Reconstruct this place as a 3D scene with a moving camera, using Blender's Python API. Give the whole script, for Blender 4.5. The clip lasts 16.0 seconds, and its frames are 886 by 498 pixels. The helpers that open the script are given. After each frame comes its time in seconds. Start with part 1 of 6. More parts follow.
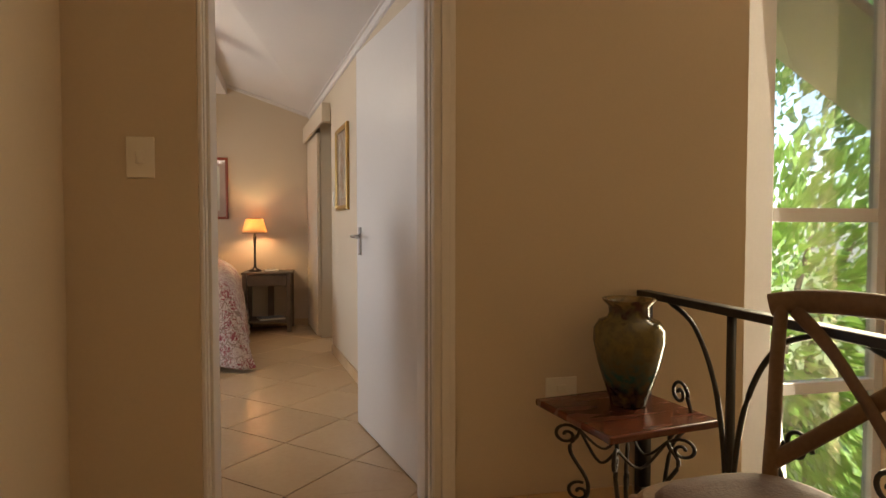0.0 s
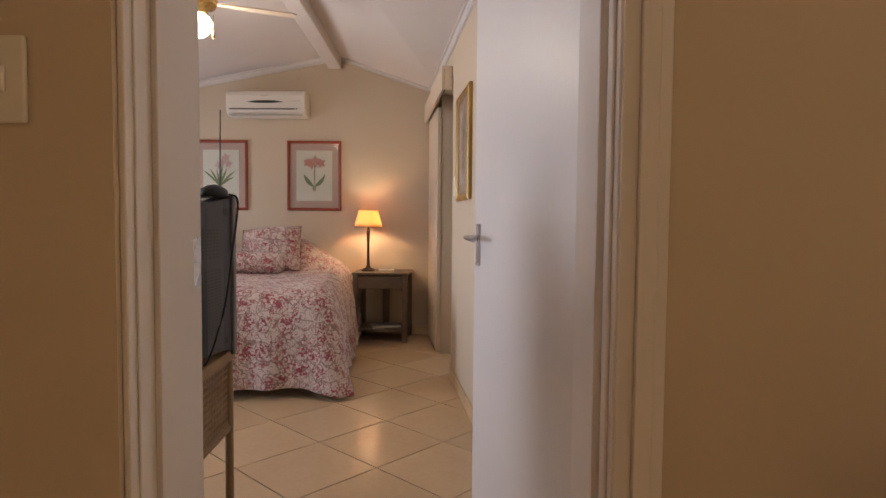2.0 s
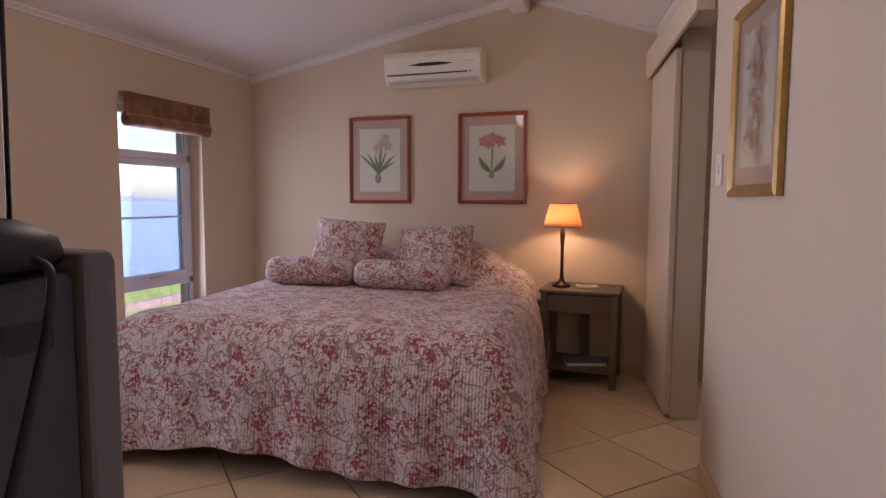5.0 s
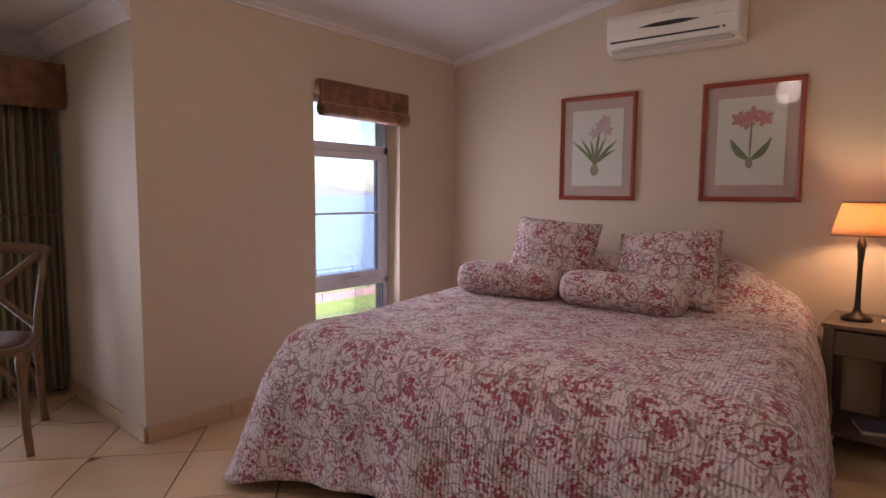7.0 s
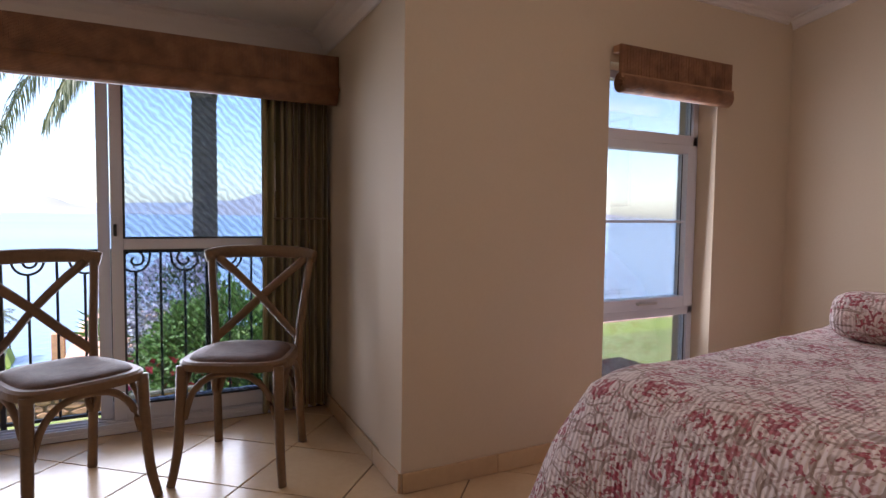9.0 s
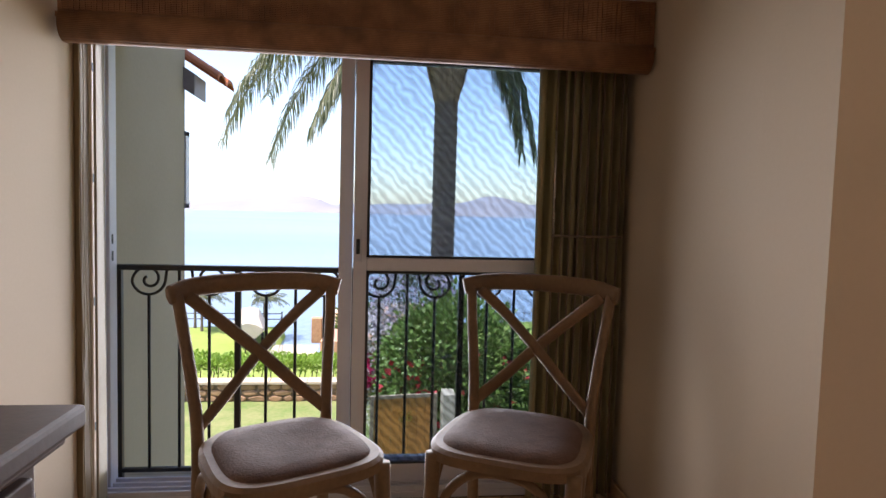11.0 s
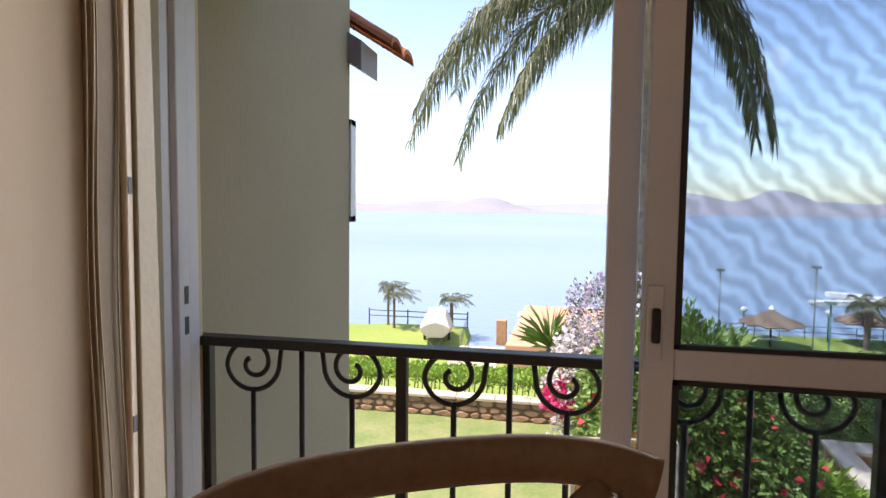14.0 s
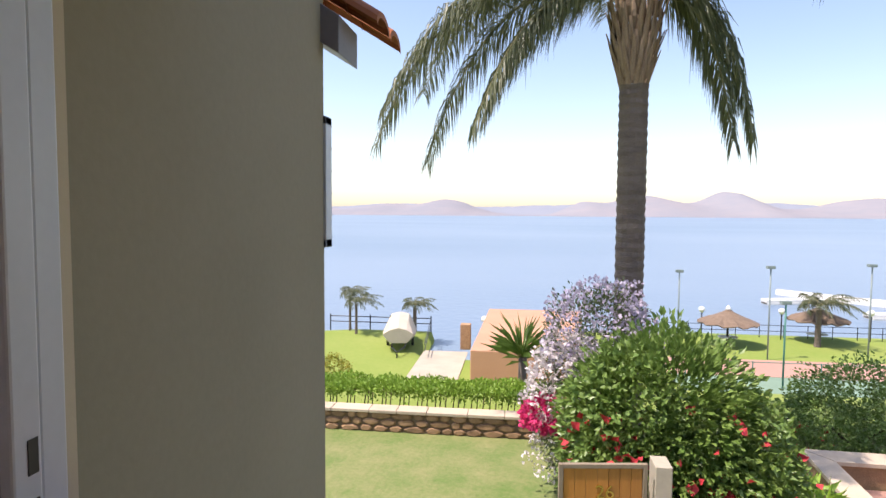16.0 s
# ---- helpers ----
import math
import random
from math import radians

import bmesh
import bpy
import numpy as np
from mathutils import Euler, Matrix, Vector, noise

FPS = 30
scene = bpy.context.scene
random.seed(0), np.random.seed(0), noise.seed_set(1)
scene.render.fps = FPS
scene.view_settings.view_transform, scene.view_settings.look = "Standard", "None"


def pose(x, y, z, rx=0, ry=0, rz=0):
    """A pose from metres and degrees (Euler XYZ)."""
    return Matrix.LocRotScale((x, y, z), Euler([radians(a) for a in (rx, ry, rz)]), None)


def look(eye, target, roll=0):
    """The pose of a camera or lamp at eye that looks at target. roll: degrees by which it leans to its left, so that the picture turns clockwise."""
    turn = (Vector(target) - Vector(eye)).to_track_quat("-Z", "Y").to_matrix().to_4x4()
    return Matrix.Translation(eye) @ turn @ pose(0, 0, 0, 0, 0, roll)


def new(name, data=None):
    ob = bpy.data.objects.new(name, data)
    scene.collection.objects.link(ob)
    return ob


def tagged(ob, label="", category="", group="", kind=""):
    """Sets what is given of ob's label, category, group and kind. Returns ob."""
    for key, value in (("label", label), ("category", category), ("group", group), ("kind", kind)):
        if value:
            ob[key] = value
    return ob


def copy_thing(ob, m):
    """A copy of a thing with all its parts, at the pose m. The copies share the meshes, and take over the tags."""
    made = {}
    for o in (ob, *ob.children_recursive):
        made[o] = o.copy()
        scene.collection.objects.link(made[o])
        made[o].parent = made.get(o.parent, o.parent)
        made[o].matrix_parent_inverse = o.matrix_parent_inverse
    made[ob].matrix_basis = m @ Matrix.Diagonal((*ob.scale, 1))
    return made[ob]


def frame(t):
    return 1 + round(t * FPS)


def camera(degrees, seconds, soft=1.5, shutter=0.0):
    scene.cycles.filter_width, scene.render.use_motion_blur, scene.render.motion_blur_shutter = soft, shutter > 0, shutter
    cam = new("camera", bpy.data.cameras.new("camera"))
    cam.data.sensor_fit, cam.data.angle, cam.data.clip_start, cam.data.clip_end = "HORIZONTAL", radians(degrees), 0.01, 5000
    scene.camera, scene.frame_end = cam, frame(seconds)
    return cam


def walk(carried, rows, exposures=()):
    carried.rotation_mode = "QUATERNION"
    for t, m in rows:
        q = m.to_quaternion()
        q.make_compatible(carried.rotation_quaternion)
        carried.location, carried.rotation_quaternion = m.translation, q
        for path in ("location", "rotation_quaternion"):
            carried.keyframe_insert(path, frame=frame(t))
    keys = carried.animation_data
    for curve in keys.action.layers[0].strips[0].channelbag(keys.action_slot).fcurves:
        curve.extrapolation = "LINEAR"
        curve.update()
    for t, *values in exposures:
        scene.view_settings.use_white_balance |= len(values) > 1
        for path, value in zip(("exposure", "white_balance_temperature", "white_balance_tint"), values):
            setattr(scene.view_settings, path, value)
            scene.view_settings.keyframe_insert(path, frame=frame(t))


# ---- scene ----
cam = camera(73.6, 16.0)
PATH = [
    (0, (0.295, 0.163, 1.006), (0.7, 2.12, 0.934), -0.0),
    (0.5, (0.359, 0.392, 1.004), (0.624, 2.373, 0.924), 0.3),
    (1, (0.409, 0.645, 1.007), (0.561, 2.637, 0.92), 0.4),
    (1.5, (0.414, 0.919, 1.007), (0.448, 2.916, 0.915), 0.4),
    (2, (0.415, 1.183, 1.021), (0.37, 3.18, 0.922), 0.5),
    (2.5, (0.425, 1.447, 1.018), (0.292, 3.44, 0.919), 0.5),
    (3, (0.424, 1.688, 1.02), (0.184, 3.671, 0.919), 0.6),
    (5.5, (0.076, 2.637, 1.126), (-0.69, 4.476, 0.945), 0.2),
    (6, (0.028, 2.79, 1.104), (-0.891, 4.558, 0.931), 0.3),
    (6.5, (-0.054, 2.922, 1.099), (-1.142, 4.591, 0.924), 0.3),
    (7, (-0.137, 3.045, 1.116), (-1.388, 4.595, 0.931), 0.5),
    (7.5, (-0.259, 3.174, 1.091), (-1.684, 4.568, 0.922), 0.5),
    (8, (-0.411, 3.268, 1.052), (-1.976, 4.504, 0.908), 0.5),
    (8.5, (-0.632, 3.323, 1.007), (-2.311, 4.403, 0.894), 0.5),
    (9, (-0.829, 3.343, 1.014), (-2.594, 4.278, 0.899), 0.7),
    (9.5, (-1.06, 3.38, 1.022), (-2.914, 4.121, 0.906), 1.0),
    (10, (-1.273, 3.331, 1.024), (-3.182, 3.919, 0.914), 1.3),
    (12.5, (-2.383, 3.378, 1.103), (-4.361, 3.124, 0.957), 1.1),
    (13, (-2.571, 3.299, 1.102), (-4.54, 2.98, 0.959), 0.9),
    (13.5, (-2.751, 3.198, 1.1), (-4.713, 2.838, 0.961), 0.7),
    (14, (-2.906, 3.133, 1.105), (-4.864, 2.749, 0.973), 0.7),
    (14.5, (-3.046, 3.078, 1.115), (-5.003, 2.681, 0.989), 0.4),
    (15, (-3.174, 3.014, 1.137), (-5.131, 2.617, 1.015), 0.5),
    (15.5, (-3.289, 2.936, 1.159), (-5.255, 2.589, 1.038), 0.5),
    (16, (-3.434, 2.883, 1.17), (-5.414, 2.629, 1.048), 0.4),
]
walk(cam, [(t, look(eye, target, roll)) for t, eye, target, roll in PATH],
     [(0, 2.05, 6300, 9), (1.5, 2.15, 6100, 12), (2.5, 2.15, 5600, 20), (3.2, 1.85, 5400, 25), (5.5, 1.65, 5750, 29), (6.5, 1.6, 5850, 28), (8.0, 1.6, 5950, 25), (9.5, 1.55, 6050, 19), (10.0, 1.45, 6250, 18),
      (12.5, 1.4, 6850, 21), (14.5, 1.2, 6950, 19), (15.5, 0.95, 7000, 19), (16, 0.85, 7050, 19)])


# ---- world, sun, lamps ----
world = bpy.data.worlds.new("sky")
scene.world = world
world.use_nodes = True
wn = world.node_tree.nodes
sky = wn.new("ShaderNodeTexSky")
sky.sky_type, sky.sun_disc = "NISHITA", False
SUN_EL, SUN_AZ = 64, 292
sky.sun_elevation, sky.sun_rotation = radians(SUN_EL), radians(90 - SUN_AZ)
sky.air_density, sky.dust_density, sky.ozone_density = 1.0, 1.0, 1.2
world.node_tree.links.new(sky.outputs[0], wn["Background"].inputs[0])
wn["Background"].inputs[1].default_value = 0.15


def lamp(name, kind, m, energy, color, **kw):
    d = bpy.data.lights.new(name, kind)
    d.energy, d.color = energy, color
    if kind == "AREA":
        d.shape, d.size, d.size_y = "RECTANGLE", kw["size"], kw["size_y"]
        d.spread = kw.get("spread", math.pi)
    elif kind == "SUN":
        d.angle = kw["angle"]
    else:
        d.shadow_soft_size = kw["radius"]
    ob = new(name, d)
    ob.matrix_world = m
    return ob


sx, sy, sz = (math.cos(radians(SUN_EL)) * math.cos(radians(SUN_AZ)), math.cos(radians(SUN_EL)) * math.sin(radians(SUN_AZ)), math.sin(radians(SUN_EL)))
lamp("sun", "SUN", look((sx * 50, sy * 50, sz * 50), (0, 0, 0)), 4.0, (1, 0.95, 0.87), angle=radians(0.6))
# daylight in the openings
lamp("door_daylight", "AREA", look((-3.84, 3.12, 0.85), (0, 3.12, 0.78)), 7, (0.90, 0.95, 1.0), size=1.4, size_y=1.45, spread=radians(108))
lamp("window_daylight", "AREA", look((-2.80, 5.46, 1.0), (0, 5.4, 0.9)), 3.2, (0.92, 0.96, 1.0), size=0.6, size_y=1.1)
lamp("stair_daylight", "AREA", look((2.4, 2.255, 1.0), (1.6, 0.2, 0.9)), 16, (1.0, 0.83, 0.54), size=0.7, size_y=2.2)
lamp("bathroom_daylight", "AREA", look((2.1, 6.9, 1.4), (1.2, 5.5, 1.0)), 2, (0.95, 0.97, 1.0), size=0.6, size_y=0.8)
lamp("fan_bulb", "POINT", pose(-1.0, 4.4, 1.93), 1.2, (1.0, 0.84, 0.66), radius=0.09)
lamp("bedside_bulb", "POINT", pose(-0.332, 6.185, 1.02), 1.5, (1.0, 0.70, 0.36), radius=0.03)

# ---- materials ----


def nodes_of(name):
    m = bpy.data.materials.new(name)
    m.use_nodes = True
    t = m.node_tree
    return m, t, t.nodes["Principled BSDF"], t.nodes.new, t.links.new


def rgb(c):
    return (c[0], c[1], c[2], 1)


def mixed(t, fac, a, b, blend="MIX"):
    n = t.nodes.new("ShaderNodeMix")
    n.data_type, n.blend_type = "RGBA", blend
    for sock, v in ((n.inputs[0], fac), (n.inputs[6], a), (n.inputs[7], b)):
        if isinstance(v, (tuple, float, int)):
            sock.default_value = v if not isinstance(v, tuple) else (v if len(v) == 4 else rgb(v))
        else:
            t.links.new(v, sock)
    return n.outputs[2]


def ramp(t, fac, lo, hi):
    n = t.nodes.new("ShaderNodeMapRange")
    n.inputs[1].default_value, n.inputs[2].default_value = lo, hi
    t.links.new(fac, n.inputs[0])
    return n.outputs[0]


def calc(t, op, a, b=0.0):
    n = t.nodes.new("ShaderNodeMath")
    n.operation = op
    for s, v in ((n.inputs[0], a), (n.inputs[1], b)):
        if isinstance(v, (float, int)):
            s.default_value = v
        else:
            t.links.new(v, s)
    return n.outputs[0]


def noise_of(t, vec, scale, detail=3.0):
    n = t.nodes.new("ShaderNodeTexNoise")
    n.inputs["Scale"].default_value, n.inputs["Detail"].default_value = scale, detail
    t.links.new(vec, n.inputs["Vector"])
    return n.outputs["Fac"]


def coords(t, stretch=(1, 1, 1)):
    c = t.nodes.new("ShaderNodeTexCoord")
    m = t.nodes.new("ShaderNodeMapping")
    m.inputs["Scale"].default_value = stretch
    t.links.new(c.outputs["Object"], m.inputs["Vector"])
    return m.outputs["Vector"]


def surface(name, base, rough=0.6, other=None, big=2.0, fine=60.0, bump=0.15, depth=0.004, metal=0.0, stretch=(1, 1, 1), vary=0.0, spec=0.5, sheen=0.0, trans=0.0):
    m, t, p, _, link = nodes_of(name)
    v = coords(t, stretch)
    a, b = noise_of(t, v, big, 4), noise_of(t, v, fine, 3)
    other = other or tuple(x * 0.82 for x in base)
    f = calc(t, "ADD", calc(t, "MULTIPLY", ramp(t, a, 0.3, 0.7), 0.65), calc(t, "MULTIPLY", ramp(t, b, 0.3, 0.7), 0.35))
    col = mixed(t, f, base, other)
    if vary:
        oi = t.nodes.new("ShaderNodeObjectInfo")
        hs = t.nodes.new("ShaderNodeHueSaturation")
        link(ramp_out(t, oi.outputs["Random"], 1 - vary, 1 + vary), hs.inputs["Value"])
        link(col, hs.inputs["Color"])
        col = hs.outputs[0]
    link(col, p.inputs["Base Color"])
    r = t.nodes.new("ShaderNodeMapRange")
    r.inputs[3].default_value, r.inputs[4].default_value = max(rough - 0.08, 0.02), min(rough + 0.1, 1)
    link(a, r.inputs[0])
    link(r.outputs[0], p.inputs["Roughness"])
    p.inputs["Metallic"].default_value = metal
    p.inputs["Specular IOR Level"].default_value = spec
    p.inputs["Sheen Weight"].default_value = sheen
    if bump:
        bn = t.nodes.new("ShaderNodeBump")
        bn.inputs["Strength"].default_value, bn.inputs["Distance"].default_value = bump, depth
        link(calc(t, "ADD", b, a), bn.inputs["Height"])
        link(bn.outputs[0], p.inputs["Normal"])
    if trans:
        tr = t.nodes.new("ShaderNodeBsdfTranslucent")
        link(col, tr.inputs[0])
        mx = t.nodes.new("ShaderNodeMixShader")
        mx.inputs[0].default_value = trans
        link(p.outputs[0], mx.inputs[1])
        link(tr.outputs[0], mx.inputs[2])
        link(mx.outputs[0], t.nodes["Material Output"].inputs[0])
    return m


def ramp_out(t, fac, lo, hi):
    n = t.nodes.new("ShaderNodeMapRange")
    n.inputs[3].default_value, n.inputs[4].default_value = lo, hi
    t.links.new(fac, n.inputs[0])
    return n.outputs[0]


def glowing(name, color, strength):
    m, t, p, _, link = nodes_of(name)
    p.inputs["Base Color"].default_value = rgb(color)
    p.inputs["Emission Color"].default_value = rgb(color)
    p.inputs["Emission Strength"].default_value = strength
    return m


def glass_sheet(name, tint, gloss=0.06):
    m, t, p, _, link = nodes_of(name)
    tr, gl, mx = t.nodes.new("ShaderNodeBsdfTransparent"), t.nodes.new("ShaderNodeBsdfGlossy"), t.nodes.new("ShaderNodeMixShader")
    tr.inputs[0].default_value = rgb(tint)
    gl.inputs["Roughness"].default_value = 0.02
    fr = t.nodes.new("ShaderNodeFresnel")
    fr.inputs[0].default_value = 1.45
    link(calc(t, "MULTIPLY", fr.outputs[0], gloss / 0.04), mx.inputs[0])
    link(tr.outputs[0], mx.inputs[1])
    link(gl.outputs[0], mx.inputs[2])
    link(mx.outputs[0], t.nodes["Material Output"].inputs[0])
    return m


def floral(name):
    """Cream quilted cotton with taupe scrolls and rose sprays."""
    m, t, p, _, link = nodes_of(name)
    v = coords(t)
    ns = t.nodes.new("ShaderNodeTexNoise")
    ns.inputs["Scale"].default_value, ns.inputs["Detail"].default_value = 9, 2
    link(v, ns.inputs["Vector"])
    warp = t.nodes.new("ShaderNodeVectorMath")
    warp.operation = "MULTIPLY_ADD"
    warp.inputs[1].default_value = (0.07, 0.07, 0.07)
    link(ns.outputs["Color"], warp.inputs[0])
    link(v, warp.inputs[2])

    def cells(scale, feature, vec):
        n = t.nodes.new("ShaderNodeTexVoronoi")
        n.feature = feature
        n.inputs["Scale"].default_value = scale
        link(vec, n.inputs["Vector"])
        return n.outputs["Distance"]
    w = warp.outputs[0]
    def band(value, centre, half):
        return calc(t, "LESS_THAN", calc(t, "ABSOLUTE", calc(t, "SUBTRACT", value, centre)), half)
    big, small = cells(10.0, "F1", w), cells(25.0, "F1", w)
    scroll = calc(t, "MAXIMUM", band(big, 0.52, 0.028), calc(t, "LESS_THAN", cells(14.0, "DISTANCE_TO_EDGE", w), 0.035))
    vine = calc(t, "MAXIMUM", band(small, 0.36, 0.06), band(small, 0.64, 0.05))
    broken = ramp(t, noise_of(t, v, 34, 2), 0.42, 0.52)
    petals = noise_of(t, v, 75, 3)
    spray = calc(t, "ADD", big, calc(t, "MULTIPLY", calc(t, "SUBTRACT", petals, 0.5), 2.3))
    rose = calc(t, "LESS_THAN", spray, 0.26)
    rose2 = calc(t, "LESS_THAN", calc(t, "ADD", cells(17.0, "F1", w), calc(t, "MULTIPLY", calc(t, "SUBTRACT", petals, 0.5), 2.0)), 0.20)
    leafy = calc(t, "LESS_THAN", calc(t, "ADD", small, calc(t, "MULTIPLY", calc(t, "SUBTRACT", noise_of(t, v, 90, 2), 0.5), 1.4)), 0.17)
    cloth = mixed(t, noise_of(t, v, 6), (0.71, 0.59, 0.56), (0.63, 0.52, 0.49))
    c = mixed(t, calc(t, "MULTIPLY", calc(t, "MULTIPLY", vine, broken), 0.6), cloth, (0.33, 0.20, 0.17))
    c = mixed(t, calc(t, "MULTIPLY", calc(t, "MULTIPLY", scroll, ramp(t, noise_of(t, v, 22, 2), 0.36, 0.46)), 0.8), c, (0.26, 0.17, 0.135))
    c = mixed(t, calc(t, "MULTIPLY", leafy, 0.75), c, (0.34, 0.17, 0.16))
    c = mixed(t, calc(t, "MULTIPLY", rose2, 0.8), c, (0.36, 0.09, 0.10))
    c = mixed(t, calc(t, "MULTIPLY", rose, 0.88), c, mixed(t, ramp(t, noise_of(t, v, 120, 2), 0.35, 0.65), (0.22, 0.016, 0.035), (0.40, 0.09, 0.11)))
    link(c, p.inputs["Base Color"])
    p.inputs["Roughness"].default_value = 0.9
    p.inputs["Sheen Weight"].default_value = 0.2
    p.inputs["Specular IOR Level"].default_value = 0.15
    # fine quilting ribs
    wv = t.nodes.new("ShaderNodeTexWave")
    wv.inputs["Scale"].default_value, wv.inputs["Distortion"].default_value = 24, 0.6
    link(v, wv.inputs["Vector"])
    bn = t.nodes.new("ShaderNodeBump")
    bn.inputs["Strength"].default_value, bn.inputs["Distance"].default_value = 0.35, 0.006
    link(calc(t, "ADD", wv.outputs["Fac"], calc(t, "MULTIPLY", noise_of(t, v, 30), 1.2)), bn.inputs["Height"])
    link(bn.outputs[0], p.inputs["Normal"])
    return m


def slatted(name, a, b, scale, axis="Z", rough=0.6):
    """Split bamboo: fine stripes along one axis."""
    m, t, p, _, link = nodes_of(name)
    v = coords(t)
    wv = t.nodes.new("ShaderNodeTexWave")
    wv.bands_direction = axis
    wv.inputs["Scale"].default_value, wv.inputs["Distortion"].default_value = scale, 0.8
    wv.inputs["Detail"].default_value = 1
    link(v, wv.inputs["Vector"])
    c = mixed(t, wv.outputs["Fac"], a, b)
    c = mixed(t, ramp(t, noise_of(t, v, 14, 4), 0.35, 0.75), c, tuple(x * 0.55 for x in a))
    link(c, p.inputs["Base Color"])
    p.inputs["Roughness"].default_value = rough
    bn = t.nodes.new("ShaderNodeBump")
    bn.inputs["Strength"].default_value, bn.inputs["Distance"].default_value = 0.5, 0.003
    link(wv.outputs["Fac"], bn.inputs["Height"])
    link(bn.outputs[0], p.inputs["Normal"])
    return m


WALL = surface("cream_plaster", (0.60, 0.49, 0.365), 0.75, (0.57, 0.46, 0.335), 1.2, 90, 0.12, 0.002, spec=0.3)
CEIL = surface("ceiling_paint", (0.70, 0.645, 0.61), 0.8, (0.66, 0.60, 0.565), 1.0, 70, 0.08, 0.002, spec=0.2)
OUTWALL = surface("outer_plaster", (0.34, 0.28, 0.205), 0.85, (0.29, 0.24, 0.175), 1.6, 45, 0.25, 0.003, spec=0.2)
TILE = surface("floor_tile", (0.64, 0.46, 0.28), 0.22, (0.56, 0.39, 0.225), 4.0, 40, 0.04, 0.001, vary=0.06)
GROUT = surface("grout", (0.16, 0.10, 0.06), 0.9, None, 20, 90, 0.2)
SKIRT = surface("skirting_tile", (0.58, 0.40, 0.23), 0.3, (0.50, 0.34, 0.19), 4.0, 40, 0.04, 0.001, vary=0.06)
WHITE = surface("white_gloss_paint", (0.76, 0.70, 0.66), 0.34, (0.72, 0.66, 0.61), 1.5, 60, 0.06, 0.0015)
TRIM = surface("cream_gloss_paint", (0.70, 0.58, 0.44), 0.38, (0.65, 0.53, 0.39), 2.0, 60, 0.08, 0.0015)
ALU = surface("white_aluminium", (0.62, 0.62, 0.68), 0.4, (0.56, 0.56, 0.62), 3, 80, 0.03, 0.001)
RUBBER = surface("black_gasket", (0.02, 0.02, 0.022), 0.6, None, 5, 60, 0.05)
BLACKIRON = surface("black_iron", (0.025, 0.023, 0.023), 0.42, (0.04, 0.035, 0.032), 8, 120, 0.2, 0.001, metal=0.3)
STEEL = surface("brushed_steel", (0.55, 0.53, 0.52), 0.28, None, 20, 120, 0.05, 0.0005, metal=1.0)
GOLD = surface("gilt_wood", (0.50, 0.33, 0.11), 0.36, (0.34, 0.20, 0.06), 8, 80, 0.2, 0.001, metal=0.7)
BRASS = surface("brass", (0.62, 0.42, 0.14), 0.25, None, 12, 90, 0.05, 0.0005, metal=1.0)
REDWOOD = surface("rosewood_frame", (0.34, 0.075, 0.035), 0.4, (0.24, 0.045, 0.022), 3, 70, 0.1, 0.001, stretch=(1, 1, 1))
MATB = surface("picture_mount", (0.55, 0.40, 0.33), 0.9, (0.52, 0.37, 0.31), 8, 90, 0.03)
PAPER = surface("print_paper", (0.74, 0.70, 0.60), 0.9, (0.70, 0.66, 0.56), 6, 60, 0.03)
PETAL = surface("printed_rose", (0.50, 0.20, 0.17), 0.9, (0.60, 0.32, 0.27), 40, 140, 0)
PALEPETAL = surface("printed_pink", (0.56, 0.36, 0.33), 0.9, (0.62, 0.45, 0.40), 40, 140, 0)
STEM = surface("printed_green", (0.17, 0.20, 0.10), 0.9, (0.26, 0.27, 0.15), 30, 120, 0)
BULB = surface("printed_bulb", (0.42, 0.36, 0.24), 0.9, (0.30, 0.25, 0.16), 40, 120, 0)
OAK = surface("weathered_oak", (0.21, 0.12, 0.058), 0.5, (0.12, 0.064, 0.03), 6, 90, 0.3, 0.002, stretch=(1, 1, 1), vary=0.08)
RUSH = surface("woven_rush", (0.13, 0.062, 0.038), 0.72, (0.075, 0.035, 0.022), 20, 160, 0.6, 0.003)
GREYWOOD = surface("greyed_wood", (0.165, 0.115, 0.075), 0.5, (0.10, 0.066, 0.042), 5, 80, 0.25, 0.002)
DARKWOOD = surface("dark_wood", (0.075, 0.032, 0.018), 0.5, (0.045, 0.02, 0.012), 5, 80, 0.2, 0.002)
TABLETOP = surface("varnished_mahogany", (0.15, 0.045, 0.022), 0.25, (0.09, 0.025, 0.013), 4, 60, 0.08, 0.001, stretch=(1, 5, 1))
LAMPBLACK = surface("dark_bronze", (0.035, 0.022, 0.016), 0.35, (0.06, 0.035, 0.02), 14, 90, 0.15, 0.001, metal=0.5)
ACWHITE = surface("white_plastic", (0.74, 0.68, 0.60), 0.4, (0.72, 0.66, 0.58), 2, 50, 0.02, 0.0005)
DARK = surface("dark_plastic", (0.012, 0.012, 0.013), 0.45, None, 6, 90, 0.1, 0.0008)
TVGREY = surface("charcoal_plastic", (0.055, 0.055, 0.062), 0.5, (0.046, 0.046, 0.052), 4, 220, 0.25, 0.0008)
TVTRIM = surface("silver_grey_plastic", (0.16, 0.15, 0.155), 0.4, None, 4, 90, 0.1, 0.0008)
RATTAN = surface("rattan", (0.33, 0.205, 0.095), 0.5, (0.22, 0.13, 0.055), 12, 120, 0.3, 0.002)
BLIND = slatted("split_bamboo", (0.24, 0.105, 0.05), (0.36, 0.17, 0.08), 60, "Z")
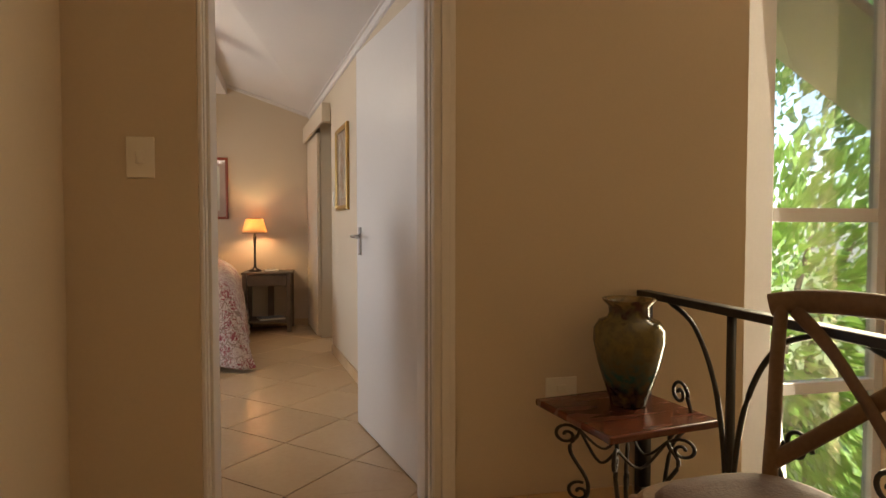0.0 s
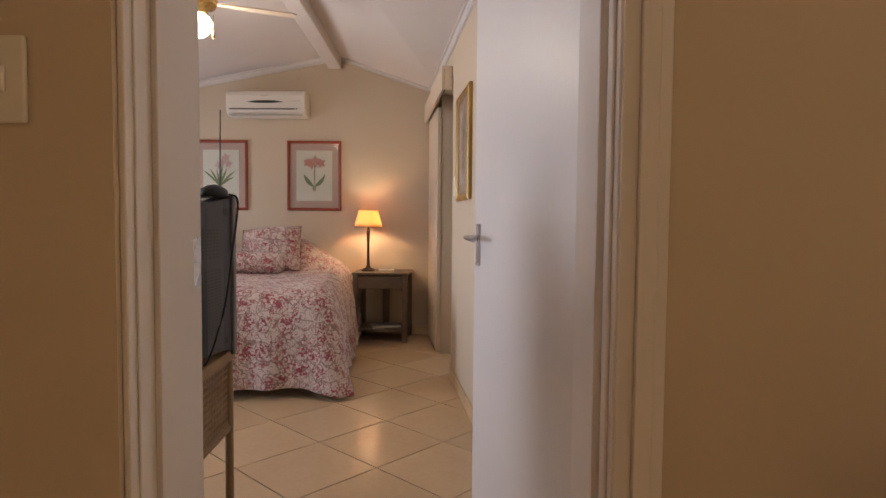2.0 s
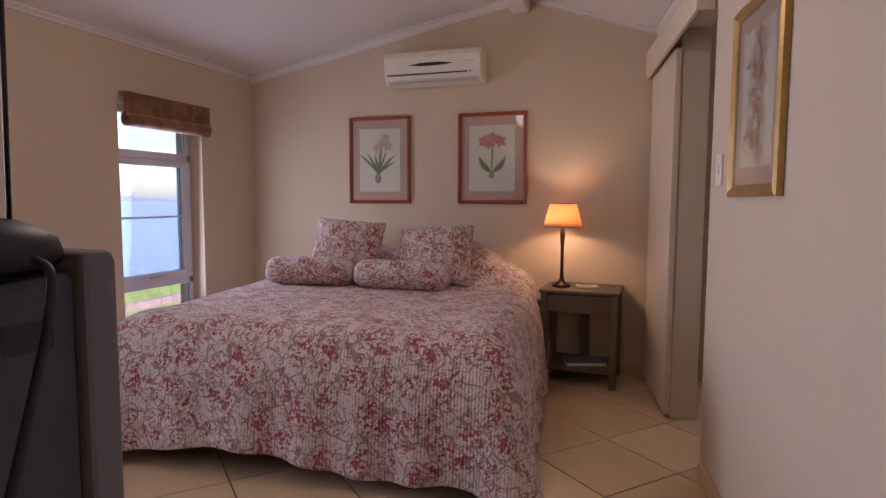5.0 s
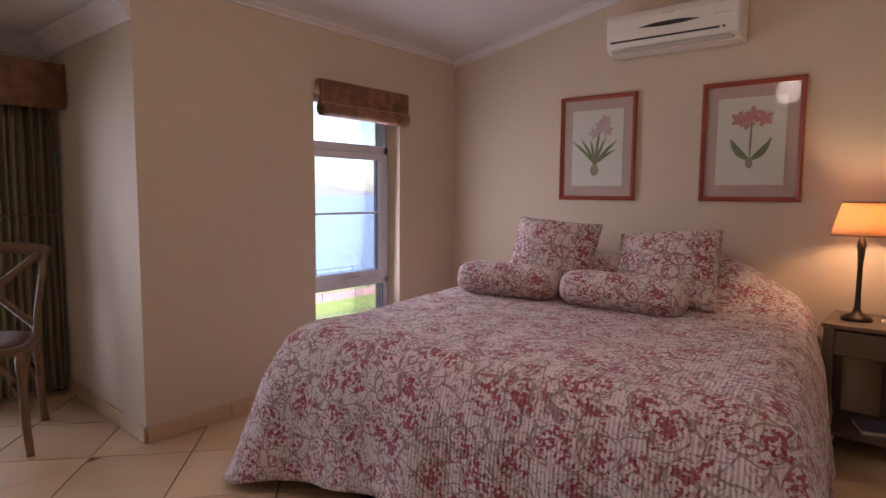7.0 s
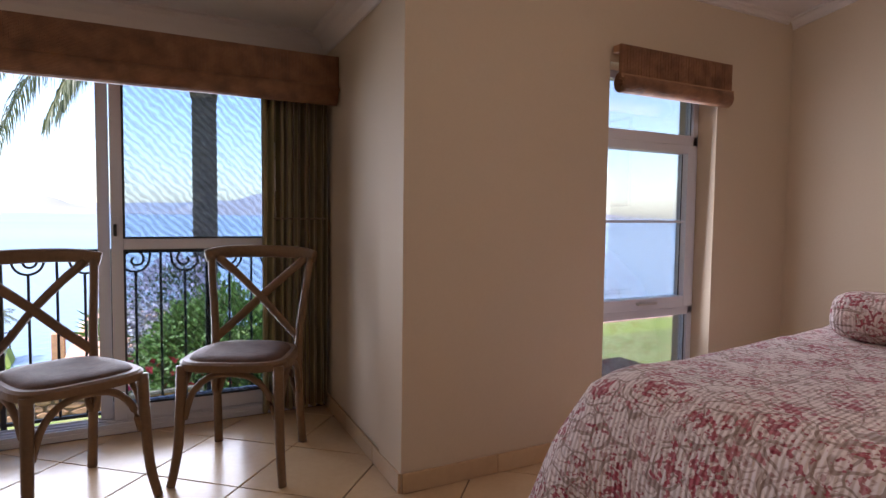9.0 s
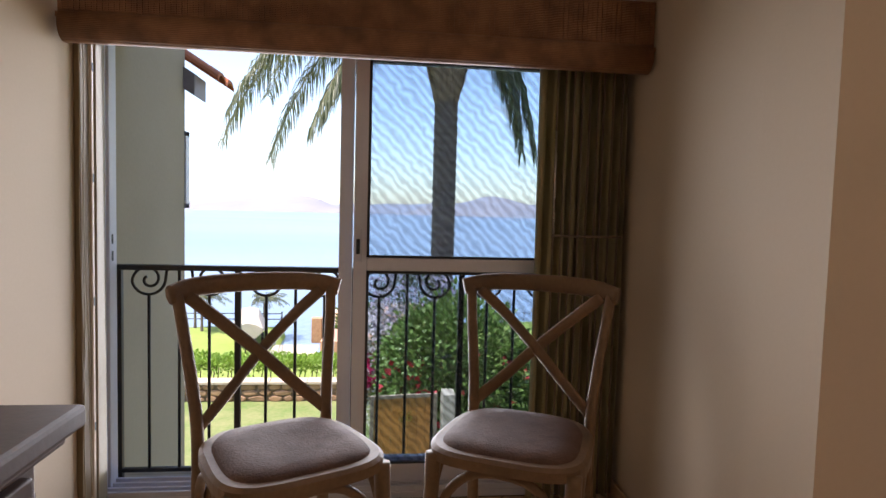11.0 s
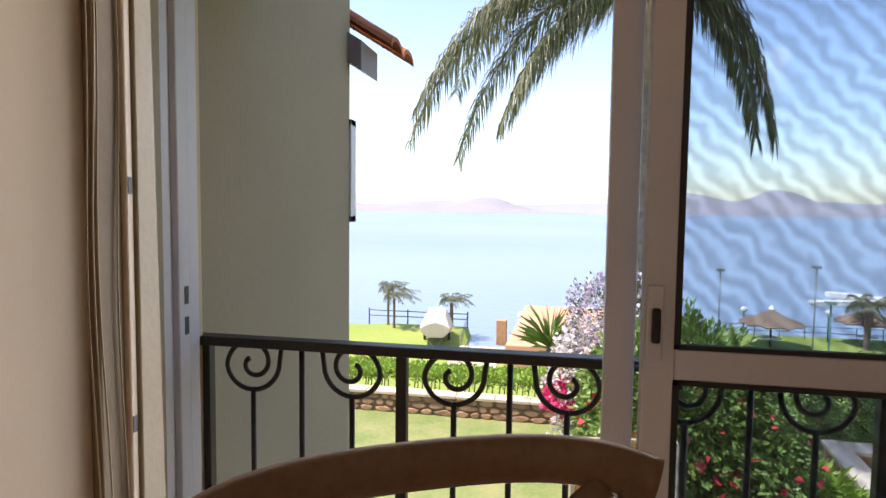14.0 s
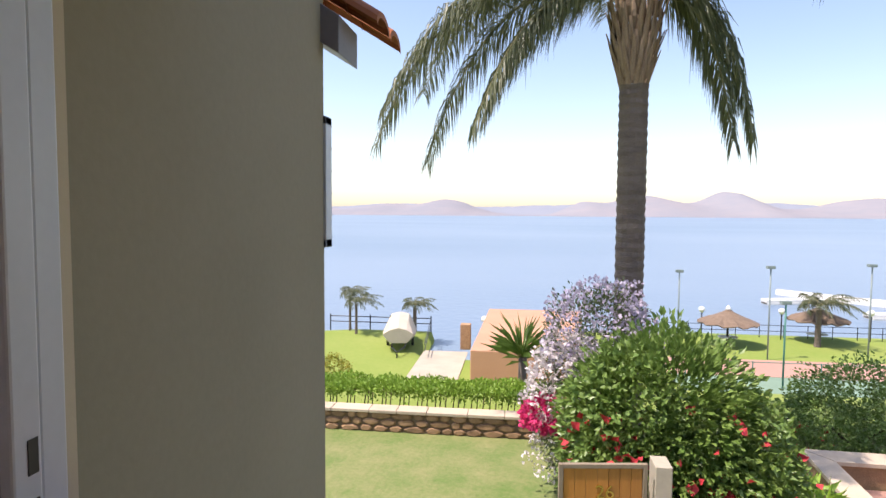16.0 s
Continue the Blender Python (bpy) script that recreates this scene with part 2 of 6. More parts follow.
BLINDTAPE = surface("blind_batten", (0.42, 0.22, 0.11), 0.5, None, 10, 90, 0.2, 0.001)
DRAPE = surface("khaki_drape", (0.46, 0.40, 0.23), 0.85, (0.38, 0.33, 0.18), 3, 120, 0.2, 0.002, sheen=0.1, trans=0.4)
SPREAD = floral("rose_quilt")
GLASS = glass_sheet("clear_glass", (0.96, 0.98, 0.98), 0.025)
PICGLASS = glass_sheet("picture_glass", (0.95, 0.95, 0.94), 0.022)
GLOBE = glowing("lit_globe", (1.0, 0.86, 0.62), 7.0)


def shade_material():
    m, t, p, _, link = nodes_of("lit_lampshade")
    v = coords(t)
    p.inputs["Base Color"].default_value = (0.78, 0.50, 0.26, 1)
    tr, mx = t.nodes.new("ShaderNodeBsdfTranslucent"), t.nodes.new("ShaderNodeMixShader")
    tr.inputs[0].default_value = (0.95, 0.66, 0.35, 1)
    mx.inputs[0].default_value = 0.3
    bn = t.nodes.new("ShaderNodeBump")
    bn.inputs["Strength"].default_value, bn.inputs["Distance"].default_value = 0.3, 0.001
    link(noise_of(t, v, 200, 2), bn.inputs["Height"])
    link(bn.outputs[0], p.inputs["Normal"])
    link(p.outputs[0], mx.inputs[1])
    link(tr.outputs[0], mx.inputs[2])
    link(mx.outputs[0], t.nodes["Material Output"].inputs[0])
    return m


SHADE = shade_material()


def mesh_screen():
    """Fine insect mesh: partly see-through blue-grey."""
    m, t, p, _, link = nodes_of("insect_mesh")
    v = coords(t)
    tr, mx = t.nodes.new("ShaderNodeBsdfTransparent"), t.nodes.new("ShaderNodeMixShader")
    tr.inputs[0].default_value = (0.86, 0.93, 1.0, 1)
    p.inputs["Base Color"].default_value = (0.05, 0.055, 0.06, 1)
    p.inputs["Roughness"].default_value = 0.6
    # wavy bands in the opacity imitate moire over the mesh
    a = t.nodes.new("ShaderNodeTexWave")
    a.inputs["Scale"].default_value, a.inputs["Distortion"].default_value, a.inputs["Detail"].default_value = 15.0, 5.0, 2.0
    a.bands_direction = "DIAGONAL"
    a.inputs["Detail Scale"].default_value = 1.6
    link(v, a.inputs["Vector"])
    link(ramp_out(t, a.outputs["Fac"], 0.32, 0.17), mx.inputs[0])
    link(tr.outputs[0], mx.inputs[1])
    link(p.outputs[0], mx.inputs[2])
    link(mx.outputs[0], t.nodes["Material Output"].inputs[0])
    return m


SCREEN = mesh_screen()


def vase_glaze():
    m, t, p, _, link = nodes_of("drip_glaze")
    v = coords(t)
    sep = t.nodes.new("ShaderNodeSeparateXYZ")
    link(v, sep.inputs[0])
    drip = noise_of(t, coords(t, (22, 22, 2)), 1.0, 2)
    h = calc(t, "ADD", sep.outputs[2], calc(t, "MULTIPLY", calc(t, "SUBTRACT", drip, 0.5), 0.14))
    c = mixed(t, ramp(t, h, 0.04, 0.075), (0.012, 0.008, 0.018), (0.02, 0.075, 0.07))
    c = mixed(t, ramp(t, h, 0.10, 0.20), c, (0.155, 0.115, 0.035))
    c = mixed(t, ramp(t, h, 0.285, 0.30), c, (0.05, 0.018, 0.014))
    c = mixed(t, ramp(t, h, 0.325, 0.34), c, (0.20, 0.13, 0.05))
    link(mixed(t, ramp(t, noise_of(t, v, 40), 0.4, 0.7), c, (0.10, 0.075, 0.03)), p.inputs["Base Color"])
    p.inputs["Roughness"].default_value = 0.12
    return m


GLAZE = vase_glaze()

# ---- mesh helpers ----


def obj(name, bm, mat, smooth=False, parent=None, bevel=0.0, label="", category="", group="", kind="", at=None):
    bmesh.ops.recalc_face_normals(bm, faces=bm.faces)
    me = bpy.data.meshes.new(name)
    bm.to_mesh(me)
    bm.free()
    for k in (mat if isinstance(mat, (list, tuple)) else [mat]):
        me.materials.append(k)
    if smooth:
        for f in me.polygons:
            f.use_smooth = True
    ob = new(name, me)
    if bevel:
        b = ob.modifiers.new("bevel", "BEVEL")
        b.width, b.segments, b.limit_method = bevel, 2, "ANGLE"
    if parent:
        ob.parent = parent
    if at is not None:
        ob.matrix_basis = at
    return tagged(ob, label, category, group, kind)


def empty(name, m, label, category, group="", kind=""):
    ob = new(name)
    ob.empty_display_size = 0.1
    ob.matrix_basis = m
    return tagged(ob, label, category, group, kind)


def add_box(bm, x0, x1, y0, y1, z0, z1, m=None, mi=0):
    vs = [bm.verts.new((x, y, z)) for x in (x0, x1) for y in (y0, y1) for z in (z0, z1)]
    if m is not None:
        for v in vs:
            v.co = m @ v.co
    for f in ((0, 1, 3, 2), (4, 6, 7, 5), (0, 4, 5, 1), (2, 3, 7, 6), (0, 2, 6, 4), (1, 5, 7, 3)):
        bm.faces.new([vs[i] for i in f]).material_index = mi


def box(name, x0, x1, y0, y1, z0, z1, mat, parent=None, bevel=0.003, **kw):
    bm = bmesh.new()
    add_box(bm, x0, x1, y0, y1, z0, z1)
    return obj(name, bm, mat, False, parent, bevel, **kw)


def add_prism(bm, pts, z0, z1, inset=0.0, mi=0):
    """An upright prism over a plan polygon; inset chamfers its top edge."""
    n = len(pts)
    cx, cy = sum(p[0] for p in pts) / n, sum(p[1] for p in pts) / n
    lo = [bm.verts.new((x, y, z0)) for x, y in pts]
    rings = [lo]
    if inset:
        rings.append([bm.verts.new((x, y, z1 - inset)) for x, y in pts])
        top = []
        for x, y in pts:
            d = max(math.hypot(cx - x, cy - y), 1e-6)
            k = min(inset * 1.4 / d, 0.4)
            top.append(bm.verts.new((x + (cx - x) * k, y + (cy - y) * k, z1)))
        rings.append(top)
    else:
        rings.append([bm.verts.new((x, y, z1)) for x, y in pts])
    for a, b in zip(rings, rings[1:]):
        for i in range(n):
            bm.faces.new((a[i], a[(i + 1) % n], b[(i + 1) % n], b[i])).material_index = mi
    bm.faces.new(rings[-1]).material_index = mi
    bm.faces.new(lo[::-1]).material_index = mi


def smooth_path(pts, per=6):
    pts = [Vector(p) for p in pts]
    out = []
    for i in range(len(pts) - 1):
        p0, p1, p2, p3 = pts[max(i - 1, 0)], pts[i], pts[i + 1], pts[min(i + 2, len(pts) - 1)]
        for k in range(per):
            t = k / per
            out.append(0.5 * (2 * p1 + (p2 - p0) * t + (2 * p0 - 5 * p1 + 4 * p2 - p3) * t * t + (3 * p1 - p0 - 3 * p2 + p3) * t ** 3))
    out.append(pts[-1])
    return out


def add_tube(bm, pts, a, b=None, sides=8, per=0, taper=1.0, up=(0, 0, 1), square=False):
    """Sweeps an ellipse (half axes a sideways, b along up) along a path."""
    b = a if b is None else b
    path = smooth_path(pts, per) if per else [Vector(p) for p in pts]
    rings = []
    n = len(path)
    for i, p in enumerate(path):
        d = (path[min(i + 1, n - 1)] - path[max(i - 1, 0)]).normalized()
        u = Vector(up)
        if abs(d.dot(u)) > 0.95:
            u = Vector((1, 0, 0)) if abs(d.x) < 0.9 else Vector((0, 1, 0))
        s = d.cross(u).normalized()
        w = s.cross(d).normalized()
        k = 1 + (taper - 1) * i / max(n - 1, 1)
        ring = []
        for j in range(sides):
            an = 2 * math.pi * (j + (0.5 if square else 0)) / sides
            q = 1.41 if square else 1
            ring.append(bm.verts.new(p + s * math.cos(an) * a * k * q + w * math.sin(an) * b * k * q))
        rings.append(ring)
    for r0, r1 in zip(rings, rings[1:]):
        for j in range(sides):
            bm.faces.new((r0[j], r0[(j + 1) % sides], r1[(j + 1) % sides], r1[j]))
    bm.faces.new(rings[0][::-1])
    bm.faces.new(rings[-1])


def tube(name, pts, a, mat, b=None, parent=None, smooth=True, **kw):
    extra = {k: kw.pop(k) for k in ("label", "category", "group", "kind") if k in kw}
    bm = bmesh.new()
    add_tube(bm, pts, a, b, **kw)
    return obj(name, bm, mat, smooth, parent, **extra)


def add_lathe(bm, prof, sides=24, m=None, close=True):
    rings = []
    for r, z in prof:
        rings.append([bm.verts.new((r * math.cos(2 * math.pi * j / sides), r * math.sin(2 * math.pi * j / sides), z)) for j in range(sides)])
    for r0, r1 in zip(rings, rings[1:]):
        for j in range(sides):
            bm.faces.new((r0[j], r0[(j + 1) % sides], r1[(j + 1) % sides], r1[j]))
    if close:
        bm.faces.new(rings[0][::-1])
        bm.faces.new(rings[-1])
    if m is not None:
        for r in rings:
            for v in r:
                v.co = m @ v.co


def lathe(name, prof, mat, parent=None, sides=24, close=True, **kw):
    bm = bmesh.new()
    add_lathe(bm, prof, sides, None, close)
    return obj(name, bm, mat, True, parent, **kw)


def wall(name, p0, p1, thick, z0, z1, holes=(), mat=WALL, bevel=0.006, label="", group=""):
    """A wall from p0 to p1, thick to its left; holes: (s0, s1, z0, z1) along it."""
    d = Vector((p1[0] - p0[0], p1[1] - p0[1], 0))
    length = d.length
    m = Matrix.Translation((p0[0], p0[1], 0)) @ Matrix.Rotation(math.atan2(d.y, d.x), 4, "Z")
    bm = bmesh.new()
    s = 0.0
    for a, b, lo, hi in sorted(holes):
        add_box(bm, s, a, 0, thick, z0, z1, m)
        if lo > z0:
            add_box(bm, a, b, 0, thick, z0, lo, m)
        if hi < z1:
            add_box(bm, a, b, 0, thick, hi, z1, m)
        s = b
    add_box(bm, s, length, 0, thick, z0, z1, m)
    bmesh.ops.remove_doubles(bm, verts=bm.verts, dist=0.0001)
    return obj(name, bm, mat, False, None, 0, label=label, kind="structure", category="wall")


def clip(poly, x0, x1, y0, y1):
    for axis, lim, sign in ((0, x0, 1), (0, x1, -1), (1, y0, 1), (1, y1, -1)):
        out = []
        for i, p in enumerate(poly):
            q = poly[(i + 1) % len(poly)]
            a, b = (p[axis] - lim) * sign, (q[axis] - lim) * sign
            if a >= 0:
                out.append(p)
            if (a >= 0) != (b >= 0):
                k = a / (a - b)
                out.append((p[0] + (q[0] - p[0]) * k, p[1] + (q[1] - p[1]) * k))
        poly = out
        if len(poly) < 3:
            return []
    return poly


def area_of(p):
    return abs(sum(p[i][0] * p[(i + 1) % len(p)][1] - p[(i + 1) % len(p)][0] * p[i][1] for i in range(len(p)))) / 2

# ---- structure: rooms ----
NY, WX, AY, DX, SY = 6.40, -2.75, 4.20, -3.90, 2.40  # north, west, alcove, sliding door and south faces
EA, EB = (0.748, SY), (0.196, NY)  # the east wall's ends
HY = 2.10  # hall face of the south wall
JL, JR = -0.037, 0.658  # door jambs


def east_x(y):
    return EA[0] + (EB[0] - EA[0]) * (y - SY) / (NY - SY)


bm = bmesh.new()
add_box(bm, -4.0, 0.87, 2.34, 6.5, -0.2, -0.006)
add_box(bm, -0.8, 1.445, -1.7, 2.34, -0.2, -0.006)
add_box(bm, 0.87, 2.6, 4.6, 7.2, -0.2, -0.006)
floor = obj("floor", bm, GROUT, kind="structure", category="floor", label="cream ceramic floor tiles laid diagonally with dark grout")

wall("wall_north", (-2.97, NY), (0.75, NY), 0.15, -0.006, 2.8, label="cream plastered bedroom wall behind the bed")
wall("wall_west", (WX, AY), (WX, NY), 0.22, -0.006, 2.8, [(0.95, 1.635, 0.17, 1.67)], label="cream plastered wall with a narrow window")
wall("wall_alcove", (-4.02, AY + 0.066), (WX - 0.22, AY + 0.012), 0.15, -0.006, 2.8, label="cream plastered side wall of the balcony alcove")
wall("wall_south", (3.0, SY), (-4.02, SY), SY - HY, -2.9, 2.8, [(0.25, 1.15, -0.4, 2.4), (2.302, 3.45, -0.006, 1.93)], label="cream plastered wall with the bedroom doorway")
wall("wall_east", EB, EA, 0.12, -0.006, 2.8, [(0.707, 1.418, -0.006, 1.95)], label="cream plastered wall with a sliding door")
wall("wall_door_side", (JL - 0.0105, 2.215), (-0.52, 2.215), 0.24, -0.006, 2.8, label="cream plastered return beside the doorway")
wall("wall_hall_west", (-0.397, -1.6), (-0.397, HY), 0.12, -0.006, 2.8, label="cream plastered landing wall")
wall("wall_hall_south", (3.0, -1.6), (-0.81, -1.6), 0.12, -2.9, 2.8, label="cream plastered landing wall")
wall("wall_hall_east", (3.0, SY), (3.0, -1.72), 0.12, -2.9, 2.8, label="cream plastered stairwell wall")
wall("wall_bath_north", (0.70, 7.1), (2.6, 7.1), 0.1, -0.006, 2.6, [(0.55, 1.35, 0.95, 1.75)], label="tiled bathroom wall with a window")
wall("wall_bath_east", (2.6, 7.1), (2.6, 4.6), 0.1, -0.006, 2.6, label="bathroom wall")
wall("wall_bath_south", (2.6, 4.6), (0.55, 4.6), 0.1, -0.006, 2.6, label="bathroom wall")
box("wall_head", -4.02, DX + 0.02, SY - 0.1, AY + 0.15, 1.70, 2.8, WALL, kind="structure", category="wall", label="cream plaster above the balcony door")
box("wall_beam", WX - 0.12, WX, SY, AY, 1.92, 2.8, WALL, kind="structure", category="wall", label="plastered bulkhead over the alcove")
box("stair_floor", 1.40, 3.0, -1.6, HY, -2.95, -2.9, TILE, kind="structure", category="floor", label="lower stairwell floor")
box("landing_edge", 1.405, 1.445, -1.6, HY, -0.25, 0.0, TRIM, kind="structure", category="trim", label="painted landing edge over the stairwell")
box("stair_lower_wall", 1.32, 1.40, -1.6, HY, -2.9, -0.2, WALL, kind="structure", category="wall", label="wall under the landing")

# ceilings
bm = bmesh.new()
RN, RS = (-0.66, NY), (-0.49, SY)


def slope(bm, a, b, c, d):
    lo = [bm.verts.new(p) for p in (a, b, c, d)]
    hi = [bm.verts.new((p[0], p[1], p[2] + 0.06)) for p in (a, b, c, d)]
    bm.faces.new(lo)
    bm.faces.new(hi[::-1])
    for i in range(4):
        bm.faces.new((lo[i], lo[(i + 1) % 4], hi[(i + 1) % 4], hi[i]))


KW = (2.44 - 2.04) / (RN[0] - WX)
slope(bm, (WX - 0.2, SY - 0.1, 2.04 - 0.2 * KW), (RS[0], SY - 0.1, 2.44), (RN[0], NY + 0.1, 2.44), (WX - 0.2, NY + 0.1, 2.04 - 0.2 * KW))
slope(bm, (RS[0], SY - 0.1, 2.44), (EA[0] + 0.1, SY - 0.1, 2.115), (EB[0] + 0.1, NY + 0.1, 2.115), (RN[0], NY + 0.1, 2.44))
obj("ceiling", bm, CEIL, kind="structure", category="ceiling", label="white painted vaulted bedroom ceiling")
box("ceiling_alcove", -4.0, WX, SY - 0.1, AY + 0.1, 1.92, 2.02, CEIL, kind="structure", category="ceiling", label="flat white alcove ceiling")
box("ceiling_hall", -0.8, 3.1, -1.72, HY + 0.05, 2.62, 2.7, CEIL, kind="structure", category="ceiling", label="white landing ceiling")
box("ceiling_bath", 0.5, 2.7, 4.5, 7.2, 2.3, 2.36, CEIL, kind="structure", category="ceiling", label="white bathroom ceiling")
# flat slab added out of view to keep light from leaking in from above
bm = bmesh.new()
add_box(bm, -4.3, 3.2, -1.9, 7.4, 2.86, 2.92)
obj("roof", bm, OUTWALL, kind="structure", category="roof", label="unseen roof slab added over the upper floor against light leaks")
# ridge beam
bm = bmesh.new()
add_tube(bm, [(RS[0], SY, 2.385), (RN[0], NY - 0.002, 2.385)], 0.055, 0.06, sides=4, square=True)
obj("ridge_beam", bm, CEIL, False, bevel=0.006, kind="structure", category="beam", label="white painted ridge beam")


def cornice(name, p0, p1, side, size=0.075):
    """A cove moulding from p0 to p1; side: the way into the room."""
    bm = bmesh.new()
    prof = [(0, 0), (size, 0), (size, -0.012), (size * 0.62, -size * 0.25), (size * 0.3, -size * 0.62), (0.012, -size), (0, -size)]
    ends = []
    for p in (p0, p1):
        ends.append([bm.verts.new((p[0] + side[0] * a, p[1] + side[1] * a, p[2] + b + side[2] * a)) for a, b in prof])
    n = len(prof)
    for i in range(n):
        bm.faces.new((ends[0][i], ends[0][(i + 1) % n], ends[1][(i + 1) % n], ends[1][i]))
    bm.faces.new(ends[0])
    bm.faces.new(ends[1][::-1])
    obj(name, bm, CEIL, kind="structure", category="cornice", label="white cove cornice")


cornice("cornice_gable_west", (WX + 0.002, NY, 2.04), (RN[0] - 0.06, NY, 2.428), (0, -1, 0), 0.05)
cornice("cornice_gable_east", (RN[0] + 0.06, NY, 2.42), (EB[0], NY, 2.15), (0, -1, 0), 0.03)
cornice("cornice_west", (WX, AY - 0.02, 2.04), (WX, NY - 0.05, 2.04), (1, 0, KW), 0.03)
cornice("cornice_east", (EA[0], SY, 2.14), (EB[0], NY - 0.03, 2.14), (-1, -0.13, 0.35), 0.035)
cornice("cornice_alcove_north", (WX, AY, 1.92), (-3.88, AY + 0.058, 1.92), (0, -1, 0), 0.09)
cornice("cornice_alcove_west", (-3.88, AY + 0.058, 1.92), (-3.88, SY, 1.92), (1, 0, 0), 0.09)
cornice("cornice_alcove_south", (-3.88, SY, 1.92), (WX, SY, 1.92), (0, 1, 0), 0.09)

# ---- doorway and panel door ----
frame_bm = bmesh.new()
for a, b in ((JL - 0.01, JL), (JR, JR + 0.04)):
    y0, y1 = (1.985, 2.222) if b == JL else (HY - 0.008, SY - 0.02)
    add_box(frame_bm, a, b, y0, y1, 0, 1.89)
    add_box(frame_bm, (b if b == JL else a - 0.014), (b + 0.010 if b == JL else a), y0 + 0.07, y1 - 0.05, 0, 1.88)
    add_box(frame_bm, (b if b == JL else a - 0.006), (b + 0.004 if b == JL else a), y0 + 0.02, y0 + 0.05, 0, 1.88)
add_box(frame_bm, JL - 0.01, JR + 0.04, HY - 0.008, SY - 0.02, 1.89, 1.928)
for w0, w1, d in ((0.004, 0.03, 0.014), (0.03, 0.058, 0.024), (0.058, 0.077, 0.018)):
    add_box(frame_bm, JR + w0, JR + w1, HY - d, HY - 0.0005, 0, 1.96)
add_box(frame_bm, JL, JR + 0.077, HY - 0.022, HY - 0.0005, 1.962, 2.02)
obj("door_frame", frame_bm, WHITE, bevel=0.004, kind="structure", category="door frame", label="cream gloss painted timber door frame")

door = empty("door_1", Matrix.Translation((0.698, 2.385, 0.008)) @ Matrix.Rotation(radians(102.6), 4, "Z"), "white painted flush interior door standing open", "door", kind="structure")
bm = bmesh.new()
add_box(bm, 0.0, 0.845, -0.002, 0.038, 0, 1.873)
obj("leaf", bm, WHITE, False, door, 0.003)
for z in (0.25, 0.95, 1.62):
    lathe("hinge", [(0.006, z - 0.05), (0.007, z - 0.048), (0.007, z + 0.048), (0.006, z + 0.05)], STEEL, door, 8).matrix_basis = Matrix.Translation((-0.004, 0.018, 0))
bm = bmesh.new()
add_box(bm, 0.765, 0.800, 0.0385, 0.045, 0.862, 1.0)
add_tube(bm, [(0.782, 0.04, 0.955), (0.782, 0.085, 0.955)], 0.008, sides=10)
add_tube(bm, [(0.782, 0.083, 0.955), (0.757, 0.088, 0.956), (0.717, 0.088, 0.954), (0.672, 0.086, 0.950)], 0.009, 0.007, per=4)
add_box(bm, 0.777, 0.787, 0.045, 0.0465, 0.885, 0.905)
obj("handle", bm, STEEL, False, door, 0.002, label="brushed steel lever handle and plate")
box("strike_plate", JL + 0.0002, JL + 0.002, 2.18, 2.215, 0.90, 0.985, STEEL, kind="structure", category="strike plate", label="steel strike plate on the door jamb", bevel=0.001)


def switch_plate(name, m, label):
    root = empty(name, m, label, "switch")
    box("plate", -0.037, 0.037, -0.008, 0, -0.058, 0.058, ACWHITE, root, 0.003)
    box("rocker", -0.012, 0.012, -0.013, -0.008, -0.018, 0.018, ACWHITE, root, 0.003)
    return root


switch_plate("light_switch", pose(-0.198, 1.975, 1.203), "cream plastic light switch on the landing wall")
sock = switch_plate("wall_socket", pose(1.118, HY, 0.445, 0, 90, 0), "white plastic wall socket near the floor")
ex = east_x(4.885)
switch_plate("light_switch", pose(ex, 4.885, 1.23, 0, 0, -82.14), "white plastic light switch beside the bathroom door")

# ---- skirting ----
SK = empty("baseboard", pose(0, 0, 0), "cream ceramic tile skirting round the room", "skirting", kind="structure")


def skirting(p0, p1, first=0.2, h=0.075, side=1):
    d = Vector((p1[0] - p0[0], p1[1] - p0[1], 0))
    m = Matrix.Translation((p0[0], p0[1], 0)) @ Matrix.Rotation(math.atan2(d.y, d.x), 4, "Z")
    s, nxt = 0.0, first
    while s < d.length - 0.01:
        e = min(nxt, d.length)
        bm = bmesh.new()
        y0, y1 = (0.0008, 0.012) if side > 0 else (-0.012, -0.0008)
        add_box(bm, s + 0.001, e - 0.001, y0, y1, 0.001, h, m)
        obj("skirting_tile", bm, SKIRT, False, SK, 0.003)
        s, nxt = e, e + 0.405


skirting((WX, AY), (WX, NY), 0.41, side=-1)
skirting((WX, AY), (-3.86, AY + 0.057), 0.3)
skirting((WX, NY), (EB[0], NY), 0.3, side=-1)
skirting(EA, (east_x(4.99), 4.99), 0.35)
skirting((-0.46, SY), (-3.84, SY), 0.4, side=-1)
skirting((0.74, HY), (1.40, HY), 0.25, side=-1)
skirting((-0.395, 1.975), (-0.08, 1.975), 0.3, side=-1)
skirting((-0.397, 1.96), (-0.397, -1.5), 0.3)

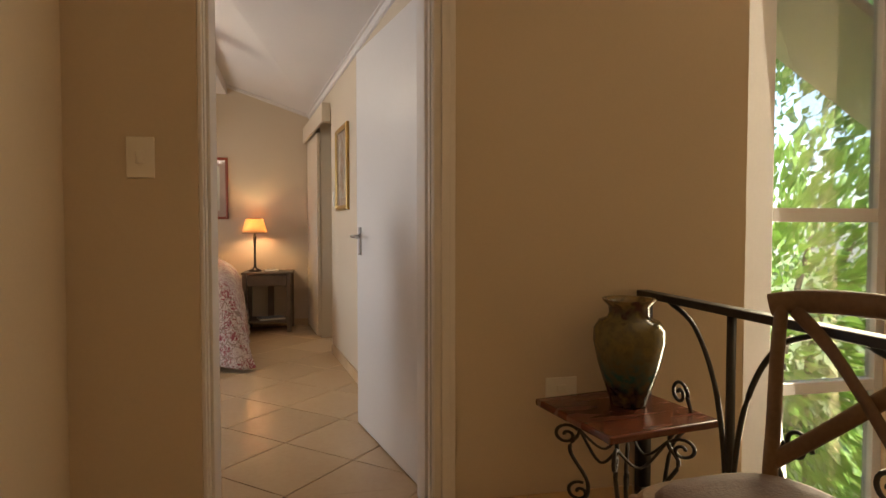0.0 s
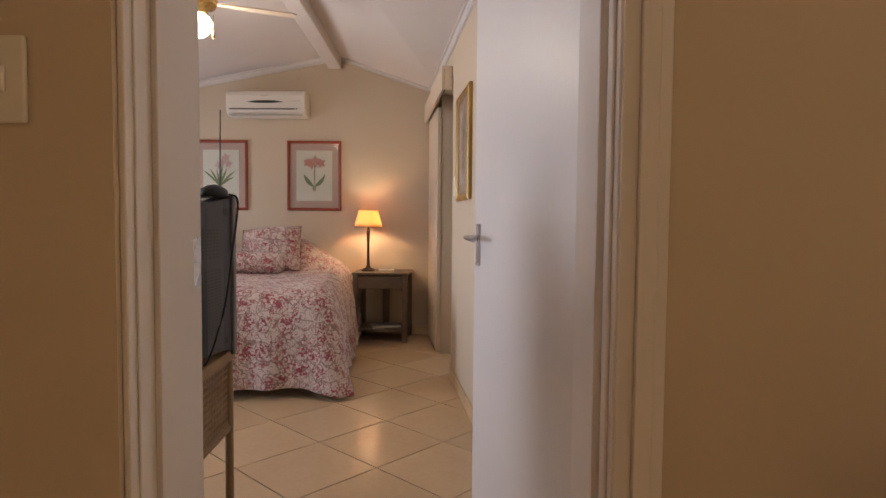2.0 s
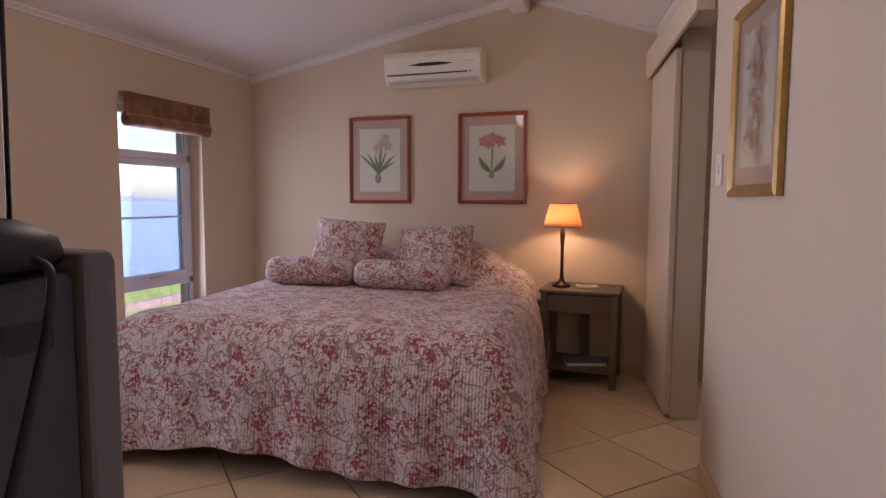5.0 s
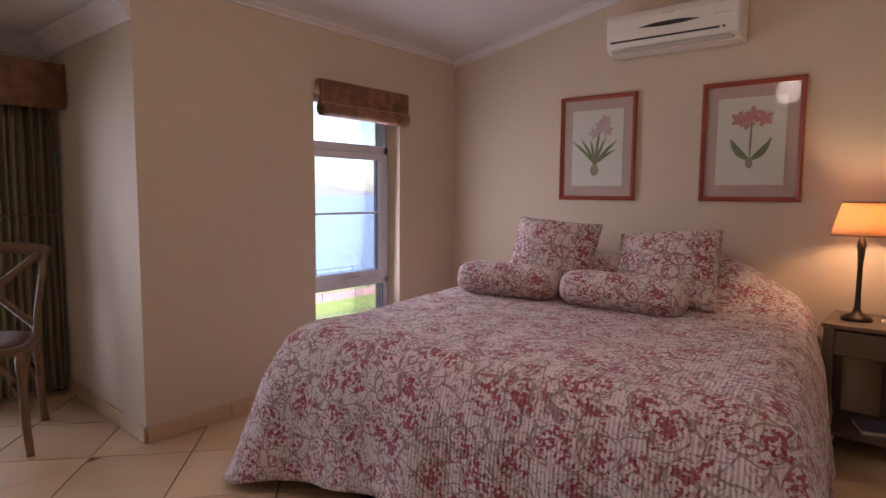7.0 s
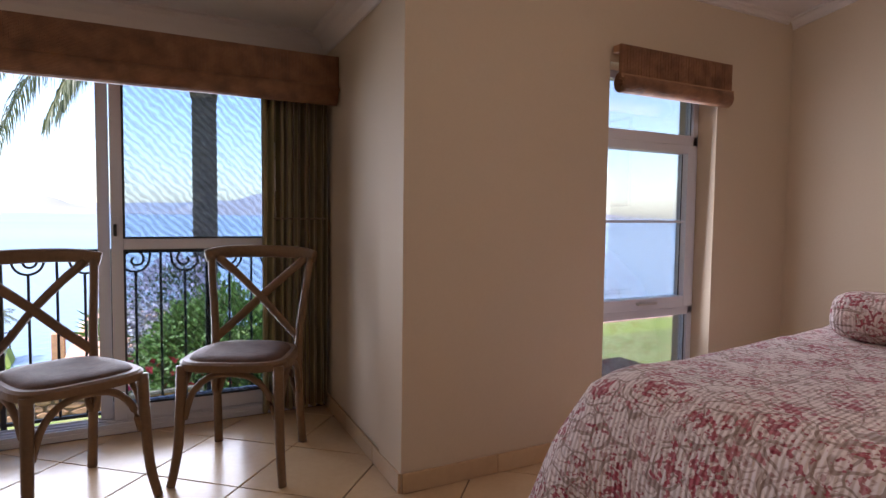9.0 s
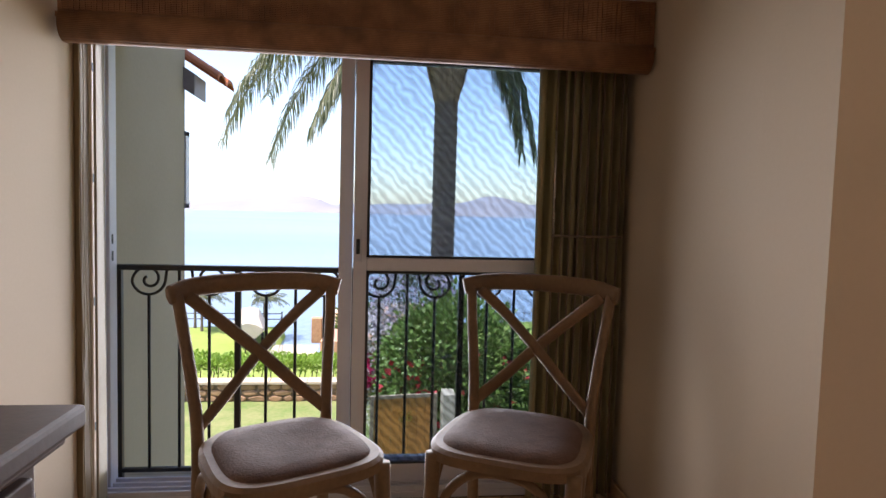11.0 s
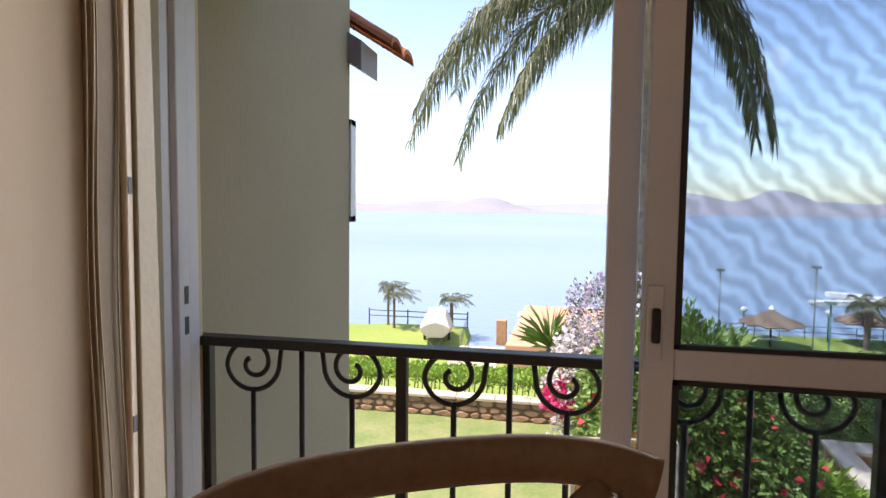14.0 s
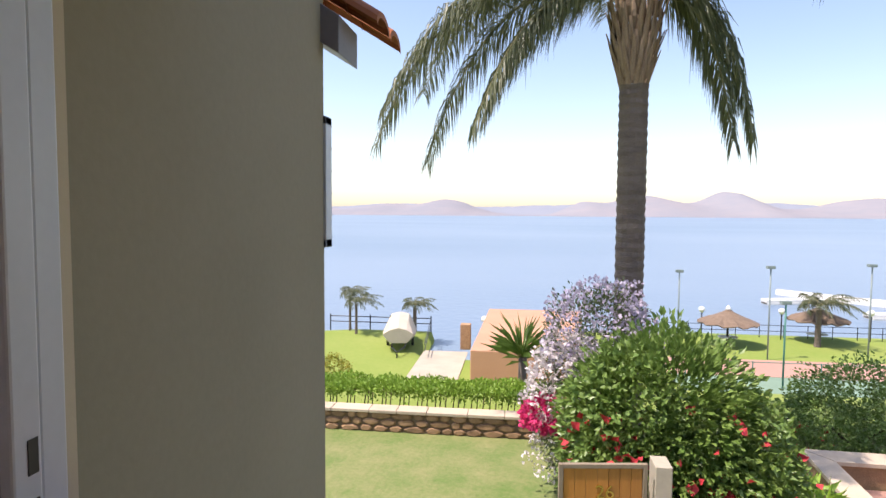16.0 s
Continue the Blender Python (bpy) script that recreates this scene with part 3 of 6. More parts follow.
# ---- west window ----
win = empty("window_1", pose(0, 0.03, -0.03), "white aluminium window with bright panes", "window", kind="structure")
bm = bmesh.new()
Y0, Y1 = 5.122, 5.803
for a, b, c, d in ((Y0, Y0 + 0.035, 0.2, 1.70), (Y1 - 0.035, Y1, 0.2, 1.70), (Y0, Y1, 0.2, 0.235), (Y0, Y1, 1.665, 1.70), (Y0, Y1, 1.395, 1.445), (Y0, Y1, 0.565, 0.605)):
    add_box(bm, -2.90, -2.852, a, b, c, d)
obj("frame", bm, ALU, False, win, 0.003)
bm = bmesh.new()
for a, b, c, d in ((Y0 + 0.036, Y0 + 0.075, 0.607, 1.393), (Y1 - 0.085, Y1 - 0.036, 0.607, 1.393), (Y0 + 0.075, Y1 - 0.085, 0.607, 0.66), (Y0 + 0.075, Y1 - 0.085, 1.355, 1.393)):
    add_box(bm, -2.895, -2.836, a, b, c, d)
obj("sash", bm, ALU, False, win, 0.003)
box("glazing_bar", -2.875, -2.845, Y0 + 0.04, Y1 - 0.04, 1.018, 1.03, ALU, win, 0.002)
box("catch", -2.84, -2.815, 5.40, 5.52, 0.632, 0.645, STEEL, win, 0.003)
for c, d in ((0.235, 0.565), (0.66, 1.018), (1.03, 1.355), (1.445, 1.665)):
    p = box("pane", -2.878, -2.874, Y0 + 0.03, Y1 - 0.03, c - 0.004, d + 0.004, GLASS, win, 0)
    p.visible_shadow = False
bm = bmesh.new()
add_tube(bm, [(-2.868, Y1 - 0.087, 0.66), (-2.868, Y1 - 0.087, 1.355)], 0.003, sides=4)
add_tube(bm, [(-2.868, Y1 - 0.037, 1.445), (-2.868, Y1 - 0.037, 1.665)], 0.003, sides=4)
add_tube(bm, [(-2.868, Y1 - 0.037, 0.235), (-2.868, Y1 - 0.037, 0.565)], 0.003, sides=4)
obj("gasket", bm, RUBBER, False, win)


def rolled_blind(name, m, width, drop, r, label):
    """A bamboo blind rolled up under its valance; it hangs along local x."""
    root = empty(name, m, label, "blind")
    bm = bmesh.new()
    add_box(bm, 0.0, width, -0.012, 0.0, 0.06, drop)
    for i in range(int(width / 0.016)):  # uneven reeds of the valance
        x = 0.008 + i * 0.016
        add_box(bm, x - 0.006, x + 0.006, -0.0155 + 0.0015 * math.sin(i * 1.7), -0.011, 0.055, drop - 0.004)
    obj("valance", bm, BLIND, False, root)
    box("headrail", 0, width, 0.0, 0.035, drop - 0.03, drop, BLINDTAPE, root, 0.002)
    bm = bmesh.new()
    turns = 3.2
    prof = []
    for i in range(48):
        an = i / 47 * turns * 2 * math.pi
        rr = r * (0.35 + 0.65 * i / 47)
        prof.append((math.cos(an) * rr, math.sin(an) * rr))
    rows = [[bm.verts.new((x, a * 0.85, 0.045 + b)) for a, b in prof] for x in np.linspace(0.01, width - 0.01, 9)]
    for q0, q1 in zip(rows, rows[1:]):
        for i in range(len(prof) - 1):
            bm.faces.new((q0[i], q0[i + 1], q1[i + 1], q1[i]))
    roll = obj("roll", bm, BLIND, True, root)
    sm = roll.modifiers.new("thick", "SOLIDIFY")
    sm.thickness = 0.003
    bm = bmesh.new()
    add_box(bm, -0.002, width + 0.002, -0.024, -0.016, 0.062, 0.078)
    obj("batten", bm, BLINDTAPE, False, root, 0.002)
    return root


# along -y so that the blind faces the room
rolled_blind("bamboo_blind", pose(-2.70, 5.15, 1.53, 0, 0, 90), 0.70, 0.2, 0.046, "rolled-up brown bamboo blind over the narrow window")
rolled_blind("bamboo_blind", pose(-3.62, SY + 0.01, 1.535, 0, 0, 90), AY - SY + 0.03, 0.225, 0.055, "long rolled-up reddish bamboo blind over the balcony door")
bm = bmesh.new()
for y, x, sway in ((2.43, -3.685, 0.03), (2.44, -3.69, -0.02), (2.425, -3.755, 0.012), (2.435, -3.70, 0.05)):
    pts = [(x + 0.006 * math.sin(k * 1.3 + y * 40), y + sway * (k / 9) ** 2 * 0.4, 1.60 - k * 0.165) for k in range(10)]
    add_tube(bm, pts, 0.0016, sides=5, per=3)
obj("blind_cord", bm, surface("cord", (0.33, 0.26, 0.16), 0.8), True, label="thin tan pull cords hanging beside the balcony door", category="cord")

# ---- balcony door ----
sd = empty("sliding_door", pose(0, 0, 0), "white aluminium sliding door with an insect screen", "door", kind="structure")
bm = bmesh.new()
for x0, x1, y1 in ((-3.99, -3.955, 2.414), (-3.95, -3.915, 2.420), (-3.90, -3.858, 2.416)):
    add_box(bm, x0, x1, SY + 0.002, y1, 0.03, 1.66)
add_box(bm, -3.99, -3.87, SY + 0.001, 2.407, 0.03, 1.66)
add_box(bm, -3.99, -3.87, AY - 0.05, AY + 0.055, 0.0, 1.66)
add_box(bm, -3.99, -3.87, SY + 0.001, AY - 0.002, 1.66, 1.70)
obj("frame", bm, ALU, False, sd, 0.003)
bm = bmesh.new()
add_box(bm, -4.0, -3.85, SY + 0.001, AY - 0.002, 0.0, 0.026)
for x in (-3.975, -3.935, -3.895, -3.86):
    add_box(bm, x - 0.006, x + 0.006, SY + 0.01, AY - 0.01, 0.026, 0.046)
obj("sill_track", bm, ALU, False, sd, 0.002)


def slide_panel(name, x, y0, y1, rails, label):
    root = empty(name, pose(0, 0, 0), label, "door panel", kind="structure")
    bm = bmesh.new()
    add_box(bm, x - 0.016, x + 0.016, y0, y0 + 0.05, 0.047, 1.655)
    add_box(bm, x - 0.016, x + 0.016, y1 - 0.045, y1, 0.047, 1.655)
    for z0, z1 in rails:
        add_box(bm, x - 0.015, x + 0.015, y0 + 0.05, y1 - 0.045, z0, z1)
    obj("frame", bm, ALU, False, root, 0.003)
    return root


glassdoor = slide_panel("sliding_glass_door", -3.955, 3.213, AY - 0.06, ((0.047, 0.12), (1.60, 1.655)), "white aluminium sliding glass panel")
p = box("pane", -3.957, -3.953, 3.258, AY - 0.10, 0.115, 1.605, GLASS, glassdoor, 0)
p.visible_shadow = False
scr = slide_panel("insect_screen", -3.905, 3.268, AY - 0.055, ((0.047, 0.115), (0.838, 0.888), (1.60, 1.655)), "white aluminium sliding insect screen with grey mesh")
for z0, z1 in ((0.113, 0.84), (0.886, 1.602)):
    p = box("mesh", -3.906, -3.904, 3.312, AY - 0.098, z0, z1, SCREEN, scr, 0)
    p.visible_shadow = False
bm = bmesh.new()
for z0, z1 in ((0.115, 0.838), (0.888, 1.60)):
    for a, b, c, d in ((3.316, 3.326, z0, z1), (AY - 0.108, AY - 0.10, z0, z1), (3.316, AY - 0.10, z0, z0 + 0.008), (3.316, AY - 0.10, z1 - 0.008, z1)):
        add_box(bm, -3.9, -3.888, a, b, c, d)
obj("gasket", bm, RUBBER, False, scr)
bm = bmesh.new()
add_box(bm, -3.889, -3.878, 3.272, 3.298, 0.87, 0.99)
obj("latch_plate", bm, ALU, False, scr, 0.003)
box("latch", -3.878, -3.866, 3.279, 3.292, 0.90, 0.955, DARK, scr, 0.003)
bm = bmesh.new()
for z in (0.855, 0.915):
    add_box(bm, -3.944, -3.932, 2.4202, 2.4212, z, z + 0.035)
obj("latch_slots", bm, DARK, False, sd)

# folded drape with stacked slats at the door's end
dr = empty("drape", pose(0, 0, 0), "khaki folded vertical drape stacked beside the balcony door", "curtain")
bm = bmesh.new()
cols = []
for i in range(70):
    u = i / 69
    cols.append([bm.verts.new((-3.79 + 0.028 * math.sin(u * 2 * math.pi * 8 + 0.5 * math.sin(z * 2.1)) + 0.006 * math.sin(u * 90), 3.915 + u * 0.32, z)) for z in np.linspace(0.03, 1.6, 12)])
for a, b in zip(cols, cols[1:]):
    for j in range(11):
        bm.faces.new((a[j], b[j], b[j + 1], a[j + 1]))
ob = obj("cloth", bm, DRAPE, True, dr)
s = ob.modifiers.new("thick", "SOLIDIFY")
s.thickness = 0.004
bm = bmesh.new()
random.seed(5)
for i in range(9):
    y = 3.965 + i * 0.029 + random.uniform(-0.005, 0.005)
    add_box(bm, -3.752, -3.744, y - 0.0025, y + 0.0025, 0.05, 1.585)
obj("slats", bm, GREYWOOD, False, dr)
box("crossbar", -3.747, -3.738, 3.96, 4.215, 0.983, 0.99, GREYWOOD, dr, 0.001)
tube("wand", [(-3.735, 3.965, 0.99), (-3.735, 3.963, 1.35)], 0.004, STEEL, parent=dr, sides=8)
strip = box("jamb_strip", -3.785, -3.768, SY + 0.001, SY + 0.03, 0.0, 1.62, TRIM, kind="structure", category="trim", label="cream painted strip with oval screw slots", bevel=0.003)
bm = bmesh.new()
for z in (0.30, 0.72, 1.125, 1.48):
    add_box(bm, -3.781, -3.772, SY + 0.0302, SY + 0.0312, z, z + 0.028)
obj("screw_slot", bm, DARK, False, strip)
box("jamb_batten", -3.767, -3.712, SY + 0.001, SY + 0.022, 0.0, 1.62, surface("brown_batten", (0.19, 0.13, 0.065), 0.6, None, 3, 60, 0.2), kind="structure", category="trim", label="brown timber batten beside the balcony door", bevel=0.003)
box("jamb_board", -3.853, -3.787, SY + 0.001, SY + 0.035, 0.0, 1.62, surface("khaki_board", (0.34, 0.27, 0.16), 0.5, None, 3, 60, 0.2), kind="structure", category="trim", label="khaki stained timber strip beside the door", bevel=0.003)

# ---- balcony rail ----
rail = empty("balcony_railing", pose(-4.03, 0, 0), "black wrought iron balcony railing with scrolls", "railing")
bm = bmesh.new()
add_box(bm, -0.02, 0.02, 2.36, 4.6, 0.815, 0.835)
add_box(bm, -0.012, 0.012, 2.36, 4.6, 0.045, 0.06)
obj("top_rail", bm, BLACKIRON, False, rail, 0.004)
bm = bmesh.new()
for k in range(6):
    y = 2.405 + k * 0.428
    add_box(bm, -0.011, 0.011, y - 0.011, y + 0.011, 0.0, 0.816)
obj("posts", bm, BLACKIRON, False, rail, 0.002)
bm = bmesh.new()
for k in range(5):
    y0 = 2.405 + k * 0.428
    add_tube(bm, [(0, y0 + 0.214, 0.06), (0, y0 + 0.214, 0.816)], 0.006, sides=6)
    for c in (0.105, 0.323):
        yc = y0 + c
        add_tube(bm, [(0, yc, 0.06), (0, yc, 0.728)], 0.006, sides=6)
        # a hanging half ring that winds on inwards as a spiral
        flip = 1 if c < 0.2 else -1
        pts = [(0, yc + flip * 0.064, 0.814)]
        for i in range(46):
            u = i / 45
            an = -u * 3.3 * math.pi
            rr = 0.060 if u < 0.3 else 0.060 - 0.048 * ((u - 0.3) / 0.7) ** 0.75
            pts.append((0, yc + flip * math.cos(an) * rr, 0.786 + math.sin(an) * rr - 0.012 * min(u / 0.3, 1) * 0.5))
        sc = bmesh.new()
        add_tube(sc, pts, 0.0055, 0.0045, sides=6, up=(1, 0, 0))
        obj("scroll", sc, BLACKIRON, True, rail)
obj("bars", bm, BLACKIRON, True, rail)
box("bracket", -0.02, 0.02, 2.345, 2.362, 0.79, 0.84, BLACKIRON, rail, 0.002)

# ---- bed ----
BED = Matrix.Translation((-1.19, 4.485, 0)) @ Matrix.Rotation(radians(6.0), 4, "Z")  # local: x across, y to the head
bed = empty("bed", BED, "double bed made up with a rose floral quilt", "bed")
HW, BL, BT = 0.865, 1.86, 0.605


def rounded_rect(hw, l0, l1, r, n):
    """n points round a rectangle with round corners, x in +-hw, y in l0..l1."""
    segs = [((hw - r, l0 + r), -90), ((hw - r, l1 - r), 0), ((-hw + r, l1 - r), 90), ((-hw + r, l0 + r), 180)]
    pts = []
    for (cx, cy), a0 in segs:
        for k in range(n // 4 // 3):
            an = radians(a0 + 90 * k / (n // 4 // 3 - 1))
            pts.append((cx + r * math.cos(an), cy + r * math.sin(an)))
    out, tot = [], 0
    ring = pts + [pts[0]]
    lens = [math.dist(a, b) for a, b in zip(ring, ring[1:])]
    total = sum(lens)
    i, acc = 0, 0.0
    for k in range(n):
        want = total * k / n
        while acc + lens[i] < want:
            acc += lens[i]
            i += 1
        f = (want - acc) / max(lens[i], 1e-9)
        out.append((ring[i][0] + (ring[i + 1][0] - ring[i][0]) * f, ring[i][1] + (ring[i + 1][1] - ring[i][1]) * f))
    return out


def bed_top(x, y):
    """Height of the quilt's top: the pillows swell under it at the head."""
    h = BT + 0.012 * noise.noise(Vector((x * 2.2, y * 2.2, 0.3))) + 0.004 * noise.noise(Vector((x * 9, y * 9, 2)))
    k = min(max((y - BL + 0.62) / 0.40, 0), 1)
    k = k * k * (3 - 2 * k)
    side = min(max((HW + 0.02 - abs(x)) / 0.42, 0), 1) ** 0.8
    return h + 0.205 * k * side * (1 - 0.16 * math.cos(x * 7.3))


def quilt():
    bm = bmesh.new()
    N = 240
    rings = []
    for f in np.linspace(0.04, 1, 26):
        base = rounded_rect(HW * f, BL / 2 - BL / 2 * f, BL / 2 + BL / 2 * f, 0.10 * f + 0.001, N)
        e = max(0, (f - 0.9) / 0.1)
        rings.append([bm.verts.new((x, y, bed_top(x, y) - 0.05 * e * e)) for x, y in base])
    edge = rounded_rect(HW, 0, BL, 0.10, N)
    for d in np.linspace(0.04, 1, 18):
        ring = []
        for i, (x, y) in enumerate(edge):
            cx, cy = max(min(x, HW - 0.1), -HW + 0.1), max(min(y, BL - 0.1), 0.1)
            nx, ny = x - cx, y - cy
            ln = math.hypot(nx, ny) or 1
            nx, ny = nx / ln, ny / ln
            corner = (abs(nx * ny) * 2) ** 1.5
            fold = 0.016 * math.sin(i / N * 2 * math.pi * 27 + 1.3 * math.sin(i * 0.11)) * d + 0.02 * noise.noise(Vector((x * 3, y * 3, 5))) * d
            fold += corner * 0.05 * math.sin(i * 0.55) * d
            out = 0.045 * math.sin(min(d * 3, 1) * math.pi / 2) + 0.05 * d + fold + corner * 0.10 * d
            front = max(0, -ny)
            hem = 0.05 + 0.055 * front * (0.5 + 0.5 * math.sin(x * 3.4 + 2.3)) - 0.035 * corner + 0.012 * math.sin(i * 0.19)
            hem = max(hem, 0.012)
            top = bed_top(x, y) - 0.05
            k = 1 - (1 - d) ** 1.15
            ring.append(bm.verts.new((x + nx * out, y + ny * out, top + (hem - top) * k)))
        rings.append(ring)
    for a, b in zip(rings, rings[1:]):
        for i in range(N):
            bm.faces.new((a[i], a[(i + 1) % N], b[(i + 1) % N], b[i]))
    bm.faces.new(rings[0][::-1])
    ob = obj("quilt", bm, SPREAD, True, bed, label="cream quilt with dusky rose sprays and taupe scrolls")
    s = ob.modifiers.new("thick", "SOLIDIFY")
    s.thickness, s.offset = 0.008, -1
    return ob


quilt()
box("base", -HW + 0.08, HW - 0.08, 0.10, BL - 0.03, 0.10, 0.34, surface("bed_base_cloth", (0.14, 0.10, 0.085), 0.9), bed, 0.01)
box("mattress", -HW + 0.05, HW - 0.05, 0.07, BL - 0.02, 0.345, 0.545, surface("mattress_cloth", (0.6, 0.55, 0.5), 0.9), bed, 0.03)
for x in (-0.55, -0.05, 0.05, 0.6):
    for y in (0.16, 1.6):
        lathe("foot", [(0.022, 0), (0.028, 0.01), (0.03, 0.06), (0.02, 0.1)], DARK, bed, 12).matrix_basis = Matrix.Translation((x, y, 0))


def pillow_mesh(w, h, t, puff=2.3):
    bm = bmesh.new()
    n = 22
    grid = {}
    for s in (1, -1):
        for i in range(n + 1):
            for j in range(n + 1):
                u, v = i / n * 2 - 1, j / n * 2 - 1
                k = max((1 - abs(u) ** puff) * (1 - abs(v) ** puff), 0) ** 0.55
                pinch = 1 - 0.07 * (abs(u) ** 4 + abs(v) ** 4) + 0.10 * abs(u * v) ** 3
                w1 = 0.006 * noise.noise(Vector((u * 3, v * 3, s)))
                if (i in (0, n) or j in (0, n)) and s == -1:
                    grid[s, i, j] = grid[1, i, j]
                else:
                    grid[s, i, j] = bm.verts.new((u * w / 2 * pinch, s * (k * t / 2 + w1 * k), v * h / 2 * pinch + 0.006 * noise.noise(Vector((u * 9, v * 9, 0)))))
        for i in range(n):
            for j in range(n):
                bm.faces.new([grid[s, i, j], grid[s, i + 1, j], grid[s, i + 1, j + 1], grid[s, i, j + 1]])
    return bm


def cushion(m, w=0.47, label=""):
    return obj("cushion", pillow_mesh(w, 0.44, 0.20), SPREAD, True, at=BED @ m, label="square scatter cushion in rose floral cotton", category="cushion", group="cushions on the bed")


cushion(pose(-0.30, BL - 0.50, 0.79, -24, 4, 4))
cushion(pose(0.27, BL - 0.50, 0.765, -33, -5, -3), 0.5)


def bolster(m, length):
    bm = bmesh.new()
    rings = []
    S = 28
    for i in range(25):
        u = i / 24 * 2 - 1
        r = 0.094 * (1 - abs(u) ** 9) ** 0.5 + 0.003
        ring = []
        for j in range(S):
            an = 2 * math.pi * j / S
            rr = r * (1 + 0.035 * noise.noise(Vector((u * 4, math.cos(an), math.sin(an)))))
            ring.append(bm.verts.new((u * length / 2, math.cos(an) * rr, math.sin(an) * rr * 0.9)))
        rings.append(ring)
    for a, b in zip(rings, rings[1:]):
        for j in range(S):
            bm.faces.new((a[j], a[(j + 1) % S], b[(j + 1) % S], b[j]))
    bm.faces.new(rings[0])
    bm.faces.new(rings[-1][::-1])
    obj("bolster", bm, SPREAD, True, at=BED @ m, label="small bolster cushion in rose floral cotton", category="cushion", group="cushions on the bed")


bolster(pose(-0.44, BL - 0.72, 0.685, 0, 0, 3), 0.56)
bolster(pose(0.14, BL - 0.75, 0.682, 0, 0, -4), 0.59)

# ---- pictures ----


def flat_shape(bm, pts, y, mi):
    f = bm.faces.new([bm.verts.new((x, y, z)) for x, z in pts])
    f.material_index = mi


def blade(cx, cz, ang, length, width, bend=0.0):
    pts = []
    for s in (1, -1):
        rng = range(7) if s > 0 else range(6, -1, -1)
        for i in rng:
            u = i / 6
            a = ang + bend * u
            w = width * math.sin(math.pi * min(u * 0.92 + 0.06, 1)) * 0.5 * s
            pts.append((cx + math.sin(a) * length * u + math.cos(a) * w, cz + math.cos(a) * length * u - math.sin(a) * w))
    return pts


def botanical(name, m, w, h, fw, frame_mat, kind, label, mount=0.055):
    """A framed flower print; it hangs in local xz and faces -y."""
    root = empty(name, m, label, "picture", group="framed botanical prints")
    bm = bmesh.new()
    outer, inner = (w / 2, h / 2), (w / 2 - fw, h / 2 - fw)
    prof = [(0, 0.0), (0, -0.018), (fw * 0.35, -0.024), (fw * 0.75, -0.016), (fw, -0.012), (fw, 0.0)]
    rings = []
    for d, y in prof:
        rings.append([bm.verts.new((sx * (w / 2 - d), y, sz * (h / 2 - d))) for sx, sz in ((-1, -1), (1, -1), (1, 1), (-1, 1))])
    for a, b in zip(rings, rings[1:] + rings[:1]):
        for i in range(4):
            bm.faces.new((a[i], a[(i + 1) % 4], b[(i + 1) % 4], b[i]))
    obj("frame", bm, frame_mat, False, root)
    iw, ih = inner
    box("mount", -iw - 0.004, iw + 0.004, -0.006, -0.001, -ih - 0.004, ih + 0.004, MATB, root, 0)
    pw, ph = iw - mount, ih - mount * 1.1
    box("print", -pw, pw, -0.0075, -0.0062, -ph, ph, PAPER, root, 0)
    bm = bmesh.new()
    y = -0.0085
    if kind == "amaryllis":
        flat_shape(bm, blade(0, -ph * 0.42, 0.02, ph * 1.05, 0.010), y, 1)
        for a, b in ((-1.25, 0.9), (1.3, -1.0), (-1.0, 0.5), (1.05, -0.5)):
            flat_shape(bm, blade(0, -ph * 0.42, a, pw * 0.9, 0.028, b * 0.6), y - 0.0002 * abs(a), 1)
        for k, (fx, fz) in enumerate(((-0.35, 0.52), (0.05, 0.6), (0.38, 0.5), (-0.12, 0.45))):
            for a in range(5):
                flat_shape(bm, blade(fx * pw, fz * ph, a * 1.256 + k, 0.044, 0.026, 0.3), y - 0.001 - 0.0002 * a - 0.0013 * k, 0)
        flat_shape(bm, [(0.018 * math.cos(a) , -ph * 0.5 + 0.026 * math.sin(a)) for a in np.linspace(0, 6.0, 12)], y - 0.0042, 2)
    elif kind == "lily":
        for a, l in ((-0.62, 0.95), (-0.4, 0.8), (-0.15, 0.7), (0.3, 0.8), (0.6, 0.9), (0.75, 0.7), (0.1, 1.0)):
            flat_shape(bm, blade(-0.01, -ph * 0.45, a, ph * l, 0.018, a * 0.3), y - 0.0003 * abs(a), 1)
        for k, (fx, fz) in enumerate(((0.1, 0.55), (0.42, 0.45), (0.3, 0.7), (-0.1, 0.4))):
            for a in range(5):
                flat_shape(bm, blade(fx * pw, fz * ph, a * 1.256 + k, 0.040, 0.022, 0.4), y - 0.001 - 0.0002 * a - 0.0013 * k, 3)
        flat_shape(bm, [(-0.01 + 0.026 * math.cos(a), -ph * 0.58 + 0.036 * math.sin(a)) for a in np.linspace(0, 6.0, 12)], y - 0.0042, 2)
    else:
        for k in range(11):
            fx, fz = 0.35 * math.sin(k * 2.1), 0.85 - 0.165 * k
            for a in range(5):
                flat_shape(bm, blade(fx * pw, fz * ph, a * 1.256 + k, 0.05, 0.03, 0.3), y - 0.0002 * a - 0.0008 * (k % 4), 3 if k % 3 else 0)
            flat_shape(bm, blade(fx * pw, fz * ph, 2.2 + k, 0.06, 0.018, 0.4), y - 0.0045, 1)
    obj("flower", bm, [PETAL, STEM, BULB, PALEPETAL], False, root, label="printed flower with leaves and bulb")
    g = box("glass", -iw, iw, -0.0165, -0.015, -ih, ih, PICGLASS, root, 0)
    g.visible_shadow = False
    return root


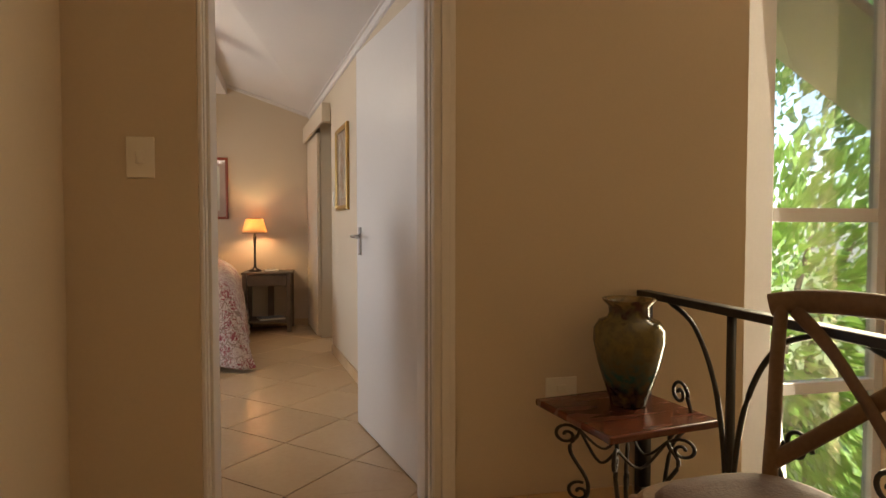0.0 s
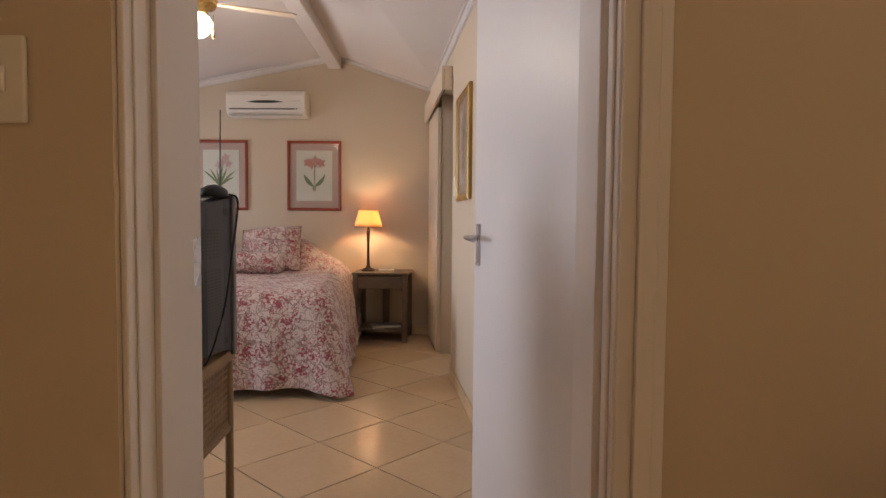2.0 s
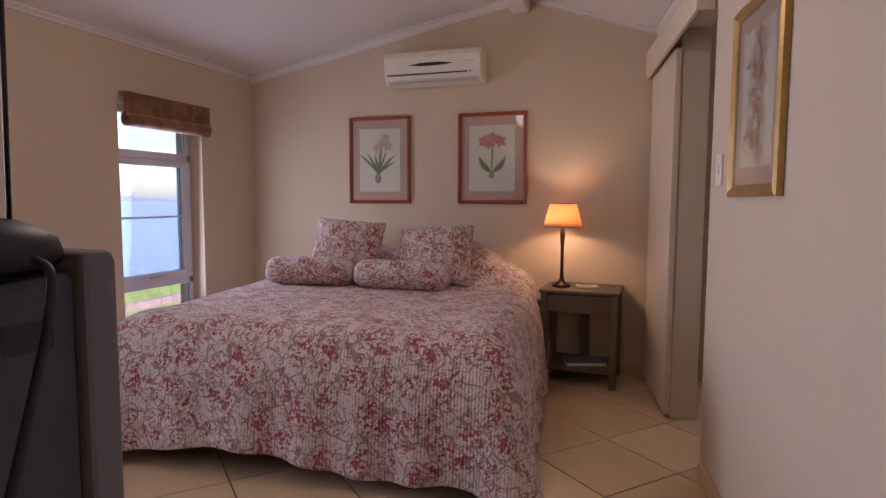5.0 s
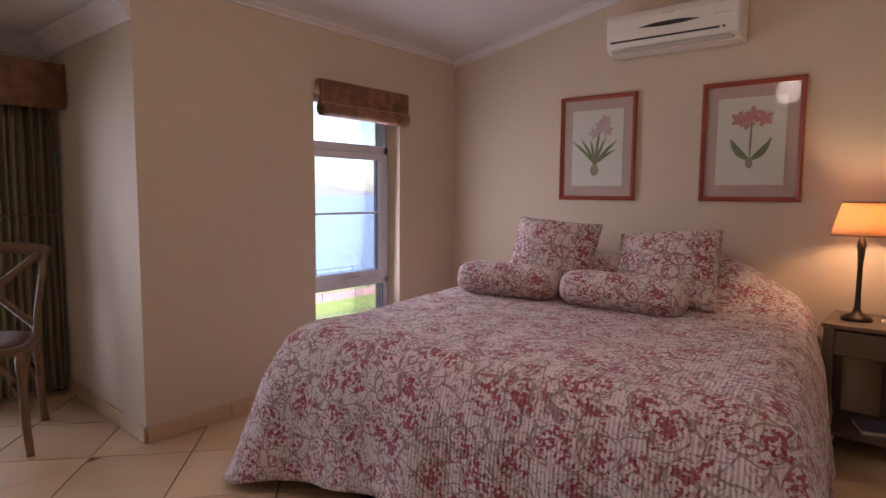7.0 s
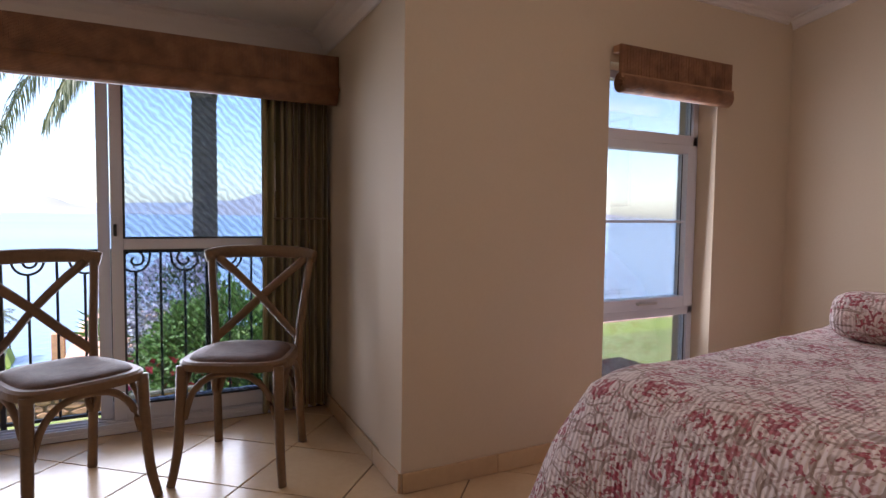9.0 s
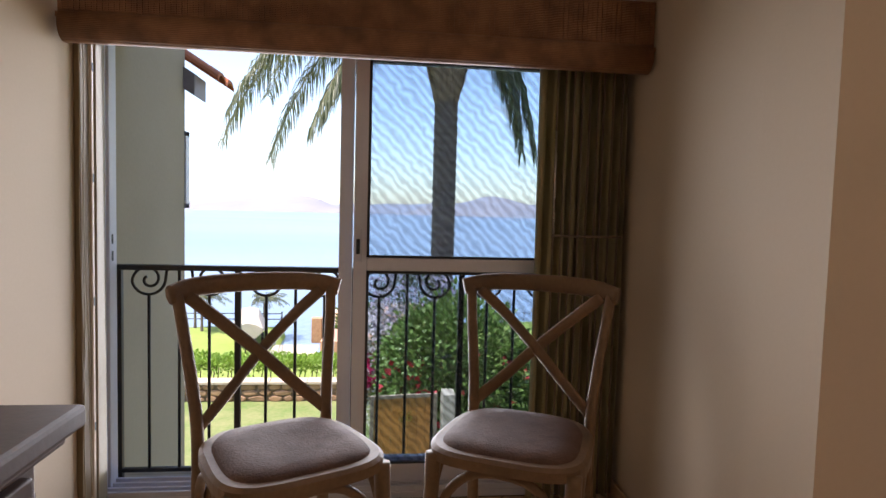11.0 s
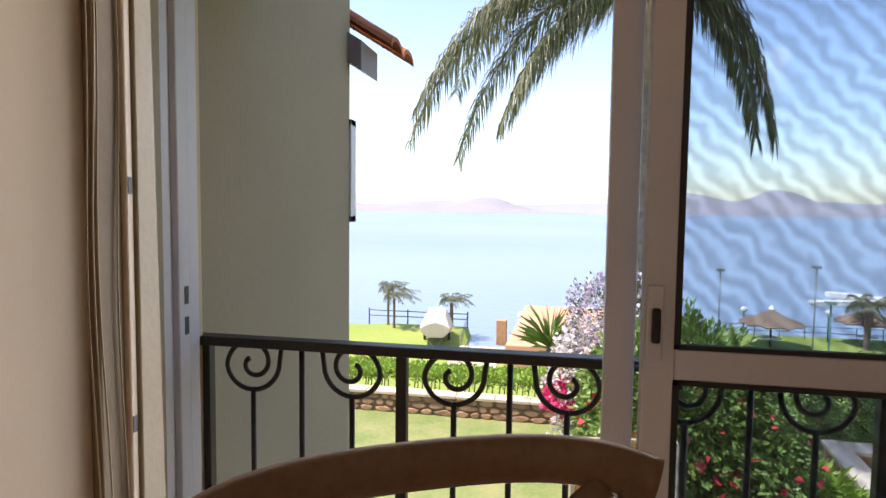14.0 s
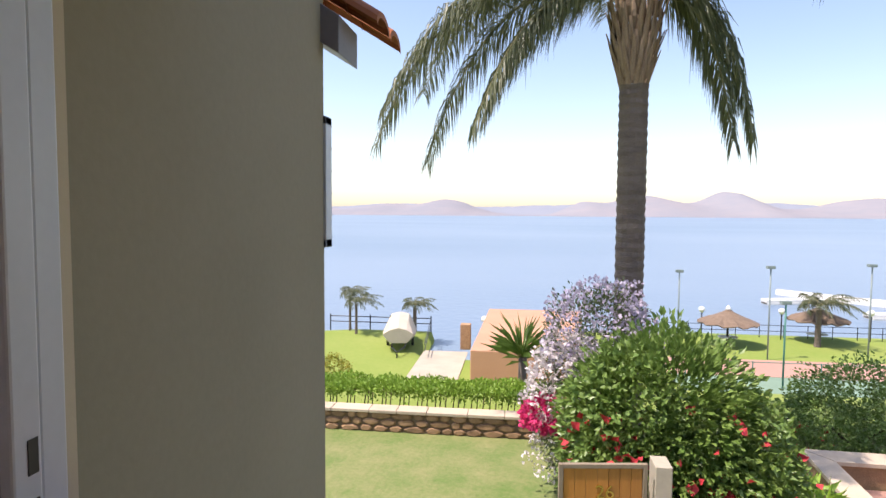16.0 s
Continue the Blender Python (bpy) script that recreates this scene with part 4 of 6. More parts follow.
botanical("picture", pose(-1.668, NY - 0.002, 1.396), 0.475, 0.615, 0.024, REDWOOD, "lily", "pink lily print in a red wooden frame")
botanical("picture", pose(-0.84, NY - 0.002, 1.396), 0.475, 0.61, 0.024, REDWOOD, "amaryllis", "red amaryllis print in a red wooden frame")
botanical("picture", pose(east_x(4.48) - 0.002, 4.48, 1.43, 0, 0, -82.14), 0.46, 0.60, 0.036, GOLD, "spray", "pink blossom print in a broad gilt frame", 0.05)

# ---- air conditioner ----
ac = empty("air_conditioner", pose(-1.2185, NY, 1.89), "white split air conditioner on the wall", "air conditioner")
bm = bmesh.new()
prof = [(0, 0.0), (-0.13, 0.0), (-0.165, 0.025), (-0.18, 0.07), (-0.18, 0.17), (-0.165, 0.205), (-0.12, 0.218), (0, 0.218)]
rows = [[bm.verts.new((x, y, z)) for y, z in prof] for x in (-0.339, 0.339)]
for i in range(len(prof)):
    bm.faces.new((rows[0][i], rows[0][(i + 1) % 8], rows[1][(i + 1) % 8], rows[1][i]))
bm.faces.new(rows[0])
bm.faces.new(rows[1][::-1])
obj("body", bm, ACWHITE, False, ac, 0.012)
bm = bmesh.new()
add_box(bm, -0.31, 0.25, -0.1815, -0.176, 0.052, 0.06)
flat = [(-0.16, 0.115), (-0.08, 0.127), (0.0, 0.129), (0.08, 0.127), (0.16, 0.115), (0.08, 0.107), (0, 0.105), (-0.08, 0.107)]
flat_shape(bm, flat, -0.1812, 0)
add_box(bm, 0.265, 0.275, -0.1815, -0.178, 0.052, 0.062)
obj("vent_slot", bm, DARK, False, ac)
bm = bmesh.new()
add_box(bm, -0.31, 0.31, -0.175, -0.12, 0.004, 0.012)
add_box(bm, 0.22, 0.30, -0.1812, -0.18, 0.12, 0.126)
add_box(bm, -0.04, 0.03, -0.1812, -0.18, 0.165, 0.173)
obj("louvre", bm, surface("pale_plastic", (0.6, 0.56, 0.5), 0.5), False, ac, 0.001)

# ---- bedside table, lamp, remote ----
NS = Matrix.Translation((-0.205, 6.205, -0.0)) @ Matrix.Diagonal((1, 1, 0.98, 1)) @ Matrix.Rotation(radians(-2), 4, "Z")
ns = empty("bedside_table", NS, "greyed wooden bedside table with a drawer and shelf", "bedside table")
box("top", -0.235, 0.235, -0.19, 0.19, 0.57, 0.592, GREYWOOD, ns, 0.006)
for x in (-0.205, 0.205):
    for y in (-0.165, 0.165):
        bm = bmesh.new()
        add_box(bm, x - 0.02, x + 0.02, y - 0.02, y + 0.02, 0, 0.57)
        obj("leg", bm, GREYWOOD, False, ns, 0.004)
box("drawer", -0.184, 0.184, -0.178, -0.15, 0.455, 0.562, GREYWOOD, ns, 0.004)
bm = bmesh.new()
add_box(bm, -0.184, -0.17, -0.145, 0.145, 0.44, 0.57)
add_box(bm, 0.17, 0.184, -0.145, 0.145, 0.44, 0.57)
add_box(bm, -0.184, 0.184, 0.15, 0.17, 0.44, 0.57)
add_box(bm, -0.03, 0.03, 0.15, 0.165, 0.1, 0.44)
obj("apron", bm, GREYWOOD, False, ns, 0.003)
box("shelf", -0.20, 0.20, -0.17, 0.17, 0.09, 0.112, GREYWOOD, ns, 0.003)
rm = empty("remote_control", NS @ pose(0.03, -0.03, 0.592, 0, 0, 12), "white remote control lying on the bedside table", "remote control")
box("case", -0.065, 0.065, -0.024, 0.024, 0.0, 0.018, ACWHITE, rm, 0.006)
box("keys", -0.045, 0.03, -0.014, 0.014, 0.0185, 0.0205, TVTRIM, rm, 0.001)
bk = empty("magazine", NS @ pose(0.02, -0.02, 0.112, 0, 0, 20), "magazines lying on the bedside shelf", "magazine")
box("pages", -0.12, 0.12, -0.08, 0.08, 0.0, 0.016, PAPER, bk, 0.002)
box("cover", -0.121, 0.121, -0.081, 0.081, 0.0162, 0.0185, surface("cover_print", (0.12, 0.13, 0.16), 0.3), bk, 0.001)
lp = empty("table_lamp", pose(-0.332, 6.185, 0.581), "lit bedside lamp with a dark turned stem", "lamp")
lathe("stem", [(0.058, 0), (0.06, 0.008), (0.05, 0.018), (0.022, 0.03), (0.013, 0.05), (0.0105, 0.12), (0.0105, 0.24), (0.017, 0.33), (0.014, 0.345), (0.010, 0.355), (0.008, 0.39)], LAMPBLACK, lp)
bm = bmesh.new()
sh = [(0.116, 0.372), (0.110, 0.405), (0.097, 0.455), (0.085, 0.497), (0.08, 0.514)]
add_lathe(bm, sh, 36, None, False)
ob = obj("shade", bm, SHADE, True, lp, label="warm orange fabric lampshade")
s = ob.modifiers.new("thick", "SOLIDIFY")
s.thickness = 0.0015
bm = bmesh.new()
add_lathe(bm, [(0.1165, 0.370), (0.1175, 0.372), (0.1165, 0.376), (0.1155, 0.374), (0.1165, 0.370)], 36, None, False)
obj("rim", bm, RATTAN, True, lp)
bm = bmesh.new()
add_lathe(bm, [(0.0805, 0.512), (0.0815, 0.514), (0.0805, 0.518), (0.0795, 0.516), (0.0805, 0.512)], 36, None, False)
obj("rim", bm, RATTAN, True, lp)

# ---- bathroom sliding door ----
def on_east(y, d, z=0.0):
    """A pose on the east wall at y, d into the room; local x runs south along it, -y into the room."""
    return Matrix.Translation((east_x(y) - d, y, z)) @ Matrix.Rotation(radians(-82.14), 4, "Z")


sl = empty("bathroom_door", on_east(6.36, 0.003), "cream painted sliding bathroom door on a track", "door", kind="structure")
box("leaf", 0.0, 0.715, -0.030, 0.0, 0.02, 1.86, TRIM, sl, 0.003)
box("pull", 0.67, 0.69, -0.033, -0.030, 0.93, 1.06, ACWHITE, sl, 0.003)
fa = empty("door_track", on_east(6.385, 0.002), "cream painted boxed track over the bathroom door", "pelmet", kind="structure")
bm = bmesh.new()
add_box(bm, 0.0, 1.345, -0.07, -0.05, 1.86, 1.99)
add_box(bm, 0.0, 1.345, -0.07, 0.0, 1.99, 2.01)
add_box(bm, 1.327, 1.345, -0.05, 0.0, 1.86, 1.99)
obj("fascia", bm, TRIM, False, fa, 0.003)
box("track", 0.01, 1.325, -0.045, -0.032, 1.88, 1.985, LAMPBLACK, fa, 0.002)
jb = empty("bathroom_frame", on_east(6.4, 0.0), "cream painted door lining", "door frame", kind="structure")
bm = bmesh.new()
add_box(bm, 0.707, 0.747, -0.002, 0.13, 0, 1.95)
add_box(bm, 1.40, 1.418, -0.002, 0.13, 0, 1.97)
obj("lining", bm, TRIM, False, jb, 0.003)
bw = empty("bathroom_window", pose(1.65, 7.09, 0.95), "white framed bathroom window", "window", kind="structure")
bm = bmesh.new()
for a, b, c, d in ((-0.4, -0.36, 0, 0.8), (0.36, 0.4, 0, 0.8), (-0.4, 0.4, 0, 0.04), (-0.4, 0.4, 0.76, 0.8), (-0.4, 0.4, 0.42, 0.45)):
    add_box(bm, a, b, 0.02, 0.06, c, d)
obj("frame", bm, ALU, False, bw, 0.003)

# ---- ceiling fan ----
fan = empty("ceiling_fan", pose(-1.0, 4.40, 1.99), "white and brass ceiling fan with a lit glass globe", "ceiling fan")
lathe("globe", [(0.002, 0.0), (0.045, 0.012), (0.075, 0.04), (0.085, 0.075), (0.07, 0.11), (0.05, 0.12)], GLOBE, fan, 24)
fan.children[0].visible_shadow = False
lathe("motor", [(0.05, 0.12), (0.06, 0.125), (0.055, 0.15), (0.10, 0.165), (0.115, 0.20), (0.10, 0.235), (0.03, 0.25), (0.014, 0.26), (0.014, 0.37), (0.05, 0.385), (0.05, 0.42)], BRASS, fan, 24)
for k in range(4):
    m = Matrix.Rotation(radians(25 + 90 * k), 4, "Z")
    bm = bmesh.new()
    out = [(0.10, -0.025), (0.2, -0.05), (0.36, -0.062), (0.50, -0.065), (0.53, -0.04), (0.53, 0.04), (0.50, 0.065), (0.36, 0.062), (0.2, 0.05), (0.10, 0.025)]
    lo = [bm.verts.new((x, y, 0.188 + y * 0.16)) for x, y in out]
    hi = [bm.verts.new((x, y, 0.195 + y * 0.16)) for x, y in out]
    bm.faces.new(lo)
    bm.faces.new(hi[::-1])
    for i in range(10):
        bm.faces.new((lo[i], lo[(i + 1) % 10], hi[(i + 1) % 10], hi[i]))
    bm.transform(m)
    obj("blade", bm, TRIM, False, fan)
for an in (20, 200):
    x, y = 0.088 * math.cos(radians(an)), 0.088 * math.sin(radians(an))
    bm = bmesh.new()
    add_tube(bm, [(x, y, 0.13), (x, y, 0.045)], 0.0012, sides=5)
    add_lathe(bm, [(0.002, 0.0), (0.008, 0.008), (0.008, 0.028), (0.003, 0.045)], 10, Matrix.Translation((x, y, 0)))
    obj("pull_chain", bm, BRASS, True, fan)

# ---- television on a rattan stand ----
TV = Matrix.Translation((-0.425, 2.75, 0.665)) @ Matrix.Rotation(radians(3), 4, "Z") @ Matrix.Diagonal((0.68, 0.68, 0.68, 1))  # local +y is the screen's side
tv = empty("television", TV, "bulky charcoal tube television seen from behind", "television")
bm = bmesh.new()
front = [(-0.36, 0.0), (0.36, 0.0), (0.36, 0.60), (-0.36, 0.60)]
secs = [(-0.03, 1.0, 0.0, 0.60), (-0.09, 0.97, 0.012, 0.595), (-0.24, 0.95, 0.02, 0.575), (-0.40, 0.80, 0.03, 0.47), (-0.50, 0.72, 0.04, 0.36)]
rows = []
for y, k, z0, z1 in secs:
    rows.append([bm.verts.new((x * 0.355 * k, y, z)) for x, z in ((-1, z0), (1, z0), (1, z1), (-1, z1))])
for a, b in zip(rows, rows[1:]):
    for i in range(4):
        bm.faces.new((a[i], a[(i + 1) % 4], b[(i + 1) % 4], b[i]))
bm.faces.new(rows[0])
bm.faces.new(rows[-1][::-1])
obj("case", bm, TVGREY, False, tv, 0.008)
bm = bmesh.new()
rows = [[bm.verts.new((sx * (0.365 - c), y, 0.30 + szz * (0.315 - c))) for sx, szz in ((-1, -1), (1, -1), (1, 1), (-1, 1))] for y, c in ((-0.035, 0.0), (0.0, 0.0), (0.03, 0.03), (0.034, 0.06))]
for a, b in zip(rows, rows[1:]):
    for i in range(4):
        bm.faces.new((a[i], a[(i + 1) % 4], b[(i + 1) % 4], b[i]))
bm.faces.new(rows[0])
bm.faces.new(rows[-1][::-1])
obj("bezel", bm, TVTRIM, False, tv, 0.006)
box("tube_face", -0.29, 0.29, 0.0345, 0.038, 0.07, 0.53, surface("dark_screen", (0.02, 0.022, 0.024), 0.12), tv, 0.002)
bm = bmesh.new()


def side_x(y):
    """Half width of the case at depth y."""
    pts = [(-0.03, 1.0), (-0.09, 0.97), (-0.24, 0.95), (-0.40, 0.80), (-0.50, 0.72)]
    for (a, ka), (b, kb) in zip(pts, pts[1:]):
        if a >= y >= b:
            return 0.355 * (ka + (kb - ka) * (y - a) / (b - a))
    return 0.355 * 0.72


for r in range(22):
    z = 0.085 + r * 0.0115
    for c in range(9):
        y = -0.13 - c * 0.036
        x = side_x(y - 0.013)
        x2 = side_x(y + 0.013)
        vs = [bm.verts.new(p) for p in ((x + 0.0008, y - 0.013, z), (x2 + 0.0008, y + 0.013, z), (x2 + 0.0008, y + 0.013, z + 0.0055), (x + 0.0008, y - 0.013, z + 0.0055))]
        bm.faces.new(vs)
for r in range(9):
    z = 0.375 + r * 0.0125
    for c in range(7):
        y = -0.15 - c * 0.03
        if z > 0.55 - max(0, (-y - 0.22)) * 0.7:
            continue
        x, x2 = side_x(y - 0.01), side_x(y + 0.01)
        bm.faces.new([bm.verts.new(p) for p in ((x + 0.0008, y - 0.01, z), (x2 + 0.0008, y + 0.01, z), (x2 + 0.0008, y + 0.01, z + 0.006), (x + 0.0008, y - 0.01, z + 0.006))])
for z, w in ((0.545, 0.04), (0.19, 0.018), (0.05, 0.02)):
    y = -0.075
    bm.faces.new([bm.verts.new((side_x(yy) + 0.001, yy, zz)) for yy, zz in ((y - w / 2, z - 0.012), (y + w / 2, z - 0.012), (y + w / 2, z + 0.014), (y - w / 2, z + 0.014))])
obj("vents", bm, DARK, False, tv, kind="stuff")
an = empty("antenna", TV @ pose(0.315, -0.10, 0.603), "black indoor aerial on top of the television", "aerial")
bm = bmesh.new()
add_lathe(bm, [(0.055, 0), (0.062, 0.008), (0.058, 0.026), (0.03, 0.042), (0.004, 0.046)], 20, Matrix.Diagonal((0.75, 1.35, 1, 1)))
obj("base", bm, DARK, True, an)
tube("rod", [(0.012, 0.03, 0.04), (0.014, 0.034, 0.33)], 0.0022, DARK, parent=an, sides=6)
tube("cable", [(0.05, 0.02, 0.01), (0.088, 0.0, -0.02), (0.083, -0.05, -0.2), (0.07, -0.10, -0.4), (0.03, -0.15, -0.58), (0.0, -0.2, -0.62)], 0.004, DARK, parent=an, per=5, sides=6)
st = empty("tv_stand", Matrix.Translation((-0.43, 2.60, 0)) @ Matrix.Rotation(radians(3), 4, "Z") @ Matrix.Diagonal((0.70, 0.74, 1.19, 1)), "rattan television stand with woven cane sides", "stand")
box("top", -0.36, 0.36, -0.22, 0.22, 0.535, 0.558, RATTAN, st, 0.006)
bm = bmesh.new()
for x in (-0.34, 0.34):
    for y in (-0.2, 0.2):
        add_tube(bm, [(x, y, 0), (x, y, 0.536)], 0.016, sides=10)
    for z in (0.1, 0.38):
        add_tube(bm, [(x, -0.2, z), (x, 0.2, z)], 0.011, sides=8)
for y in (-0.2, 0.2):
    for z in (0.1, 0.38):
        add_tube(bm, [(-0.34, y, z), (0.34, y, z)], 0.011, sides=8)
obj("poles", bm, RATTAN, True, st)
bm = bmesh.new()
for x in (-0.34, 0.34):
    for k in range(26):
        y = -0.185 + k * 0.0148
        add_box(bm, x - 0.0015, x + 0.0015, y - 0.0025, y + 0.0025, 0.385, 0.535)
    for k in range(10):
        z = 0.395 + k * 0.0148
        add_box(bm, x - 0.0025, x + 0.0008, -0.19, 0.19, z - 0.0025, z + 0.0025)
obj("cane", bm, RATTAN, False, st, kind="stuff")

# ---- dark chest by the south wall ----
ch = empty("chest", pose(-2.13, 2.66, 0), "dark carved wooden chest of drawers", "chest")
box("body", -0.48, 0.48, -0.24, 0.21, 0.06, 0.70, DARKWOOD, ch, 0.006)
box("top", -0.525, 0.525, -0.255, 0.26, 0.72, 0.755, DARKWOOD, ch, 0.008)
bm = bmesh.new()
add_box(bm, -0.505, 0.505, -0.25, 0.24, 0.70, 0.72)
obj("moulding", bm, DARKWOOD, False, ch, 0.006)
for k in range(3):
    d = box("drawer", -0.44, 0.44, 0.211, 0.228, 0.10 + k * 0.2, 0.28 + k * 0.2, DARKWOOD, ch, 0.004)
    for x in (-0.25, 0.25):
        bm = bmesh.new()
        add_lathe(bm, [(0.006, 0), (0.014, 0.012), (0.01, 0.022), (0.002, 0.024)], 10, Matrix.Translation((x, 0.229, 0.19 + k * 0.2)) @ Matrix.Rotation(radians(-90), 4, "X"))
        obj("knob", bm, BRASS, True, d)
bm = bmesh.new()
for k in range(10):
    z = 0.10 + k * 0.06
    add_tube(bm, [(-0.488, -0.2 + j * 0.04, z + 0.02 * math.sin(j * 1.2)) for j in range(11)], 0.009, sides=6, per=2)
obj("carving", bm, DARKWOOD, True, ch)
for x in (-0.43, 0.43):
    for y in (-0.19, 0.16):
        box("foot", x - 0.04, x + 0.04, y - 0.04, y + 0.04, 0, 0.06, DARKWOOD, ch, 0.006)

# ---- cross-back chairs ----


def bistro_chair():
    """Local +y is the way the sitter faces."""
    root = empty("chair", pose(0, 0, 0), "oak cross-back chair with a woven rush seat", "chair", group="cross-back chairs")
    out = []
    for i in range(40):
        an = 2 * math.pi * i / 40
        c, s = math.cos(an), math.sin(an)
        x = math.copysign(abs(c) ** 0.55, c) * (0.205 + 0.018 * s)
        y = math.copysign(abs(s) ** 0.6, s) * 0.205
        out.append((x, y))
    bm = bmesh.new()
    add_prism(bm, out, 0.425, 0.458, 0.008)
    obj("seat_frame", bm, OAK, False, root)
    bm = bmesh.new()
    rings = []
    for k, z in ((0.86, 0.458), (0.82, 0.468), (0.6, 0.472), (0.3, 0.470), (0.05, 0.469)):
        rings.append([bm.verts.new((x * k, y * k, z)) for x, y in out])
    for a, b in zip(rings, rings[1:]):
        for i in range(40):
            bm.faces.new((a[i], a[(i + 1) % 40], b[(i + 1) % 40], b[i]))
    bm.faces.new(rings[-1])
    obj("seat", bm, RUSH, True, root, label="dark brown woven rush seat")
    for s in (-1, 1):
        tube("leg", [(s * 0.178, 0.165, 0.44), (s * 0.182, 0.172, 0.30), (s * 0.19, 0.186, 0.12), (s * 0.205, 0.215, 0.0)], 0.021, OAK, parent=root, per=5, sides=10, taper=0.72)
        tube("back_post", [(s * 0.185, -0.235, 0.0), (s * 0.178, -0.205, 0.2), (s * 0.178, -0.19, 0.42), (s * 0.185, -0.205, 0.55), (s * 0.205, -0.235, 0.72), (s * 0.218, -0.262, 0.83)], 0.018, OAK, parent=root, per=6, sides=10, taper=0.85)
        tube("stretcher", [(s * 0.184, 0.165, 0.24), (s * 0.186, 0.13, 0.345), (s * 0.186, 0.05, 0.405), (s * 0.184, -0.05, 0.405), (s * 0.181, -0.145, 0.345), (s * 0.179, -0.18, 0.24)], 0.0125, OAK, parent=root, per=4, sides=8)
    for y, w in ((0.168, 0.17), (-0.19, 0.165)):
        tube("stretcher", [(-w, y, 0.24), (-w + 0.035, y, 0.345), (-0.06, y, 0.405), (0.06, y, 0.405), (w - 0.035, y, 0.345), (w, y, 0.24)], 0.0125, OAK, parent=root, per=4, sides=8)
    tube("top_rail", [(-0.238, -0.245, 0.822), (-0.18, -0.278, 0.836), (-0.08, -0.300, 0.842), (0.08, -0.300, 0.842), (0.18, -0.278, 0.836), (0.238, -0.245, 0.822)], 0.014, OAK, b=0.027, parent=root, per=5, sides=12)
    for s in (-1, 1):
        tube("cross_slat", [(s * 0.175, -0.193, 0.475), (s * 0.09, -0.222, 0.555), (0, -0.252 - 0.004 * s, 0.645), (-s * 0.11, -0.274, 0.745), (-s * 0.19, -0.268, 0.815)], 0.007, OAK, b=0.018, parent=root, per=6, sides=8)
    return root


CH = bistro_chair()


def chair_pose(x, y, fx, fy):
    return pose(x, y, 0, 0, 0, math.degrees(math.atan2(fy, fx)) - 90)


CH.matrix_basis = chair_pose(-3.215, 3.14, 0.89, 0.455)
copy_thing(CH, chair_pose(-3.275, 3.74, 0.89, -0.44))
copy_thing(CH, chair_pose(1.128, 1.116, -0.99, -0.12))

# ---- landing: table, vase, railing, stair window ----
tb = empty("side_table", pose(1.234, 1.875, 0, 0, 0, 10) @ Matrix.Diagonal((1.08, 1.08, 0.857, 1)), "small square mahogany table on scrolled iron legs", "table")
box("top", -0.187, 0.187, -0.187, 0.187, 0.475, 0.502, TABLETOP, tb, 0.006)


def scroll(bm, m, r, turns, k0=0.15, n=26):
    pts = []
    for i in range(n):
        u = i / (n - 1)
        an = u * turns * 2 * math.pi
        rr = r * (k0 + (1 - k0) * u)
        pts.append(m @ Vector((math.cos(an) * rr, 0, math.sin(an) * rr)))
    add_tube(bm, pts, 0.006, sides=6, up=m.to_3x3() @ Vector((0, 1, 0)))
    return pts[-1]


for k in range(4):
    a = radians(45 + 90 * k)
    m = Matrix.Rotation(a, 4, "Z")
    bm = bmesh.new()
    add_tube(bm, [m @ Vector(p) for p in ((0.17, 0, 0.474), (0.125, 0, 0.40), (0.155, 0, 0.32), (0.10, 0, 0.2), (0.12, 0, 0.1), (0.19, 0, 0.0))], 0.0065, sides=8, per=6)
    scroll(bm, m @ Matrix.Translation((0.165, 0, 0.375)), 0.042, 1.4)
    scroll(bm, m @ Matrix.Translation((0.125, 0, 0.16)), 0.04, 1.3)
    obj("leg", bm, BLACKIRON, True, tb)
bm = bmesh.new()
for k in range(4):
    a, b = radians(45 + 90 * k), radians(135 + 90 * k)
    p, q = Vector((0.125 * math.cos(a), 0.125 * math.sin(a), 0.40)), Vector((0.125 * math.cos(b), 0.125 * math.sin(b), 0.40))
    add_tube(bm, [p, (p + q) / 2 * 0.9 - Vector((0, 0, 0.045)), q], 0.005, sides=6, per=6)
obj("brace", bm, BLACKIRON, True, tb)
va = lathe("vase", [(0.055, 0.0), (0.058, 0.006), (0.06, 0.02), (0.078, 0.07), (0.1, 0.14), (0.114, 0.21), (0.112, 0.25), (0.095, 0.275), (0.07, 0.285), (0.064, 0.30), (0.066, 0.322), (0.084, 0.34), (0.086, 0.346), (0.078, 0.345), (0.058, 0.32), (0.055, 0.29), (0.03, 0.2)], GLAZE, None, 40, label="glazed stoneware vase in olive and teal on the table", category="vase")
va.matrix_basis = pose(1.275, 1.915, 0.4305)

